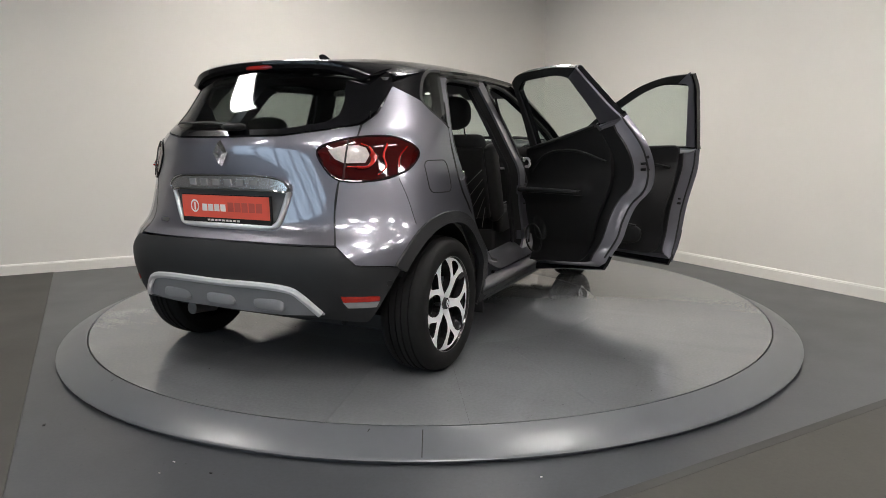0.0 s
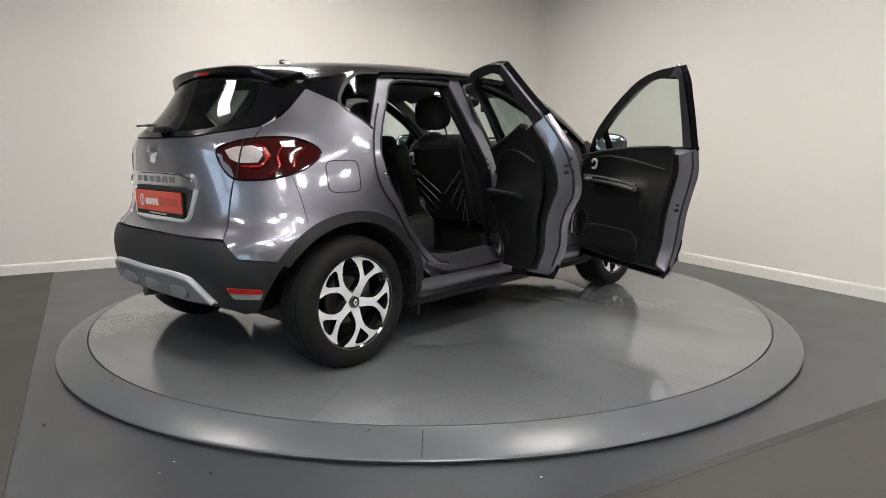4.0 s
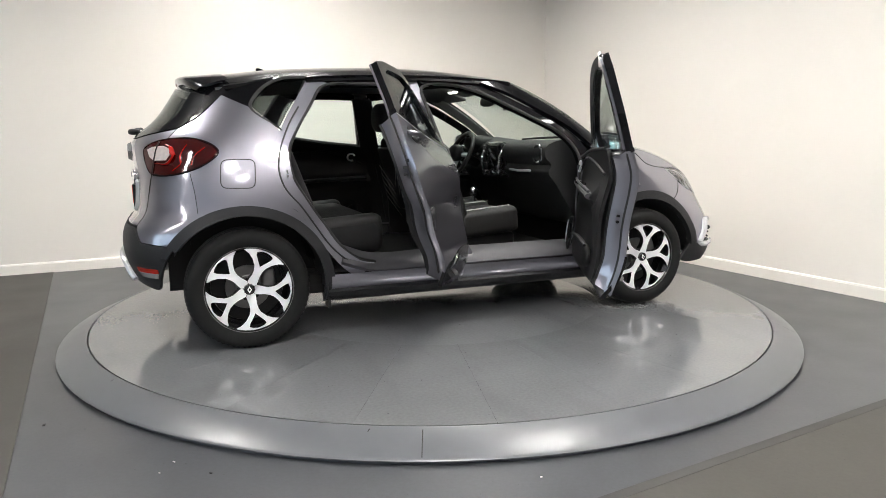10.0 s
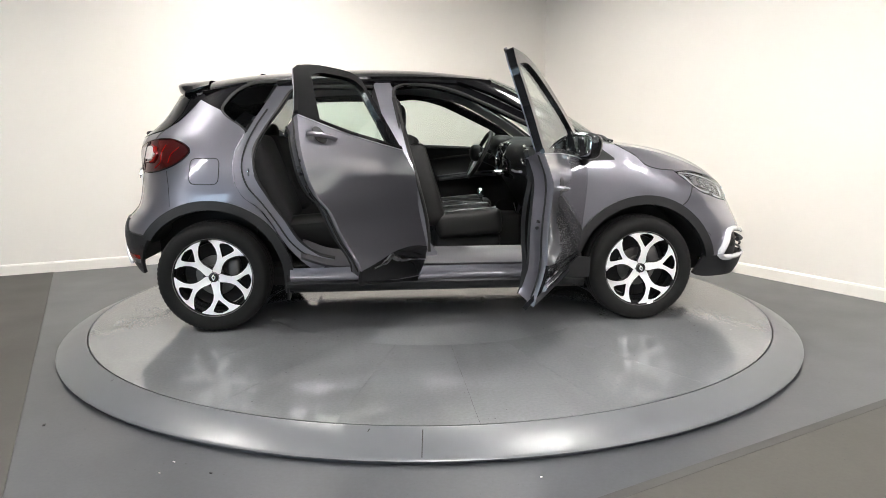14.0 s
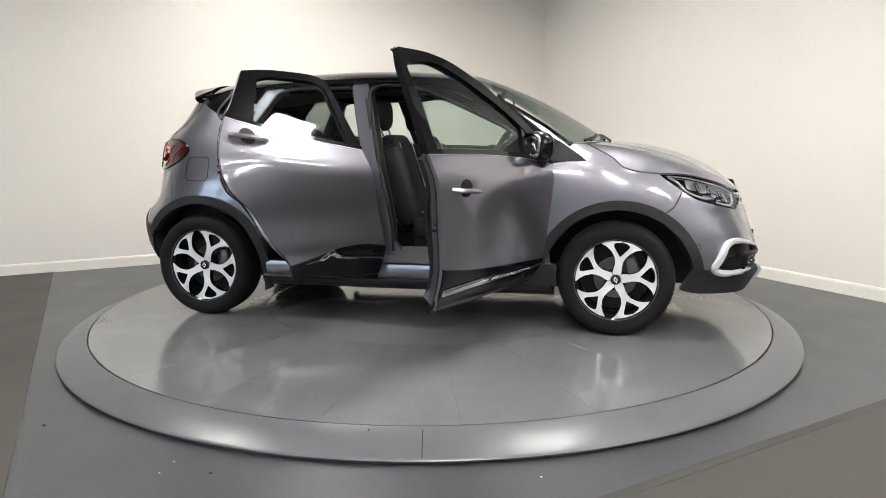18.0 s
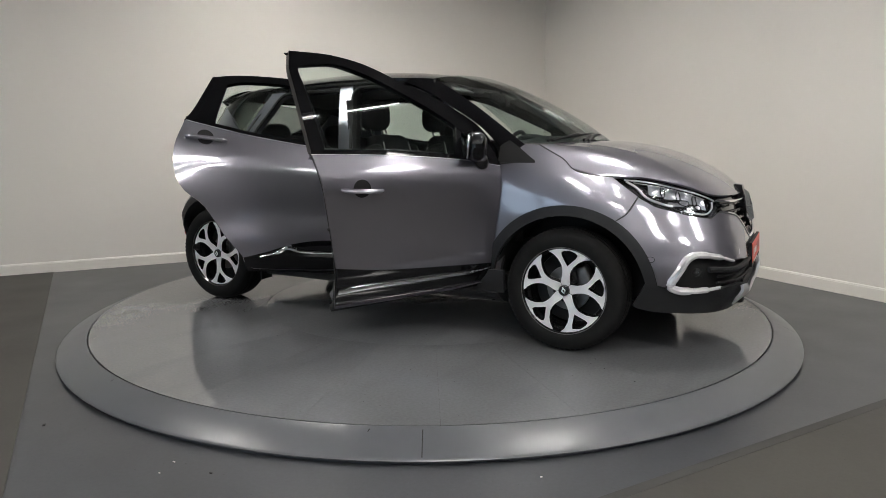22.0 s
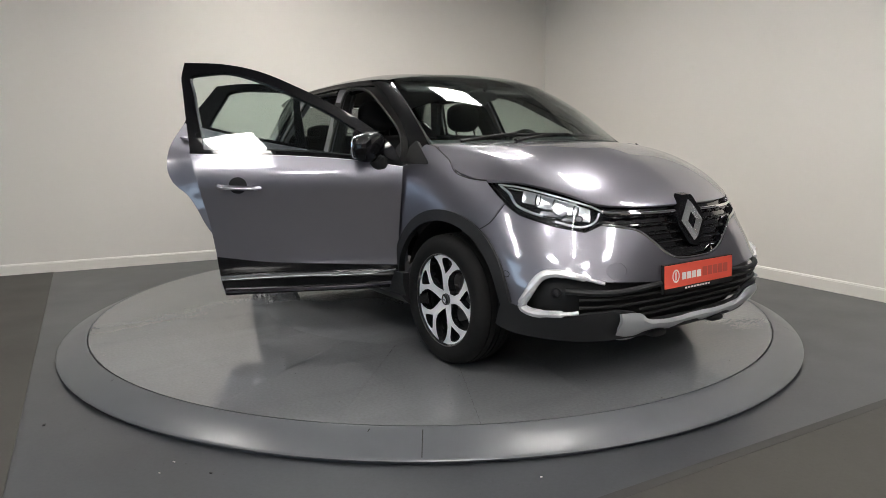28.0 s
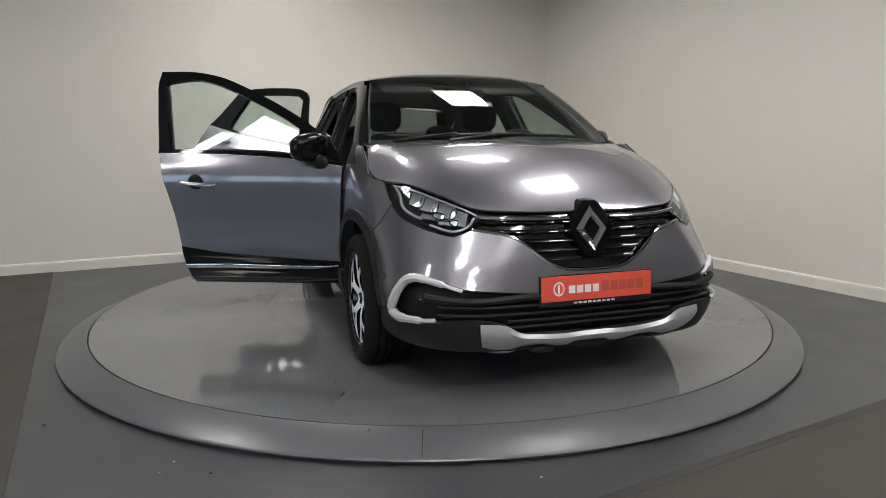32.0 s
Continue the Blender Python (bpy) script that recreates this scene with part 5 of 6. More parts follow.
def make_wheels():
    V, F = tyre_mesh()
    w = mesh_ob("wheel", V, F, M_RUBBER, car, "black tyre on a black alloy wheel with polished forked spokes")
    V, F = lathe([(0.222, -0.090), (0.2285, -0.098), (0.234, -0.098), (0.236, -0.092), (0.228, -0.080), (0.212, -0.060), (0.198, -0.02), (0.195, 0.08)], 72)
    mesh_ob("rim_barrel", V, F, M_RIMBLACK, w)
    V, F = lathe([(0.2265, -0.0935), (0.229, -0.0985), (0.2345, -0.0985), (0.236, -0.094)], 72)
    mesh_ob("rim_lip", V, F, M_DISC, w, "grey rim lip")
    for k in range(5):
        V, F = spoke_mesh(64 + 72 * k, 0.003, 0.0)
        sp = mesh_ob("spoke", V, F, M_ALU, w, "polished forked spoke")
        V, F = spoke_mesh(64 + 72 * k, 0.035, 0.0032)
        mesh_ob("spoke_back", V, F, M_RIMBLACK, w)
        a = radians(64 + 36 + 72 * k)
        c, s = math.cos(a), math.sin(a)
        V, F = lathe([(0.0, -0.074), (0.008, -0.074), (0.010, -0.072), (0.011, -0.05)], 6)
        mesh_ob("wheel_bolt", np.array(V) + (0.053 * c, 0.0, 0.053 * s), F, M_DARK, w)
    V, F = lathe([(0.0, -0.086), (0.024, -0.086), (0.028, -0.083), (0.030, -0.07)], 32)
    mesh_ob("hub_cap", V, F, M_RIMBLACK, w, "black hub cap")
    dm = [(0.0, 0.019), (0.012, 0.0), (0.0, -0.019), (-0.012, 0.0)]
    di = [(0.0, 0.010), (0.006, 0.0), (0.0, -0.010), (-0.006, 0.0)]
    V = [(x, -0.0885, z) for x, z in dm] + [(x, -0.0885, z) for x, z in di] + [(x, -0.085, z) for x, z in dm]
    F = [(i, (i + 1) % 4, 4 + (i + 1) % 4, 4 + i) for i in range(4)] + [(i, 8 + i, 8 + (i + 1) % 4, (i + 1) % 4) for i in range(4)]
    mesh_ob("cap_emblem", V, F, M_ALU, w, smooth=False)
    V, F = lathe([(0.0, -0.020), (0.065, -0.020), (0.068, -0.008), (0.118, -0.008), (0.120, -0.002), (0.118, 0.012), (0.0, 0.012)], 48)
    mesh_ob("brake_disc", V, F, M_DISC, w, "steel brake disc")
    V, F = ellipsoid((0.105, -0.005, 0.03), (0.04, 0.035, 0.075), 3.5, 10, 16)
    mesh_ob("brake_caliper", V, F, M_DISC, w, "grey brake caliper")
    V, F = lathe([(0.0, 0.03), (0.19, 0.03), (0.195, 0.05)], 40)
    mesh_ob("wheel_back", V, F, M_DARK, w)
    spots = [(RW, -0.755, 0, 0), (FW, -0.758, 18, 0), (RW, 0.755, 20, 180), (FW, 0.758, 50, 180)]
    for k, (x, y, spin, yaw) in enumerate(spots):
        m = Matrix.Translation((x - AX, y - AY, HUB_Z + 0.012)) @ pose(0, 0, 0, 0, 0, yaw) @ pose(0, 0, 0, 0, -spin, 0)
        if k == 0:
            w.matrix_basis = m
        else:
            copy_thing(w, m)


make_wheels()


# ---------------------------------------------------------------- front and rear details
MIDF, MIDR = XA + CAP, XB - CAP
TOW = (1.918, 0.550)
HEADLAMP = [(1.469, 0.915), (1.612, 0.904), (1.778, 0.861), (1.888, 0.817), (1.922, 0.790), (1.880, 0.746), (1.831, 0.712), (1.733, 0.734), (1.617, 0.776), (1.561, 0.822)]
TAILLAMP = [(-1.903, 1.062), (-1.834, 1.096), (-1.708, 1.118), (-1.560, 1.117), (-1.462, 1.083), (-1.432, 1.050), (-1.490, 0.990), (-1.595, 0.947), (-1.712, 0.930), (-1.825, 0.940), (-1.872, 0.985)]


def skin_tube(pts, r, push=0.0, n=40, flat_=1.0, seg=8):
    p = spline(pts, n) if len(pts) > 2 else np.array(pts, float)
    return tube([tuple(v) for v in surf(p[:, 0], p[:, 1], push)], r, seg, n, flat=flat_)


def twin(name, VF, mat, label="", parents=None):
    """A part on the right and its mirror on the left."""
    V, F = VF
    V = np.asarray(V, float)
    a = mesh_ob(name, V - OFF, F, mat, parents[0] if parents else car, label)
    b = mesh_ob(name, V * (1, -1, 1) - OFF, [tuple(reversed(f)) for f in F], mat, parents[1] if parents else car, label)
    return a, b


def patch(poly, push, thick=0.006, h=0.014):
    return panel("", [tuple(p) for p in poly], None, h=h, thick=thick, push=push, make=False)


def emblem(name, x, z, w, h, lean, facing, label):
    """A plain bright diamond ring."""
    V, F = [], []
    o = [(0, h), (w, 0), (0, -h), (-w, 0)]
    i = [(0, h * 0.52), (w * 0.50, 0.0), (0, -h * 0.52), (-w * 0.50, 0.0)]
    m = [((a[0] + b[0]) / 2, (a[1] + b[1]) / 2) for a, b in zip(o, i)]
    for ring, d in ((o, 0.0), (m, 0.022), (i, 0.0)):
        for yy, zz in ring:
            V.append((x + facing * d + lean * zz, yy, z + zz))
    for k in range(4):
        for r in (0, 4):
            F.append((r + k, r + (k + 1) % 4, r + 4 + (k + 1) % 4, r + 4 + k))
    if facing > 0:
        F = [tuple(reversed(f)) for f in F]
    cp(name, V, F, M_EMBLEM, None, label, smooth=False)


def plate(name, x, z, facing, lean, label):
    """A showroom plate: orange board in a black holder, with plain bars where its lettering stands."""
    def board(y0, y1, z0, z1, d0, d1):
        V = []
        for d in (d0, d1):
            for yy, zz in ((y0, z0), (y1, z0), (y1, z1), (y0, z1)):
                V.append((x + facing * d + lean * zz, yy, z + zz))
        F = [(0, 1, 2, 3), (7, 6, 5, 4), (0, 4, 5, 1), (1, 5, 6, 2), (2, 6, 7, 3), (3, 7, 4, 0)]
        if facing < 0:
            F = [tuple(reversed(f)) for f in F]
        return V, [tuple(reversed(f)) for f in F]
    s = -facing                       # reading direction
    ob = cp(name, *board(-0.262, 0.262, -0.070, 0.058, 0.0, 0.014), M_DARK, None, label, smooth=False)
    cp("board", *board(-0.258, 0.258, -0.048, 0.054, 0.006, 0.017), M_PLATE, ob, "orange-red board", smooth=False)
    def bar(u0, u1, z0, z1, mat):
        a, b = sorted((u0 * facing, u1 * facing))
        cp("lettering", *board(a, b, z0, z1, 0.010, 0.0176), mat, ob, smooth=False)
    x0 = -0.135
    for k in range(4):
        bar(x0 + 0.037 * k, x0 + 0.037 * k + 0.030, -0.018, 0.014, M_WHITE)
    for k in range(5):
        bar(0.020 + 0.041 * k, 0.020 + 0.041 * k + 0.034, -0.018, 0.024, M_PLATEDARK)
    a = np.linspace(0, 2 * math.pi, 25)[:-1]
    V = [(x + facing * 0.0178 + lean * 0.03 * math.sin(t), facing * (-0.180 + 0.026 * math.cos(t)), z + 0.003 + 0.030 * math.sin(t)) for t in a]
    V += [(x + facing * 0.0178 + lean * 0.02 * math.sin(t), facing * (-0.180 + 0.019 * math.cos(t)), z + 0.003 + 0.022 * math.sin(t)) for t in a]
    F = [(k, (k + 1) % 24, 24 + (k + 1) % 24, 24 + k) for k in range(24)]
    cp("round_mark", V, F, M_WHITE, ob, smooth=False)
    bar(-0.184, -0.176, -0.016, 0.020, M_WHITE)
    for k in range(9):
        cp("small_print", *board(*sorted((facing * (-0.11 + 0.022 * k), facing * (-0.094 + 0.022 * k))), -0.063, -0.055, 0.006, 0.0148), M_WHITE, ob, smooth=False)


M_PLATEDARK = shader("dark_plate_print", (0.50, 0.085, 0.06), 0.4)
M_EMBLEM = shader("satin_chrome", (0.88, 0.88, 0.89), 0.14, 0.95, 0.3)
M_CAVITY = shader("lamp_smoked_bezel", (0.10, 0.10, 0.105), 0.22, 0.8, noise_scale=14, vary=0.6)
M_REFLECT = shader("lamp_reflector", (0.9, 0.9, 0.92), 0.2, 0.7, 0.5)
M_DRL = shader("daytime_light_bar", (0.84, 0.84, 0.86), 0.22, 0.4, 0.6)


def make_front():
    # headlamps
    lamps = twin("headlamp", patch(HEADLAMP, -0.055, 0.01), M_CAVITY, "clear headlamp with a black bezel and bright inner light bars")
    ca = np.mean(HEADLAMP, axis=0)
    # shroud between lens and cavity
    P = spline(HEADLAMP, 60, True)
    V = np.vstack([surf(P[:, 0], P[:, 1], 0.0), surf(P[:, 0], P[:, 1], -0.055)])
    F = [(i, (i + 1) % 60, 60 + (i + 1) % 60, 60 + i) for i in range(60)]
    twin("bezel", (V, F), M_CAVITY, "", lamps)
    # bright bar along the upper edge and the C-shaped hook at the rear
    twin("light_bar", skin_tube([(1.52, 0.900), (1.62, 0.888), (1.76, 0.850), (1.87, 0.808), (1.905, 0.787)], 0.0055, -0.018, 40, 0.8), M_DRL, "bright upper light bar", lamps)
    twin("light_bar", skin_tube([(1.53, 0.893), (1.57, 0.862), (1.60, 0.815), (1.66, 0.782), (1.70, 0.770)], 0.006, -0.026, 30), M_DRL, "bright hooked light bar", lamps)
    twin("light_bar", skin_tube([(1.74, 0.748), (1.83, 0.727), (1.875, 0.750), (1.892, 0.782)], 0.005, -0.02, 30), M_DRL, "bright lower light bar", lamps)
    for a, z, w, h, tilt in ((1.655, 0.842, 0.035, 0.030, 0.3), (1.715, 0.826, 0.038, 0.034, 0.4), (1.782, 0.803, 0.042, 0.036, 0.5), (1.838, 0.776, 0.030, 0.034, 0.3), (1.735, 0.778, 0.050, 0.014, 0.2), (1.80, 0.757, 0.036, 0.012, 0.2)):
        cell = [(a - w * 0.8, z + h), (a + w, z + h * 0.6), (a + w * 0.8, z - h), (a - w, z - h * 0.6)]
        P = np.array([surf(x, y, -0.040) for x, y in cell] + [surf(a + tilt * 0.01, z - 0.004, -0.054)])
        twin("reflector", (P, [(0, 4, 1), (1, 4, 2), (2, 4, 3), (3, 4, 0)]), M_REFLECT, "faceted chrome lamp reflector", lamps)
        loop = [tuple(p) for p in P[:4]]
        twin("reflector_rim", tube(loop, 0.0028, 6, 24, closed=True), M_CAVITY, "", lamps)
    twin("light_bar", skin_tube([(1.56, 0.886), (1.68, 0.862), (1.80, 0.822), (1.86, 0.796)], 0.0035, -0.026, 30, 0.8), M_REFLECT, "", lamps)
    twin("lens", patch(HEADLAMP, 0.001, 0.004), M_LENS, "clear headlamp lens", lamps)
    # grille
    g = [(1.885, 0.812), (2.0, 0.806), (2.19, 0.802), (MIDF, 0.800), (MIDF, 0.572), (2.177, 0.575), (2.131, 0.602), (2.07, 0.661), (2.018, 0.707), (1.888, 0.736)]
    V, F = patch(g, -0.030, 0.01)
    cp("grille", V, F, M_RIMBLACK, None, "black upper grille with thin horizontal slats", True)
    for k, z in enumerate((0.765, 0.728, 0.690, 0.652, 0.615)):
        a0 = float(np.interp(z, (0.575, 0.602, 0.661, 0.707, 0.736, 0.80), (2.19, 2.14, 2.08, 2.03, 1.92, 1.90)))
        V, F = skin_tube([(a0, z), ((a0 + MIDF) / 2, z), (MIDF, z)], 0.010, -0.020, 20, 0.8)
        cp("grille_slat", V, F, M_BLACK, None, "", True)
        for j in range(5):
            aj = a0 + (MIDF - 0.06 - a0) * (j + 0.4) / 5
            V, F = skin_tube([(aj, z - 0.002), (aj + 0.014, z - 0.002), (aj + 0.03, z - 0.002)], 0.0045, -0.0105, 6)
            cp("grille_stud", V, F, M_RIMBLACK, None, "", True)
    V, F = skin_tube([(1.90, 0.790), (2.0, 0.782), (2.13, 0.780), (2.205, 0.780)], 0.0075, 0.0, 30, 0.9)
    cp("grille_strip", V, F, M_CHROME, None, "thin chrome strip across the grille", True)
    V, F = skin_tube([(1.89, 0.738), (1.95, 0.728), (2.018, 0.707), (2.07, 0.661), (2.131, 0.602), (2.177, 0.577), (2.23, 0.570), (MIDF, 0.569)], 0.0085, -0.004, 60, 0.9)
    cp("grille_strip", V, F, M_CHROME, None, "chrome strip under the grille", True)
    # emblem on a black shield
    o = [(0, 0.121), (0.036, 0.119), (0.052, 0.104), (0.104, 0.022), (0.106, 0.0), (0.101, -0.024), (0.046, -0.106), (0.03, -0.116), (0, -0.118)]
    ring = [(y, z) for y, z in o] + [(-y, z) for y, z in reversed(o[1:-1])]
    xc, zc = float(x_front(0.73)) - 0.004, 0.735
    V = [(xc - 0.03 - 0.25 * z, y, zc + z) for y, z in ring] + [(xc + 0.008 - 0.25 * z, y * 0.93, zc + z * 0.95) for y, z in ring]
    K = len(ring)
    F = [(i, (i + 1) % K, K + (i + 1) % K, K + i) for i in range(K)] + [tuple(range(K, 2 * K))]
    cp("emblem_shield", V, F, M_BLACK, None, "gloss black shield behind the emblem", smooth=False)
    emblem("emblem", xc + 0.010, zc, 0.073, 0.094, -0.25, 1, "plain chrome diamond emblem")
    plate("front_plate", float(x_front(0.50)) - 0.002, 0.497, 1, -0.06, "orange showroom plate in a black holder")
    # fog lamp surrounds
    lo = [(1.871, 0.505), (1.792, 0.533), (1.725, 0.544), (1.690, 0.528), (1.648, 0.446), (1.634, 0.392), (1.660, 0.372), (1.735, 0.374), (1.795, 0.384)]
    twin("fog_trim", skin_tube(lo, [0.008, 0.015, 0.018, 0.020, 0.021, 0.021, 0.020, 0.016, 0.009], 0.007, 60, 1.0), M_DRL, "bright silver C-shaped fog lamp surround")
    c = surf(1.745, 0.455, -0.03)
    V, F = ellipsoid(tuple(c), (0.026, 0.026, 0.026), 2.0, 12, 20)
    twin("fog_lamp", (V, F), M_LENS, "small round fog lamp")
    V, F = ellipsoid(tuple(c - (0.02, 0, 0)), (0.022, 0.022, 0.022), 2.0, 10, 16)
    twin("fog_reflector", (V, F), M_DARK)
    for z in (0.465, 0.435, 0.402, 0.372, 0.345):
        a0 = 1.80 if z > 0.38 else 2.0
        V, F = skin_tube([(a0, z), (2.05, z), (MIDF, z)], 0.007, -0.012, 24)
        cp("lower_grille_slat", V, F, M_DARK, None, "", True)
    V, F = skin_tube([(1.76, 0.474), (1.9, 0.462), (2.07, 0.474), (MIDF, 0.474)], 0.014, -0.006, 24)
    cp("lower_grille_bar", V, F, M_PLASTIC, None, "", True)
    # silver skid plate
    top = [(1.919, 0.372), (1.987, 0.362), (2.030, 0.318), (2.18, 0.302), (MIDF, 0.300)]
    bot = [(1.925, 0.252), (1.955, 0.238), (2.005, 0.236), (2.055, 0.258), (2.12, 0.262), (2.15, 0.248), (2.20, 0.246), (2.225, 0.262), (MIDF, 0.264)]
    A, B = spline(top, 40), spline(bot, 40)
    V, F = [], []
    for i in range(40):
        for j in range(7):
            f = j / 6
            p = A[i] * (1 - f) + B[i] * f
            V.append(surf(p[0], p[1], 0.010 + 0.016 * math.sin(f ** 0.6 * math.pi) - 0.034 * f))
    F = [(i * 7 + j, i * 7 + j + 1, i * 7 + j + 8, i * 7 + j + 7) for i in range(39) for j in range(6)]
    F = [tuple(reversed(f)) for f in F]
    V, F = thicken(np.array(V), F, 0.015)
    cp("front_skid_plate", V, F, M_SILVER, None, "silver front skid plate", True)
    for a in (MIDF - 0.17,):
        V, F = ellipsoid(tuple(surf(a, 0.238, 0.005)), (0.03, 0.055, 0.016), 3, 10, 16)
        cp("skid_pad", V, F, M_DARK, None, "", True)
    # wipers and cowl
    V, F = strip([(0.985, -0.735, 1.083), (1.11, -0.50, 1.092), (1.19, -0.25, 1.097), (1.215, 0, 1.099), (1.19, 0.25, 1.097), (1.11, 0.50, 1.092), (0.985, 0.735, 1.083)],
                 [(1.05, -0.74, 1.070), (1.16, -0.50, 1.080), (1.23, -0.25, 1.088), (1.25, 0, 1.09), (1.23, 0.25, 1.088), (1.16, 0.50, 1.080), (1.05, 0.74, 1.070)], 40, 4, 0.0, (0, 0, 1), 0.03)
    cp("cowl", V, F, M_DARK, None, "black plastic cowl under the windscreen")
    for pts in ([(1.19, -0.33, 1.105), (1.165, -0.05, 1.128), (1.135, 0.25, 1.128), (1.06, 0.50, 1.118)], [(1.07, -0.60, 1.100), (1.125, -0.40, 1.122), (1.15, -0.15, 1.135), (1.16, 0.10, 1.135)]):
        V, F = tube(pts, 0.007, 8, 24, flat=1.2)
        cp("wiper", V, F, M_DARK, None, "black windscreen wiper")
        V, F = tube([(pts[0][0] + 0.035, pts[0][1] - 0.02, 1.10), (pts[1][0] + 0.012, pts[1][1], pts[1][2] + 0.008), ((pts[1][0] + pts[2][0]) / 2, (pts[1][1] + pts[2][1]) / 2, pts[2][2] + 0.004)], 0.007, 8, 16)
        cp("wiper_arm", V, F, M_DARK)
    # round towing-eye cover
    V, F = skin_tube([(TOW[0] + 0.034 * math.cos(t), TOW[1] + 0.034 * math.sin(t)) for t in np.linspace(0, 2 * math.pi, 20)], 0.0016, 0.0002, 50, seg=5)
    cp("towing_eye_cover", V, F, M_PAINT, None, "round shut line of the towing eye cover")
    # parking sensor rings
    for a, z in ((1.575, 0.52),):
        V, F = skin_tube([(a + 0.013 * math.cos(t), z + 0.013 * math.sin(t)) for t in np.linspace(0, 6.28, 14)], 0.0018, 0.0, 28, seg=5)
        cp("parking_sensor", V, F, M_SEAL, None, "", True)


def make_rear():
    lamps = twin("tail_lamp", patch(TAILLAMP, 0.006, 0.03), M_REDDARK, "dark red tail lamp with a white reversing light")
    w = [(-1.875, 1.066), (-1.82, 1.084), (-1.73, 1.090), (-1.690, 1.075), (-1.675, 1.040), (-1.700, 1.002), (-1.80, 1.000), (-1.845, 1.022)]
    cw = np.mean(w, axis=0)
    w = [tuple(cw + (np.array(p) - cw) * 0.86) for p in w]
    twin("reversing_light", patch(w, 0.010, 0.006, 0.010), M_WHITELENS, "white reversing light", lamps)
    P = np.array(w)
    c = P.mean(0)
    big = [tuple(c + (p - c) * np.array((1.06, 1.26))) + np.array((0.012, -0.004)) for p in P]
    P2 = spline(big[2:-1], 50)
    V, F = tube([tuple(v) for v in surf(P2[:, 0], P2[:, 1], 0.007)], [0.006] + [0.017] * 4 + [0.008], 8, 50, flat=0.4)
    twin("red_ring", (V, F), M_REDLENS, "bright red light ring", lamps)
    twin("red_band", skin_tube([(-1.60, 1.09), (-1.625, 1.04), (-1.62, 0.99), (-1.66, 0.955)], 0.006, 0.006, 24, 0.5), M_REDLENS, "", lamps)
    twin("red_band", skin_tube([(-1.50, 1.075), (-1.55, 1.03), (-1.56, 0.985)], 0.005, 0.006, 24, 0.5), M_REDLENS, "", lamps)
    twin("lamp_gap", skin_tube([(-1.772, 1.108), (-1.786, 1.05), (-1.802, 0.94)], 0.004, 0.0105, 16), M_SEAL, "", lamps)
    P = spline(TAILLAMP, 70, True)
    V, F = tube([tuple(v) for v in surf(P[:, 0], P[:, 1], 0.001)], 0.007, 6, 70, closed=True)
    twin("lamp_edge", (V, F), M_BLACK, "black lamp edge", lamps)
    # chrome bar, raised letters and plate recess
    half = [(-2.028, 0.903), (-2.052, 0.930), (-2.10, 0.946), (-2.20, 0.953), (MIDR, 0.955), (MIDR, 0.892), (-2.10, 0.889), (-2.040, 0.886)]
    both = half[:5] + [(2 * MIDR - a, z) for a, z in reversed(half[:4])] + [(2 * MIDR - a, z) for a, z in reversed(half[6:])] + [half[5]] + half[6:]
    V, F = patch(both, 0.020, 0.02, 0.012)
    bar = cp("number_plate_bar", V, F, M_EMBLEM, None, "chrome panel above the rear plate with raised lettering")
    oo = both + [both[0]]
    V, F = skin_tube(oo, 0.006, 0.018, 120, seg=8)
    cp("bar_edge", V, F, M_CHROME, bar, "rounded chrome edge")
    for k in range(6):
        a0 = MIDR - 0.205 + 0.073 * k
        V, F = patch([(a0, 0.908), (a0 + 0.040, 0.908), (a0 + 0.040, 0.936), (a0, 0.936)], 0.024, 0.008, 0.012)
        cp("lettering", V, F, M_SKID, bar, smooth=False)
    o = [(-2.030, 0.884), (-2.036, 0.868), (-2.085, 0.750), (-2.105, 0.733), (-2.15, 0.727), (MIDR, 0.725)]
    oo = o + [(2 * MIDR - a, z) for a, z in reversed(o[:-1])]
    V, F = skin_tube(oo, 0.013, 0.003, 100, seg=10)
    cp("plate_recess_frame", V, F, M_BRIGHT, None, "bright frame round the plate recess")
    inner = [(a - 0.012 if a < MIDR else a, z) for a, z in o]
    both = inner[:-1] + [inner[-1]] + [(2 * MIDR - a, z) for a, z in reversed(inner[:-1])]
    V, F = patch(both, 0.0025, 0.004, 0.016)
    cp("plate_recess", V, F, M_DULL, None, "dark back of the plate recess")
    plate("rear_plate", float(x_rear(0.81)) - 0.004, 0.808, -1, -0.02, "orange showroom plate in a black holder")
    emblem("emblem", float(x_rear(1.05)) - 0.004, 1.052, 0.036, 0.057, 0.0, -1, "plain chrome diamond emblem")
    # badge low on the tailgate
    V, F = patch([(2 * MIDR + 1.93, 0.742), (2 * MIDR + 1.985, 0.742), (2 * MIDR + 1.985, 0.726), (2 * MIDR + 1.93, 0.726)], 0.003, 0.004, 0.01)
    cp("badge", V, F, M_CHROME, None, "small badge")
    # silver skid plate with three pads
    half = [(MIDR, 0.486), (-2.005, 0.480), (-1.962, 0.447), (-1.891, 0.366), (-2.073, 0.352), (MIDR, 0.350)]
    both = half + [(2 * MIDR - a, z) for a, z in reversed(half[1:-1])]
    V, F = patch(both, 0.020, 0.02, 0.014)
    sk = cp("rear_skid_plate", V, F, M_SKID, None, "silver and grey rear skid plate")
    rim_ = [(MIDR, 0.482), (-2.015, 0.474), (-1.972, 0.443), (-1.905, 0.370)]
    oo = list(reversed(rim_)) + [(2 * MIDR - a, z) for a, z in rim_[1:]]
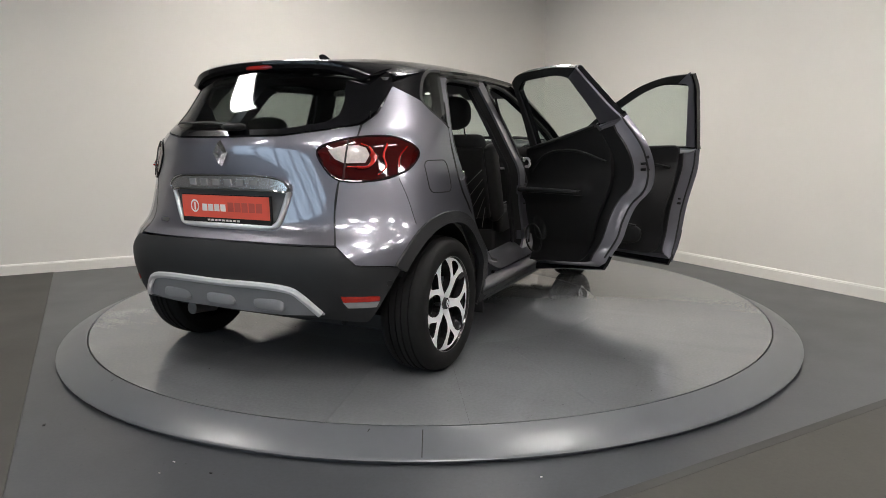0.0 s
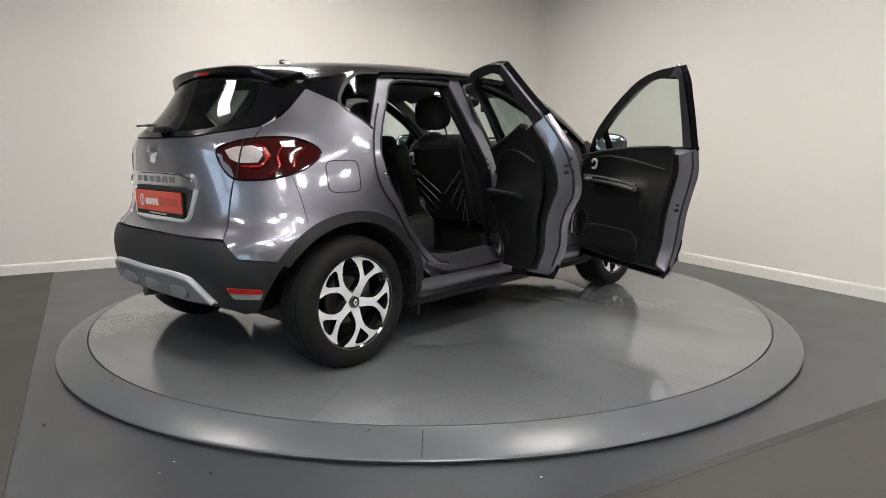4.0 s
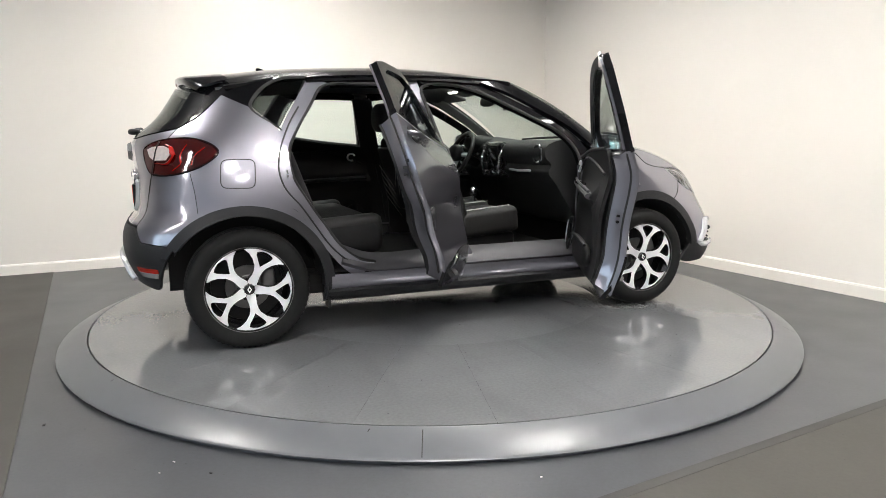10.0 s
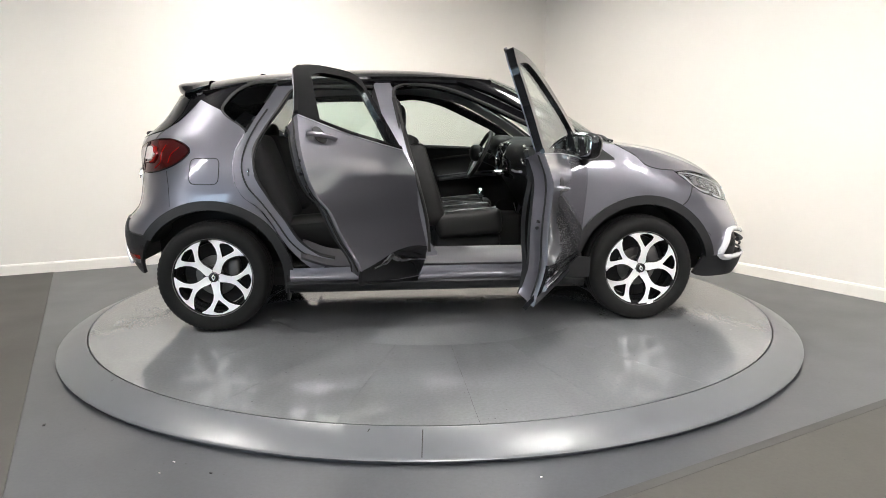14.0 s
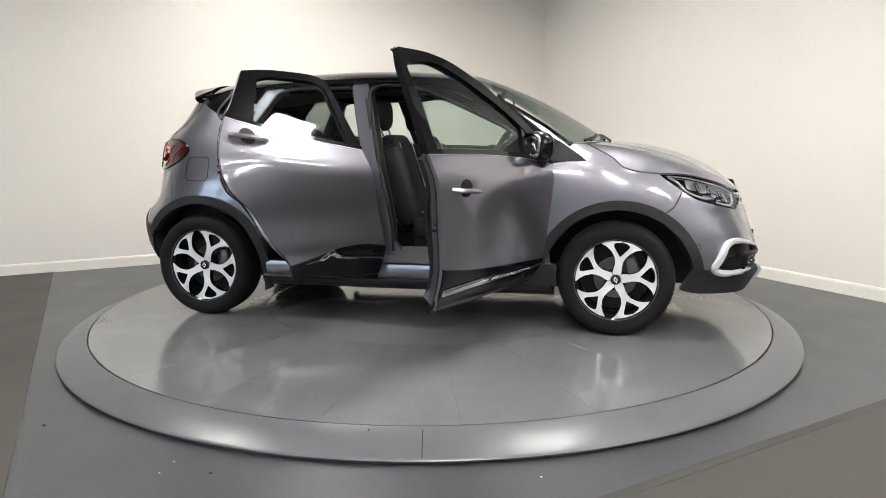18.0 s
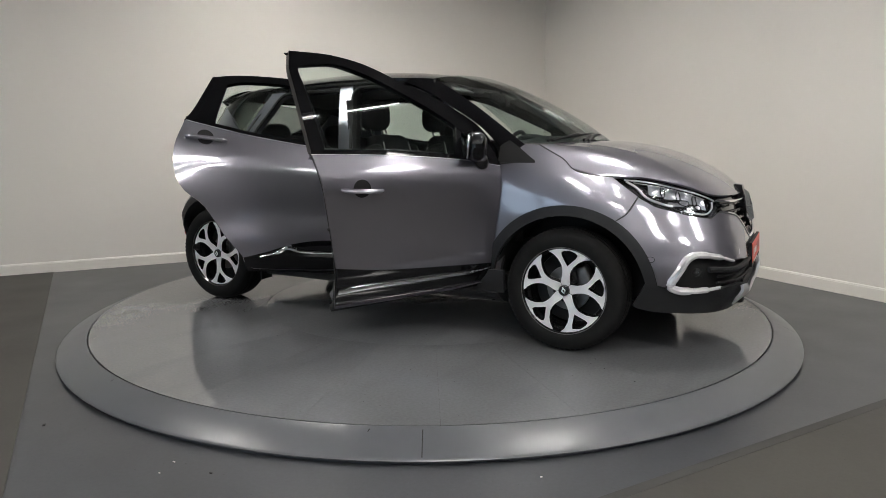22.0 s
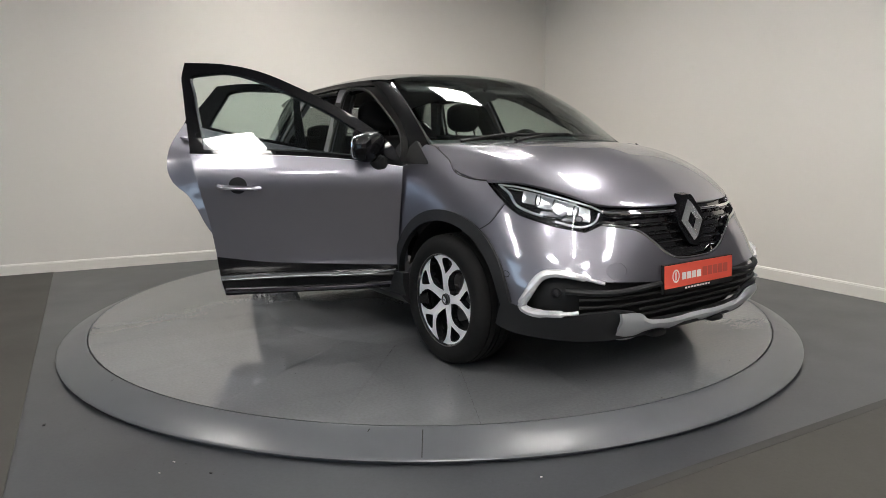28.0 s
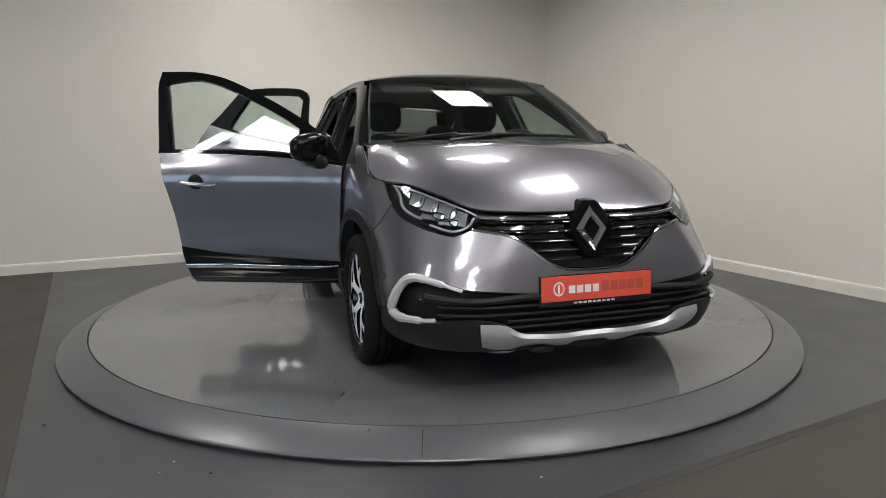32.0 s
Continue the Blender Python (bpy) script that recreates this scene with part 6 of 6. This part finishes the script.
    V, F = skin_tube(oo, 0.016, 0.020, 80, 1.0)
    cp("skid_edge", V, F, M_SILVER, sk, "bright skid plate edge")
    for a in (MIDR, MIDR + 0.26, MIDR - 0.26):
        V, F = ellipsoid(tuple(surf(a, 0.400, 0.018)), (0.016, 0.085, 0.030), 3.4, 12, 18)
        cp("skid_pad", V, F, M_SKID, sk)
    # reflectors in the bumper
    twin("bumper_reflector", patch([(-1.830, 0.452), (-1.690, 0.446), (-1.692, 0.424), (-1.822, 0.426)], 0.012, 0.008, 0.01), M_REDBRIGHT, "red bumper reflector")
    twin("bumper_lamp", patch([(-1.822, 0.424), (-1.692, 0.422), (-1.702, 0.396), (-1.805, 0.398)], 0.011, 0.008, 0.01), M_LAMPGREY, "clear bumper lamp")
    for a, z in ((-1.655, 0.50),):
        V, F = patch([(a + 0.012 * math.cos(t), z + 0.012 * math.sin(t)) for t in np.linspace(0, 6.28, 14)[:-1]], 0.011, 0.004, 0.006)
        cp("parking_sensor", V, F, M_DARK, None, "", True)
    # spoiler
    A = [(-1.33, -0.575, 1.440), (-1.36, -0.40, 1.480), (-1.37, 0, 1.494), (-1.36, 0.40, 1.480), (-1.33, 0.575, 1.440)]
    B = [(-1.475, -0.548, 1.398), (-1.555, -0.40, 1.449), (-1.60, 0, 1.470), (-1.555, 0.40, 1.449), (-1.475, 0.548, 1.398)]
    C = [(-1.468, -0.545, 1.360), (-1.545, -0.40, 1.408), (-1.585, 0, 1.428), (-1.545, 0.40, 1.408), (-1.468, 0.545, 1.360)]
    D = [(-1.40, -0.545, 1.375), (-1.46, -0.36, 1.400), (-1.49, 0, 1.405), (-1.46, 0.36, 1.400), (-1.40, 0.545, 1.375)]
    rows = [spline(r, 40) for r in (A, B, C, D)]
    V, F = [], []
    for i in range(40):
        e = max(0.0, abs(i / 39 * 2 - 1) - 0.9) / 0.1
        rows[2][i] = rows[2][i] * (1 - e) + (rows[1][i] - np.array((0.0, 0.0, 0.004))) * e
        rows[3][i] = rows[3][i] * (1 - e) + (rows[0][i] * 0.4 + rows[1][i] * 0.6 - np.array((0.0, 0.0, 0.012))) * e
        sec = spline([rows[0][i], rows[0][i] * 0.5 + rows[1][i] * 0.5 + (0, 0, 0.004), rows[1][i], rows[1][i] * 0.5 + rows[2][i] * 0.5 + (-0.004, 0, 0), rows[2][i], rows[3][i]], 18)
        V += list(sec)
    F = [(i * 18 + j, i * 18 + j + 1, i * 18 + j + 19, i * 18 + j + 18) for i in range(39) for j in range(17)]
    F += [tuple(range(18)), tuple(reversed(range(39 * 18, 40 * 18)))]
    cp("spoiler", np.array(V), F, M_BLACK, None, "gloss black roof spoiler")
    V, F = ellipsoid((-1.588, 0, 1.447), (0.012, 0.085, 0.013), 3, 8, 20)
    cp("high_brake_light", V, F, M_REDLENS, None, "red high brake light in the spoiler")
    # rear wiper
    pv = surf(MIDR, 1.160, 0.03)
    V, F = ellipsoid((pv[0] + 0.005, -0.06, 1.165), (0.035, 0.060, 0.018), 2.5, 10, 18)
    cp("rear_wiper", V, F, M_DARK, None, "black rear wiper")
    V, F = tube([(pv[0], -0.10, 1.168), (pv[0] + 0.03, 0.10, 1.186), (pv[0] + 0.035, 0.30, 1.188)], [0.015, 0.011, 0.007], 8, 20, flat=0.7)
    cp("wiper_arm", V, F, M_DARK)
    # aerial
    V, F = strip([(-1.05, -0.012, 1.530), (-1.09, -0.003, 1.552), (-1.11, 0, 1.557)], [(-1.12, -0.012, 1.522), (-1.122, -0.003, 1.542), (-1.122, 0, 1.554)], 8, 3, 0, (0, 0, 1), 0.02)
    cp("aerial", V, F, M_BLACK, None, "short black roof aerial")
    # fuel flap
    fl = rounded([(-1.415, 1.010), (-1.243, 1.011), (-1.243, 0.863), (-1.408, 0.865)], 0.035)
    V, F = skin_tube([tuple(p) for p in fl] + [tuple(fl[0])], 0.0028, 0.0006, 60, seg=6)
    cp("fuel_flap_gap", V, F, M_SEAL, None, "rounded shut line of the fuel flap")
    V, F = patch([tuple(p) for p in rounded([(-1.410, 1.005), (-1.248, 1.006), (-1.248, 0.868), (-1.403, 0.870)], 0.033)], 0.0015, 0.004, 0.016)
    cp("fuel_flap", V, F, M_PAINT, None, "grey metallic fuel flap")
    # shut lines
    for pts in ([(-1.702, 1.169), (-1.779, 1.03), (-1.8225, 0.922), (-1.8415, 0.80), (-1.8435, 0.664)],):
        twin("shut_line", skin_tube(pts, 0.0035, -0.001, 40, seg=6), M_SEAL)
    twin("shut_line", skin_tube([(-1.565, 0.94), (-1.535, 0.85), (-1.51, 0.735)], 0.002, -0.0005, 20, seg=6), M_SEAL)
    twin("shut_line", skin_tube([(1.558, 0.818), (1.502, 0.733), (1.455, 0.697)], 0.003, -0.001, 20, seg=6), M_SEAL)
    twin("shut_line", skin_tube([(1.10, 1.080), (1.17, 1.043), (1.235, 1.006), (1.287, 0.953), (1.373, 0.926), (1.467, 0.918)], 0.0035, -0.001, 40, seg=6), M_SEAL)
    # mud flaps
    for x, y in ((-0.875, -0.80),):
        V, F = box_vf(x, y, 0.255, 0.012, 0.10, 0.15)
        cp("mud_flap", V, F, M_DARK, None, "black mud flap", True, smooth=False)


M_LAMPGREY = shader("clear_lamp_grey", (0.34, 0.33, 0.33), 0.15, 0.2, 0.8)
M_SKID = shader("grey_skid_plastic", (0.27, 0.27, 0.28), 0.45, 0.2)
M_REDBRIGHT = shader("red_reflector", (0.36, 0.016, 0.010), 0.12, 0.0, 0.8)
make_front()
make_rear()


# ---------------------------------------------------------------- under and inside the car
def make_under():
    V, F = box_vf(-0.10, 0, 0.265, 2.9, 1.30, 0.07)
    cp("floor_pan", V, F, M_DARK, None, "black underbody", smooth=False)
    for wx in (RW, FW):
        for s in (-1, 1):
            V, F = [], []
            lo_a, hi_a = (-2, 150) if wx < 0 else (8, 182)
            arc = [radians(a) for a in np.linspace(lo_a, hi_a, 26)]
            for a in arc:
                for yy in (0.80, 0.66, 0.52):
                    V.append((wx + 0.415 * math.cos(a), s * yy, HUB_Z + 0.415 * math.sin(a)))
            for i in range(25):
                for j in range(2):
                    F.append((i * 3 + j, i * 3 + j + 1, i * 3 + j + 4, i * 3 + j + 3))
            base = len(V)
            V += [(wx, s * 0.52, HUB_Z)]
            F += [(i * 3 + 2, base, (i + 1) * 3 + 2) for i in range(25)]
            cp("wheel_well", V, F, M_DARK, None, "black wheel arch liner")
    # engine bay and boot closed off
    for x0, x1, z0, z1 in ((0.98, 1.80, 0.25, 0.80), (-1.70, -1.12, 0.28, 0.66)):
        V, F = box_vf((x0 + x1) / 2, 0, (z0 + z1) / 2, x1 - x0, 1.0, z1 - z0)
        cp("inner_bulkhead", V, F, M_DARK, None, "dark inner structure", smooth=False)
    V, F = tube([(-1.72, 0.25, 0.30), (-1.80, 0.25, 0.31), (-1.86, 0.25, 0.315)], 0.03, 12, 10)
    cp("exhaust", V, F, M_DISC, None, "steel exhaust tail pipe")


def rounded_block(name, c, size, mat, parent=None, bevel=0.04, m=None, label=""):
    bm = box_bm(0, 0, 0, *size, bevel, None, 3)
    mm = Matrix.Translation(Vector(c) - Vector(OFF)) @ (m or Matrix.Identity(4))
    bmesh.ops.transform(bm, matrix=mm, verts=bm.verts)
    return part(name, bm, mat, parent or car, label)


def seat(x, y):
    """A front seat: cushion with raised bolsters, backrest, headrest on two rods, cord pocket behind."""
    lean = pose(0, 0, 0, 0, -17, 0)
    s = rounded_block("front_seat", (x + 0.20, y, 0.575), (0.42, 0.36, 0.15), M_CLOTH, None, 0.06, pose(0, 0, 0, 0, -5, 0), "black front seat with cloth centre and smooth side bolsters")
    for sy in (-1, 1):
        rounded_block("cushion_bolster", (x + 0.20, y + sy * 0.215, 0.585), (0.42, 0.09, 0.17), M_LEATHER, s, 0.04, pose(0, 0, 0, 0, -5, 0))
        V, F = tube([(x + 0.02, y + sy * 0.175, 0.655), (x + 0.25, y + sy * 0.175, 0.675), (x + 0.38, y + sy * 0.165, 0.683)], 0.004, 6, 14)
        cp("piping", V, F, M_LIGHTSEAM, s, "light grey piping")
    b = rounded_block("backrest", (x - 0.115, y, 0.865), (0.13, 0.40, 0.58), M_CLOTH, s, 0.06, lean)
    for sy in (-1, 1):
        rounded_block("backrest_bolster", (x - 0.085, y + sy * 0.215, 0.83), (0.15, 0.09, 0.52), M_LEATHER, s, 0.045, lean)
        V, F = tube([(x - 0.26, y + sy * 0.085, 1.20), (x - 0.22, y + sy * 0.085, 1.10)], 0.006, 8)
        cp("headrest_rod", V, F, M_CHROME, s, "steel headrest rod")
        V, F = tube([(x + 0.03, y + sy * 0.165, 0.62), (x - 0.035, y + sy * 0.165, 0.85), (x - 0.11, y + sy * 0.15, 1.10)], 0.004, 6, 16)
        cp("piping", V, F, M_LIGHTSEAM, s, "light grey piping")
    V, F = ellipsoid((x - 0.275, y, 1.275), (0.065, 0.135, 0.105), 2.8, 16, 26)
    cp("headrest", V, F, M_CLOTH, s, "padded headrest")
    rounded_block("seat_base", (x + 0.2, y, 0.40), (0.42, 0.40, 0.22), M_DARK, s, 0.03)
    # hard back shell with elastic cords
    rounded_block("back_shell", (x - 0.175, y, 0.83), (0.03, 0.42, 0.48), M_DARK, s, 0.014, lean)
    for k in range(5):
        z0 = 0.92 - 0.06 * k
        for sy in (-1, 1):
            V, F = tube([(x - 0.225 + 0.25 * (0.86 - z0), y + sy * 0.20, z0), (x - 0.17 + 0.25 * (0.86 - z0) + 0.01 * k, y + sy * (0.02 + 0.03 * k), z0 - 0.15)], 0.002, 5)
            cp("elastic_cord", V, F, M_LIGHTSEAM, s, "pale elastic cord")
    return s


M_LIGHTSEAM = shader("light_grey_piping", (0.35, 0.34, 0.33), 0.6)
M_DASHTOP = shader("dash_top_plastic", (0.018, 0.0185, 0.019), 0.55, spec=0.35, bump=0.3, bump_scale=400, noise_scale=5, vary=0.12)
M_SCREENPANEL = shader("navigation_screen", (0.02, 0.021, 0.023), 0.12, 0.0, 0.4)


def make_interior():
    V, F = box_vf(-0.1, 0, 0.325, 2.1, 1.42, 0.06)
    cp("carpet", V, F, M_CARPET, None, "black carpeted cabin floor", smooth=False)
    seat(0.03, -0.36)
    seat(0.08, 0.36)
    # rear bench
    b = rounded_block("rear_bench", (-0.72, 0, 0.53), (0.48, 1.26, 0.22), M_CLOTH, None, 0.07, pose(0, 0, 0, 0, -4, 0), "black rear bench seat")
    for y in (-0.36, 0.36):
        rounded_block("bench_bolster", (-0.72, y * 1.52, 0.575), (0.48, 0.14, 0.17), M_LEATHER, b, 0.05, pose(0, 0, 0, 0, -4, 0))
        rounded_block("bench_backrest", (-1.03, y, 0.86), (0.16, 0.62, 0.60), M_CLOTH, b, 0.06, pose(0, 0, 0, 0, -20, 0))
        V, F = ellipsoid((-1.14, y, 1.165), (0.06, 0.13, 0.075), 2.8, 12, 22)
        cp("rear_headrest", V, F, M_CLOTH, b, "low rear headrest")
    # boot cover and side trims behind the bench
    V, F = box_vf(-1.42, 0, 1.03, 0.54, 1.10, 0.02)
    cp("parcel_shelf", V, F, M_DARK, None, "black parcel shelf", smooth=False)
    # dashboard as a lofted section across the car
    sec = [(0.97, 1.075), (0.80, 1.105), (0.66, 1.100), (0.585, 1.065), (0.575, 1.00), (0.62, 0.945), (0.60, 0.90), (0.66, 0.82), (0.74, 0.70), (0.85, 0.55), (0.97, 0.55)]
    S = spline(sec, 40)
    V, F = [], []
    ys = np.linspace(-0.70, 0.70, 29)
    for y in ys:
        bow = 0.035 * (1 - (y / 0.7) ** 2)
        hump = 0.030 * math.exp(-((y - 0.37) / 0.17) ** 2)
        for x, z in S:
            V.append((x - bow * (x < 0.9), y, z + (hump if z > 1.03 else 0.0)))
    K = 40
    F = [(i * K + j, i * K + j + 1, (i + 1) * K + j + 1, (i + 1) * K + j) for i in range(28) for j in range(K - 1)]
    F += [tuple(range(K)), tuple(reversed(range(28 * K, 29 * K)))]
    dash = cp("dashboard", V, F, M_DASHTOP, None, "black moulded dashboard with air vents")
    for y in (-0.60, 0.60):
        V, F = tube([(0.575, y + 0.055 * math.cos(a), 1.015 + 0.055 * math.sin(a)) for a in np.linspace(0, 6.283, 17)[:-1]], 0.009, 8, 32, closed=True, up=(1, 0, 0))
        cp("air_vent", V, F, M_CHROME, dash, "round air vent with a bright ring")
        V, F = ellipsoid((0.592, y, 1.015), (0.012, 0.045, 0.045), 2.0, 8, 18)
        cp("vent_core", V, F, M_DARK, dash)
    V, F = tube([(0.575, -0.50, 0.905), (0.57, -0.36, 0.90), (0.575, -0.22, 0.905)], 0.012, 8, 14, flat=0.7)
    cp("glovebox_handle", V, F, M_SILVER, dash, "grey glovebox handle")
    # centre console with screen
    rounded_block("centre_stack", (0.585, 0.0, 0.97), (0.07, 0.30, 0.26), M_RIMBLACK, dash, 0.025, pose(0, 0, 0, 0, -14, 0), "gloss black centre stack")
    rounded_block("screen", (0.545, 0.0, 1.00), (0.012, 0.19, 0.125), M_SCREENPANEL, dash, 0.005, pose(0, 0, 0, 0, -14, 0), "dark navigation screen")
    for y in (-0.145, 0.145):
        V, F = tube([(0.575, y, 1.085), (0.525, y, 0.99), (0.53, y * 0.85, 0.87)], 0.008, 8, 20)
        cp("stack_trim", V, F, M_CHROME, dash, "bright centre stack trim")
    for k in range(3):
        V, F = tube([(0.50, -0.07 + 0.07 * k, 0.875), (0.53, -0.07 + 0.07 * k, 0.88)], 0.02, 14)
        cp("climate_knob", V, F, M_CHROME, dash, "climate control knob")
    c = rounded_block("centre_console", (0.30, 0.0, 0.46), (0.75, 0.20, 0.28), M_TRIM, None, 0.04, None, "black centre console with a gear lever")
    V, F = tube([(0.40, 0, 0.60), (0.39, 0, 0.70)], 0.010, 8)
    cp("gear_lever", V, F, M_CHROME, c, "gear lever")
    V, F = ellipsoid((0.385, 0, 0.735), (0.026, 0.026, 0.036), 2.4, 12, 16)
    cp("gear_knob", V, F, M_CHROME, c, "bright gear knob")
    V, F = ellipsoid((0.40, 0, 0.615), (0.06, 0.05, 0.045), 2, 10, 16)
    cp("gear_gaiter", V, F, M_LEATHER, c)
    V, F = tube([(0.16, -0.03, 0.60), (0.28, -0.03, 0.66)], 0.016, 10)
    cp("hand_brake", V, F, M_CHROME, c, "handbrake lever")
    # steering wheel on the left
    n = np.array((-0.89, 0.0, 0.45))
    cc = np.array((0.43, 0.36, 1.00))
    u, v = np.array((0.0, 1.0, 0.0)), np.array((0.45, 0.0, 0.89))
    V, F = tube([tuple(cc + 0.185 * (u * math.cos(a) + v * math.sin(a))) for a in np.linspace(0, 6.283, 25)[:-1]], 0.016, 10, 60, closed=True, up=tuple(n))
    sw = cp("steering_wheel", V, F, M_LEATHER, None, "black leather steering wheel")
    V, F = ellipsoid(tuple(cc - n * -0.03), (0.05, 0.075, 0.065), 2.6, 12, 18)
    cp("wheel_boss", V, F, M_DARK, sw)
    for a in (0.0, math.pi, -math.pi / 2):
        e = cc + 0.175 * (u * math.cos(a) + v * math.sin(a))
        V, F = tube([tuple(cc), tuple(e)], 0.018, 8)
        cp("wheel_spoke", V, F, M_SILVER, sw)
    V, F = tube([tuple(cc), (0.66, 0.36, 0.90)], 0.04, 12)
    cp("steering_column", V, F, M_DARK, sw)
    for sy in (-1, 1):
        V, F = tube([(0.50, 0.36 + sy * 0.04, 0.98), (0.50, 0.36 + sy * 0.19, 1.01)], 0.009, 8)
        cp("stalk", V, F, M_DARK, sw, "column stalk")
    V, F = ellipsoid((0.60, 0.36, 1.085), (0.10, 0.17, 0.065), 2.4, 12, 22)
    cp("instrument_hood", V, F, M_DARK, dash, "hood over the instruments")
    # headliner, inside mirror, sun visors, pillars' inner trims
    V, F = [], []
    xs = np.linspace(-1.40, 0.34, 22)
    zt = fn((-1.45, -1.1, -0.6, -0.1, 0.36), (1.405, 1.455, 1.495, 1.49, 1.435))
    for x in xs:
        for k in range(15):
            t = k / 7 - 1
            V.append((x, 0.575 * t, float(zt(x)) - 0.035 * abs(t) ** 3))
    F = [(i * 15 + j, i * 15 + j + 1, (i + 1) * 15 + j + 1, (i + 1) * 15 + j) for i in range(21) for j in range(14)]
    V, F = thicken(np.array(V), F, 0.012)
    cp("headliner", V, F, M_HEADDARK, None, "dark grey roof lining")
    for y in (-0.34, 0.34):
        rounded_block("sun_visor", (0.33, y, 1.435), (0.16, 0.34, 0.018), M_HEAD, None, 0.006, pose(0, 0, 0, 0, 22, 0), "grey folded sun visor")
    V, F = ellipsoid((0.50, 0.0, 1.385), (0.022, 0.115, 0.036), 2.8, 12, 22)
    im = cp("inside_mirror", V, F, M_DARK, None, "black interior mirror")
    V, F = tube([(0.50, 0, 1.40), (0.53, 0, 1.435), (0.53, 0, 1.46)], 0.012, 8, 10)
    cp("mirror_stem", V, F, M_DARK, im)
    rounded_block("toll_badge", (0.60, -0.08, 1.345), (0.006, 0.06, 0.05), M_DARK, None, 0.002, None, "small sticker box on the windscreen")
    rounded_block("roof_console", (0.26, 0, 1.455), (0.20, 0.16, 0.03), M_DARK, None, 0.01, pose(0, 0, 0, 0, 15, 0), "overhead lamp console")
    for y in (-0.03, 0.05):
        V, F = ellipsoid((0.23, y, 1.443), (0.02, 0.02, 0.008), 2, 8, 12)
        cp("reading_light", V, F, M_READ, None, "small lit reading light")
    for s in (-1, 1):
        # side wall of the boot below the window
        V, F = box_vf(-1.33, s * 0.62, 0.80, 0.50, 0.04, 0.50)
        cp("boot_side_trim", V, F, M_DARK, None, "black boot side trim", smooth=False)
        V, F = tube([(-0.235, s * 0.66, 1.36), (-0.17, s * 0.72, 1.05), (-0.06, s * 0.73, 0.48)], 0.018, 6, 14, flat=0.2)
        cp("seat_belt", V, F, M_DARK, None, "black seat belt")
        V, F = ribbon(b_line(0.42, 1.42, 8, -0.075), b_line(0.42, 1.42, 8, 0.07), 0.097, 0.02, n=16)
        if s > 0:
            V, F = V * (1, -1, 1), [tuple(reversed(f)) for f in F]
        cp("pillar_trim", V, F, M_DARK, None, "dark pillar trim")
        A = [(0.95, s * 0.70, 1.085), (0.63, s * 0.635, 1.295), (0.33, s * 0.56, 1.455)]
        B = [(0.87, s * 0.735, 1.070), (0.57, s * 0.665, 1.270), (0.26, s * 0.60, 1.430)]
        V, F = strip(A, B, 14, 4, 0.0, (0, 0, 1), 0.012)
        cp("windscreen_pillar_trim", V, F, M_HEAD, None, "grey windscreen pillar trim")


M_HEADDARK = shader("dark_headliner", (0.10, 0.10, 0.10), 0.9, bump=0.3, bump_scale=600)
M_READ = shader("reading_lamp", (0.9, 0.9, 0.85), 0.4, emit=(1, 0.95, 0.85), emit_strength=6.0)
make_under()
make_interior()


# ---------------------------------------------------------------- what moves
TURN = [(0, 62.91), (4, 46.01), (8, 29.20), (12, 12.40), (16, -4.48), (20, -21.51), (24, -38.71), (28, -55.95), (32, -72.97)]


def motions():
    walk(car, [(t, pose(0, 0, 0, 0, 0, a)) for t, a in TURN])
    walk(turntable, [(t, pose(0, 0, 0, 0, 0, a)) for t, a in TURN])


motions()
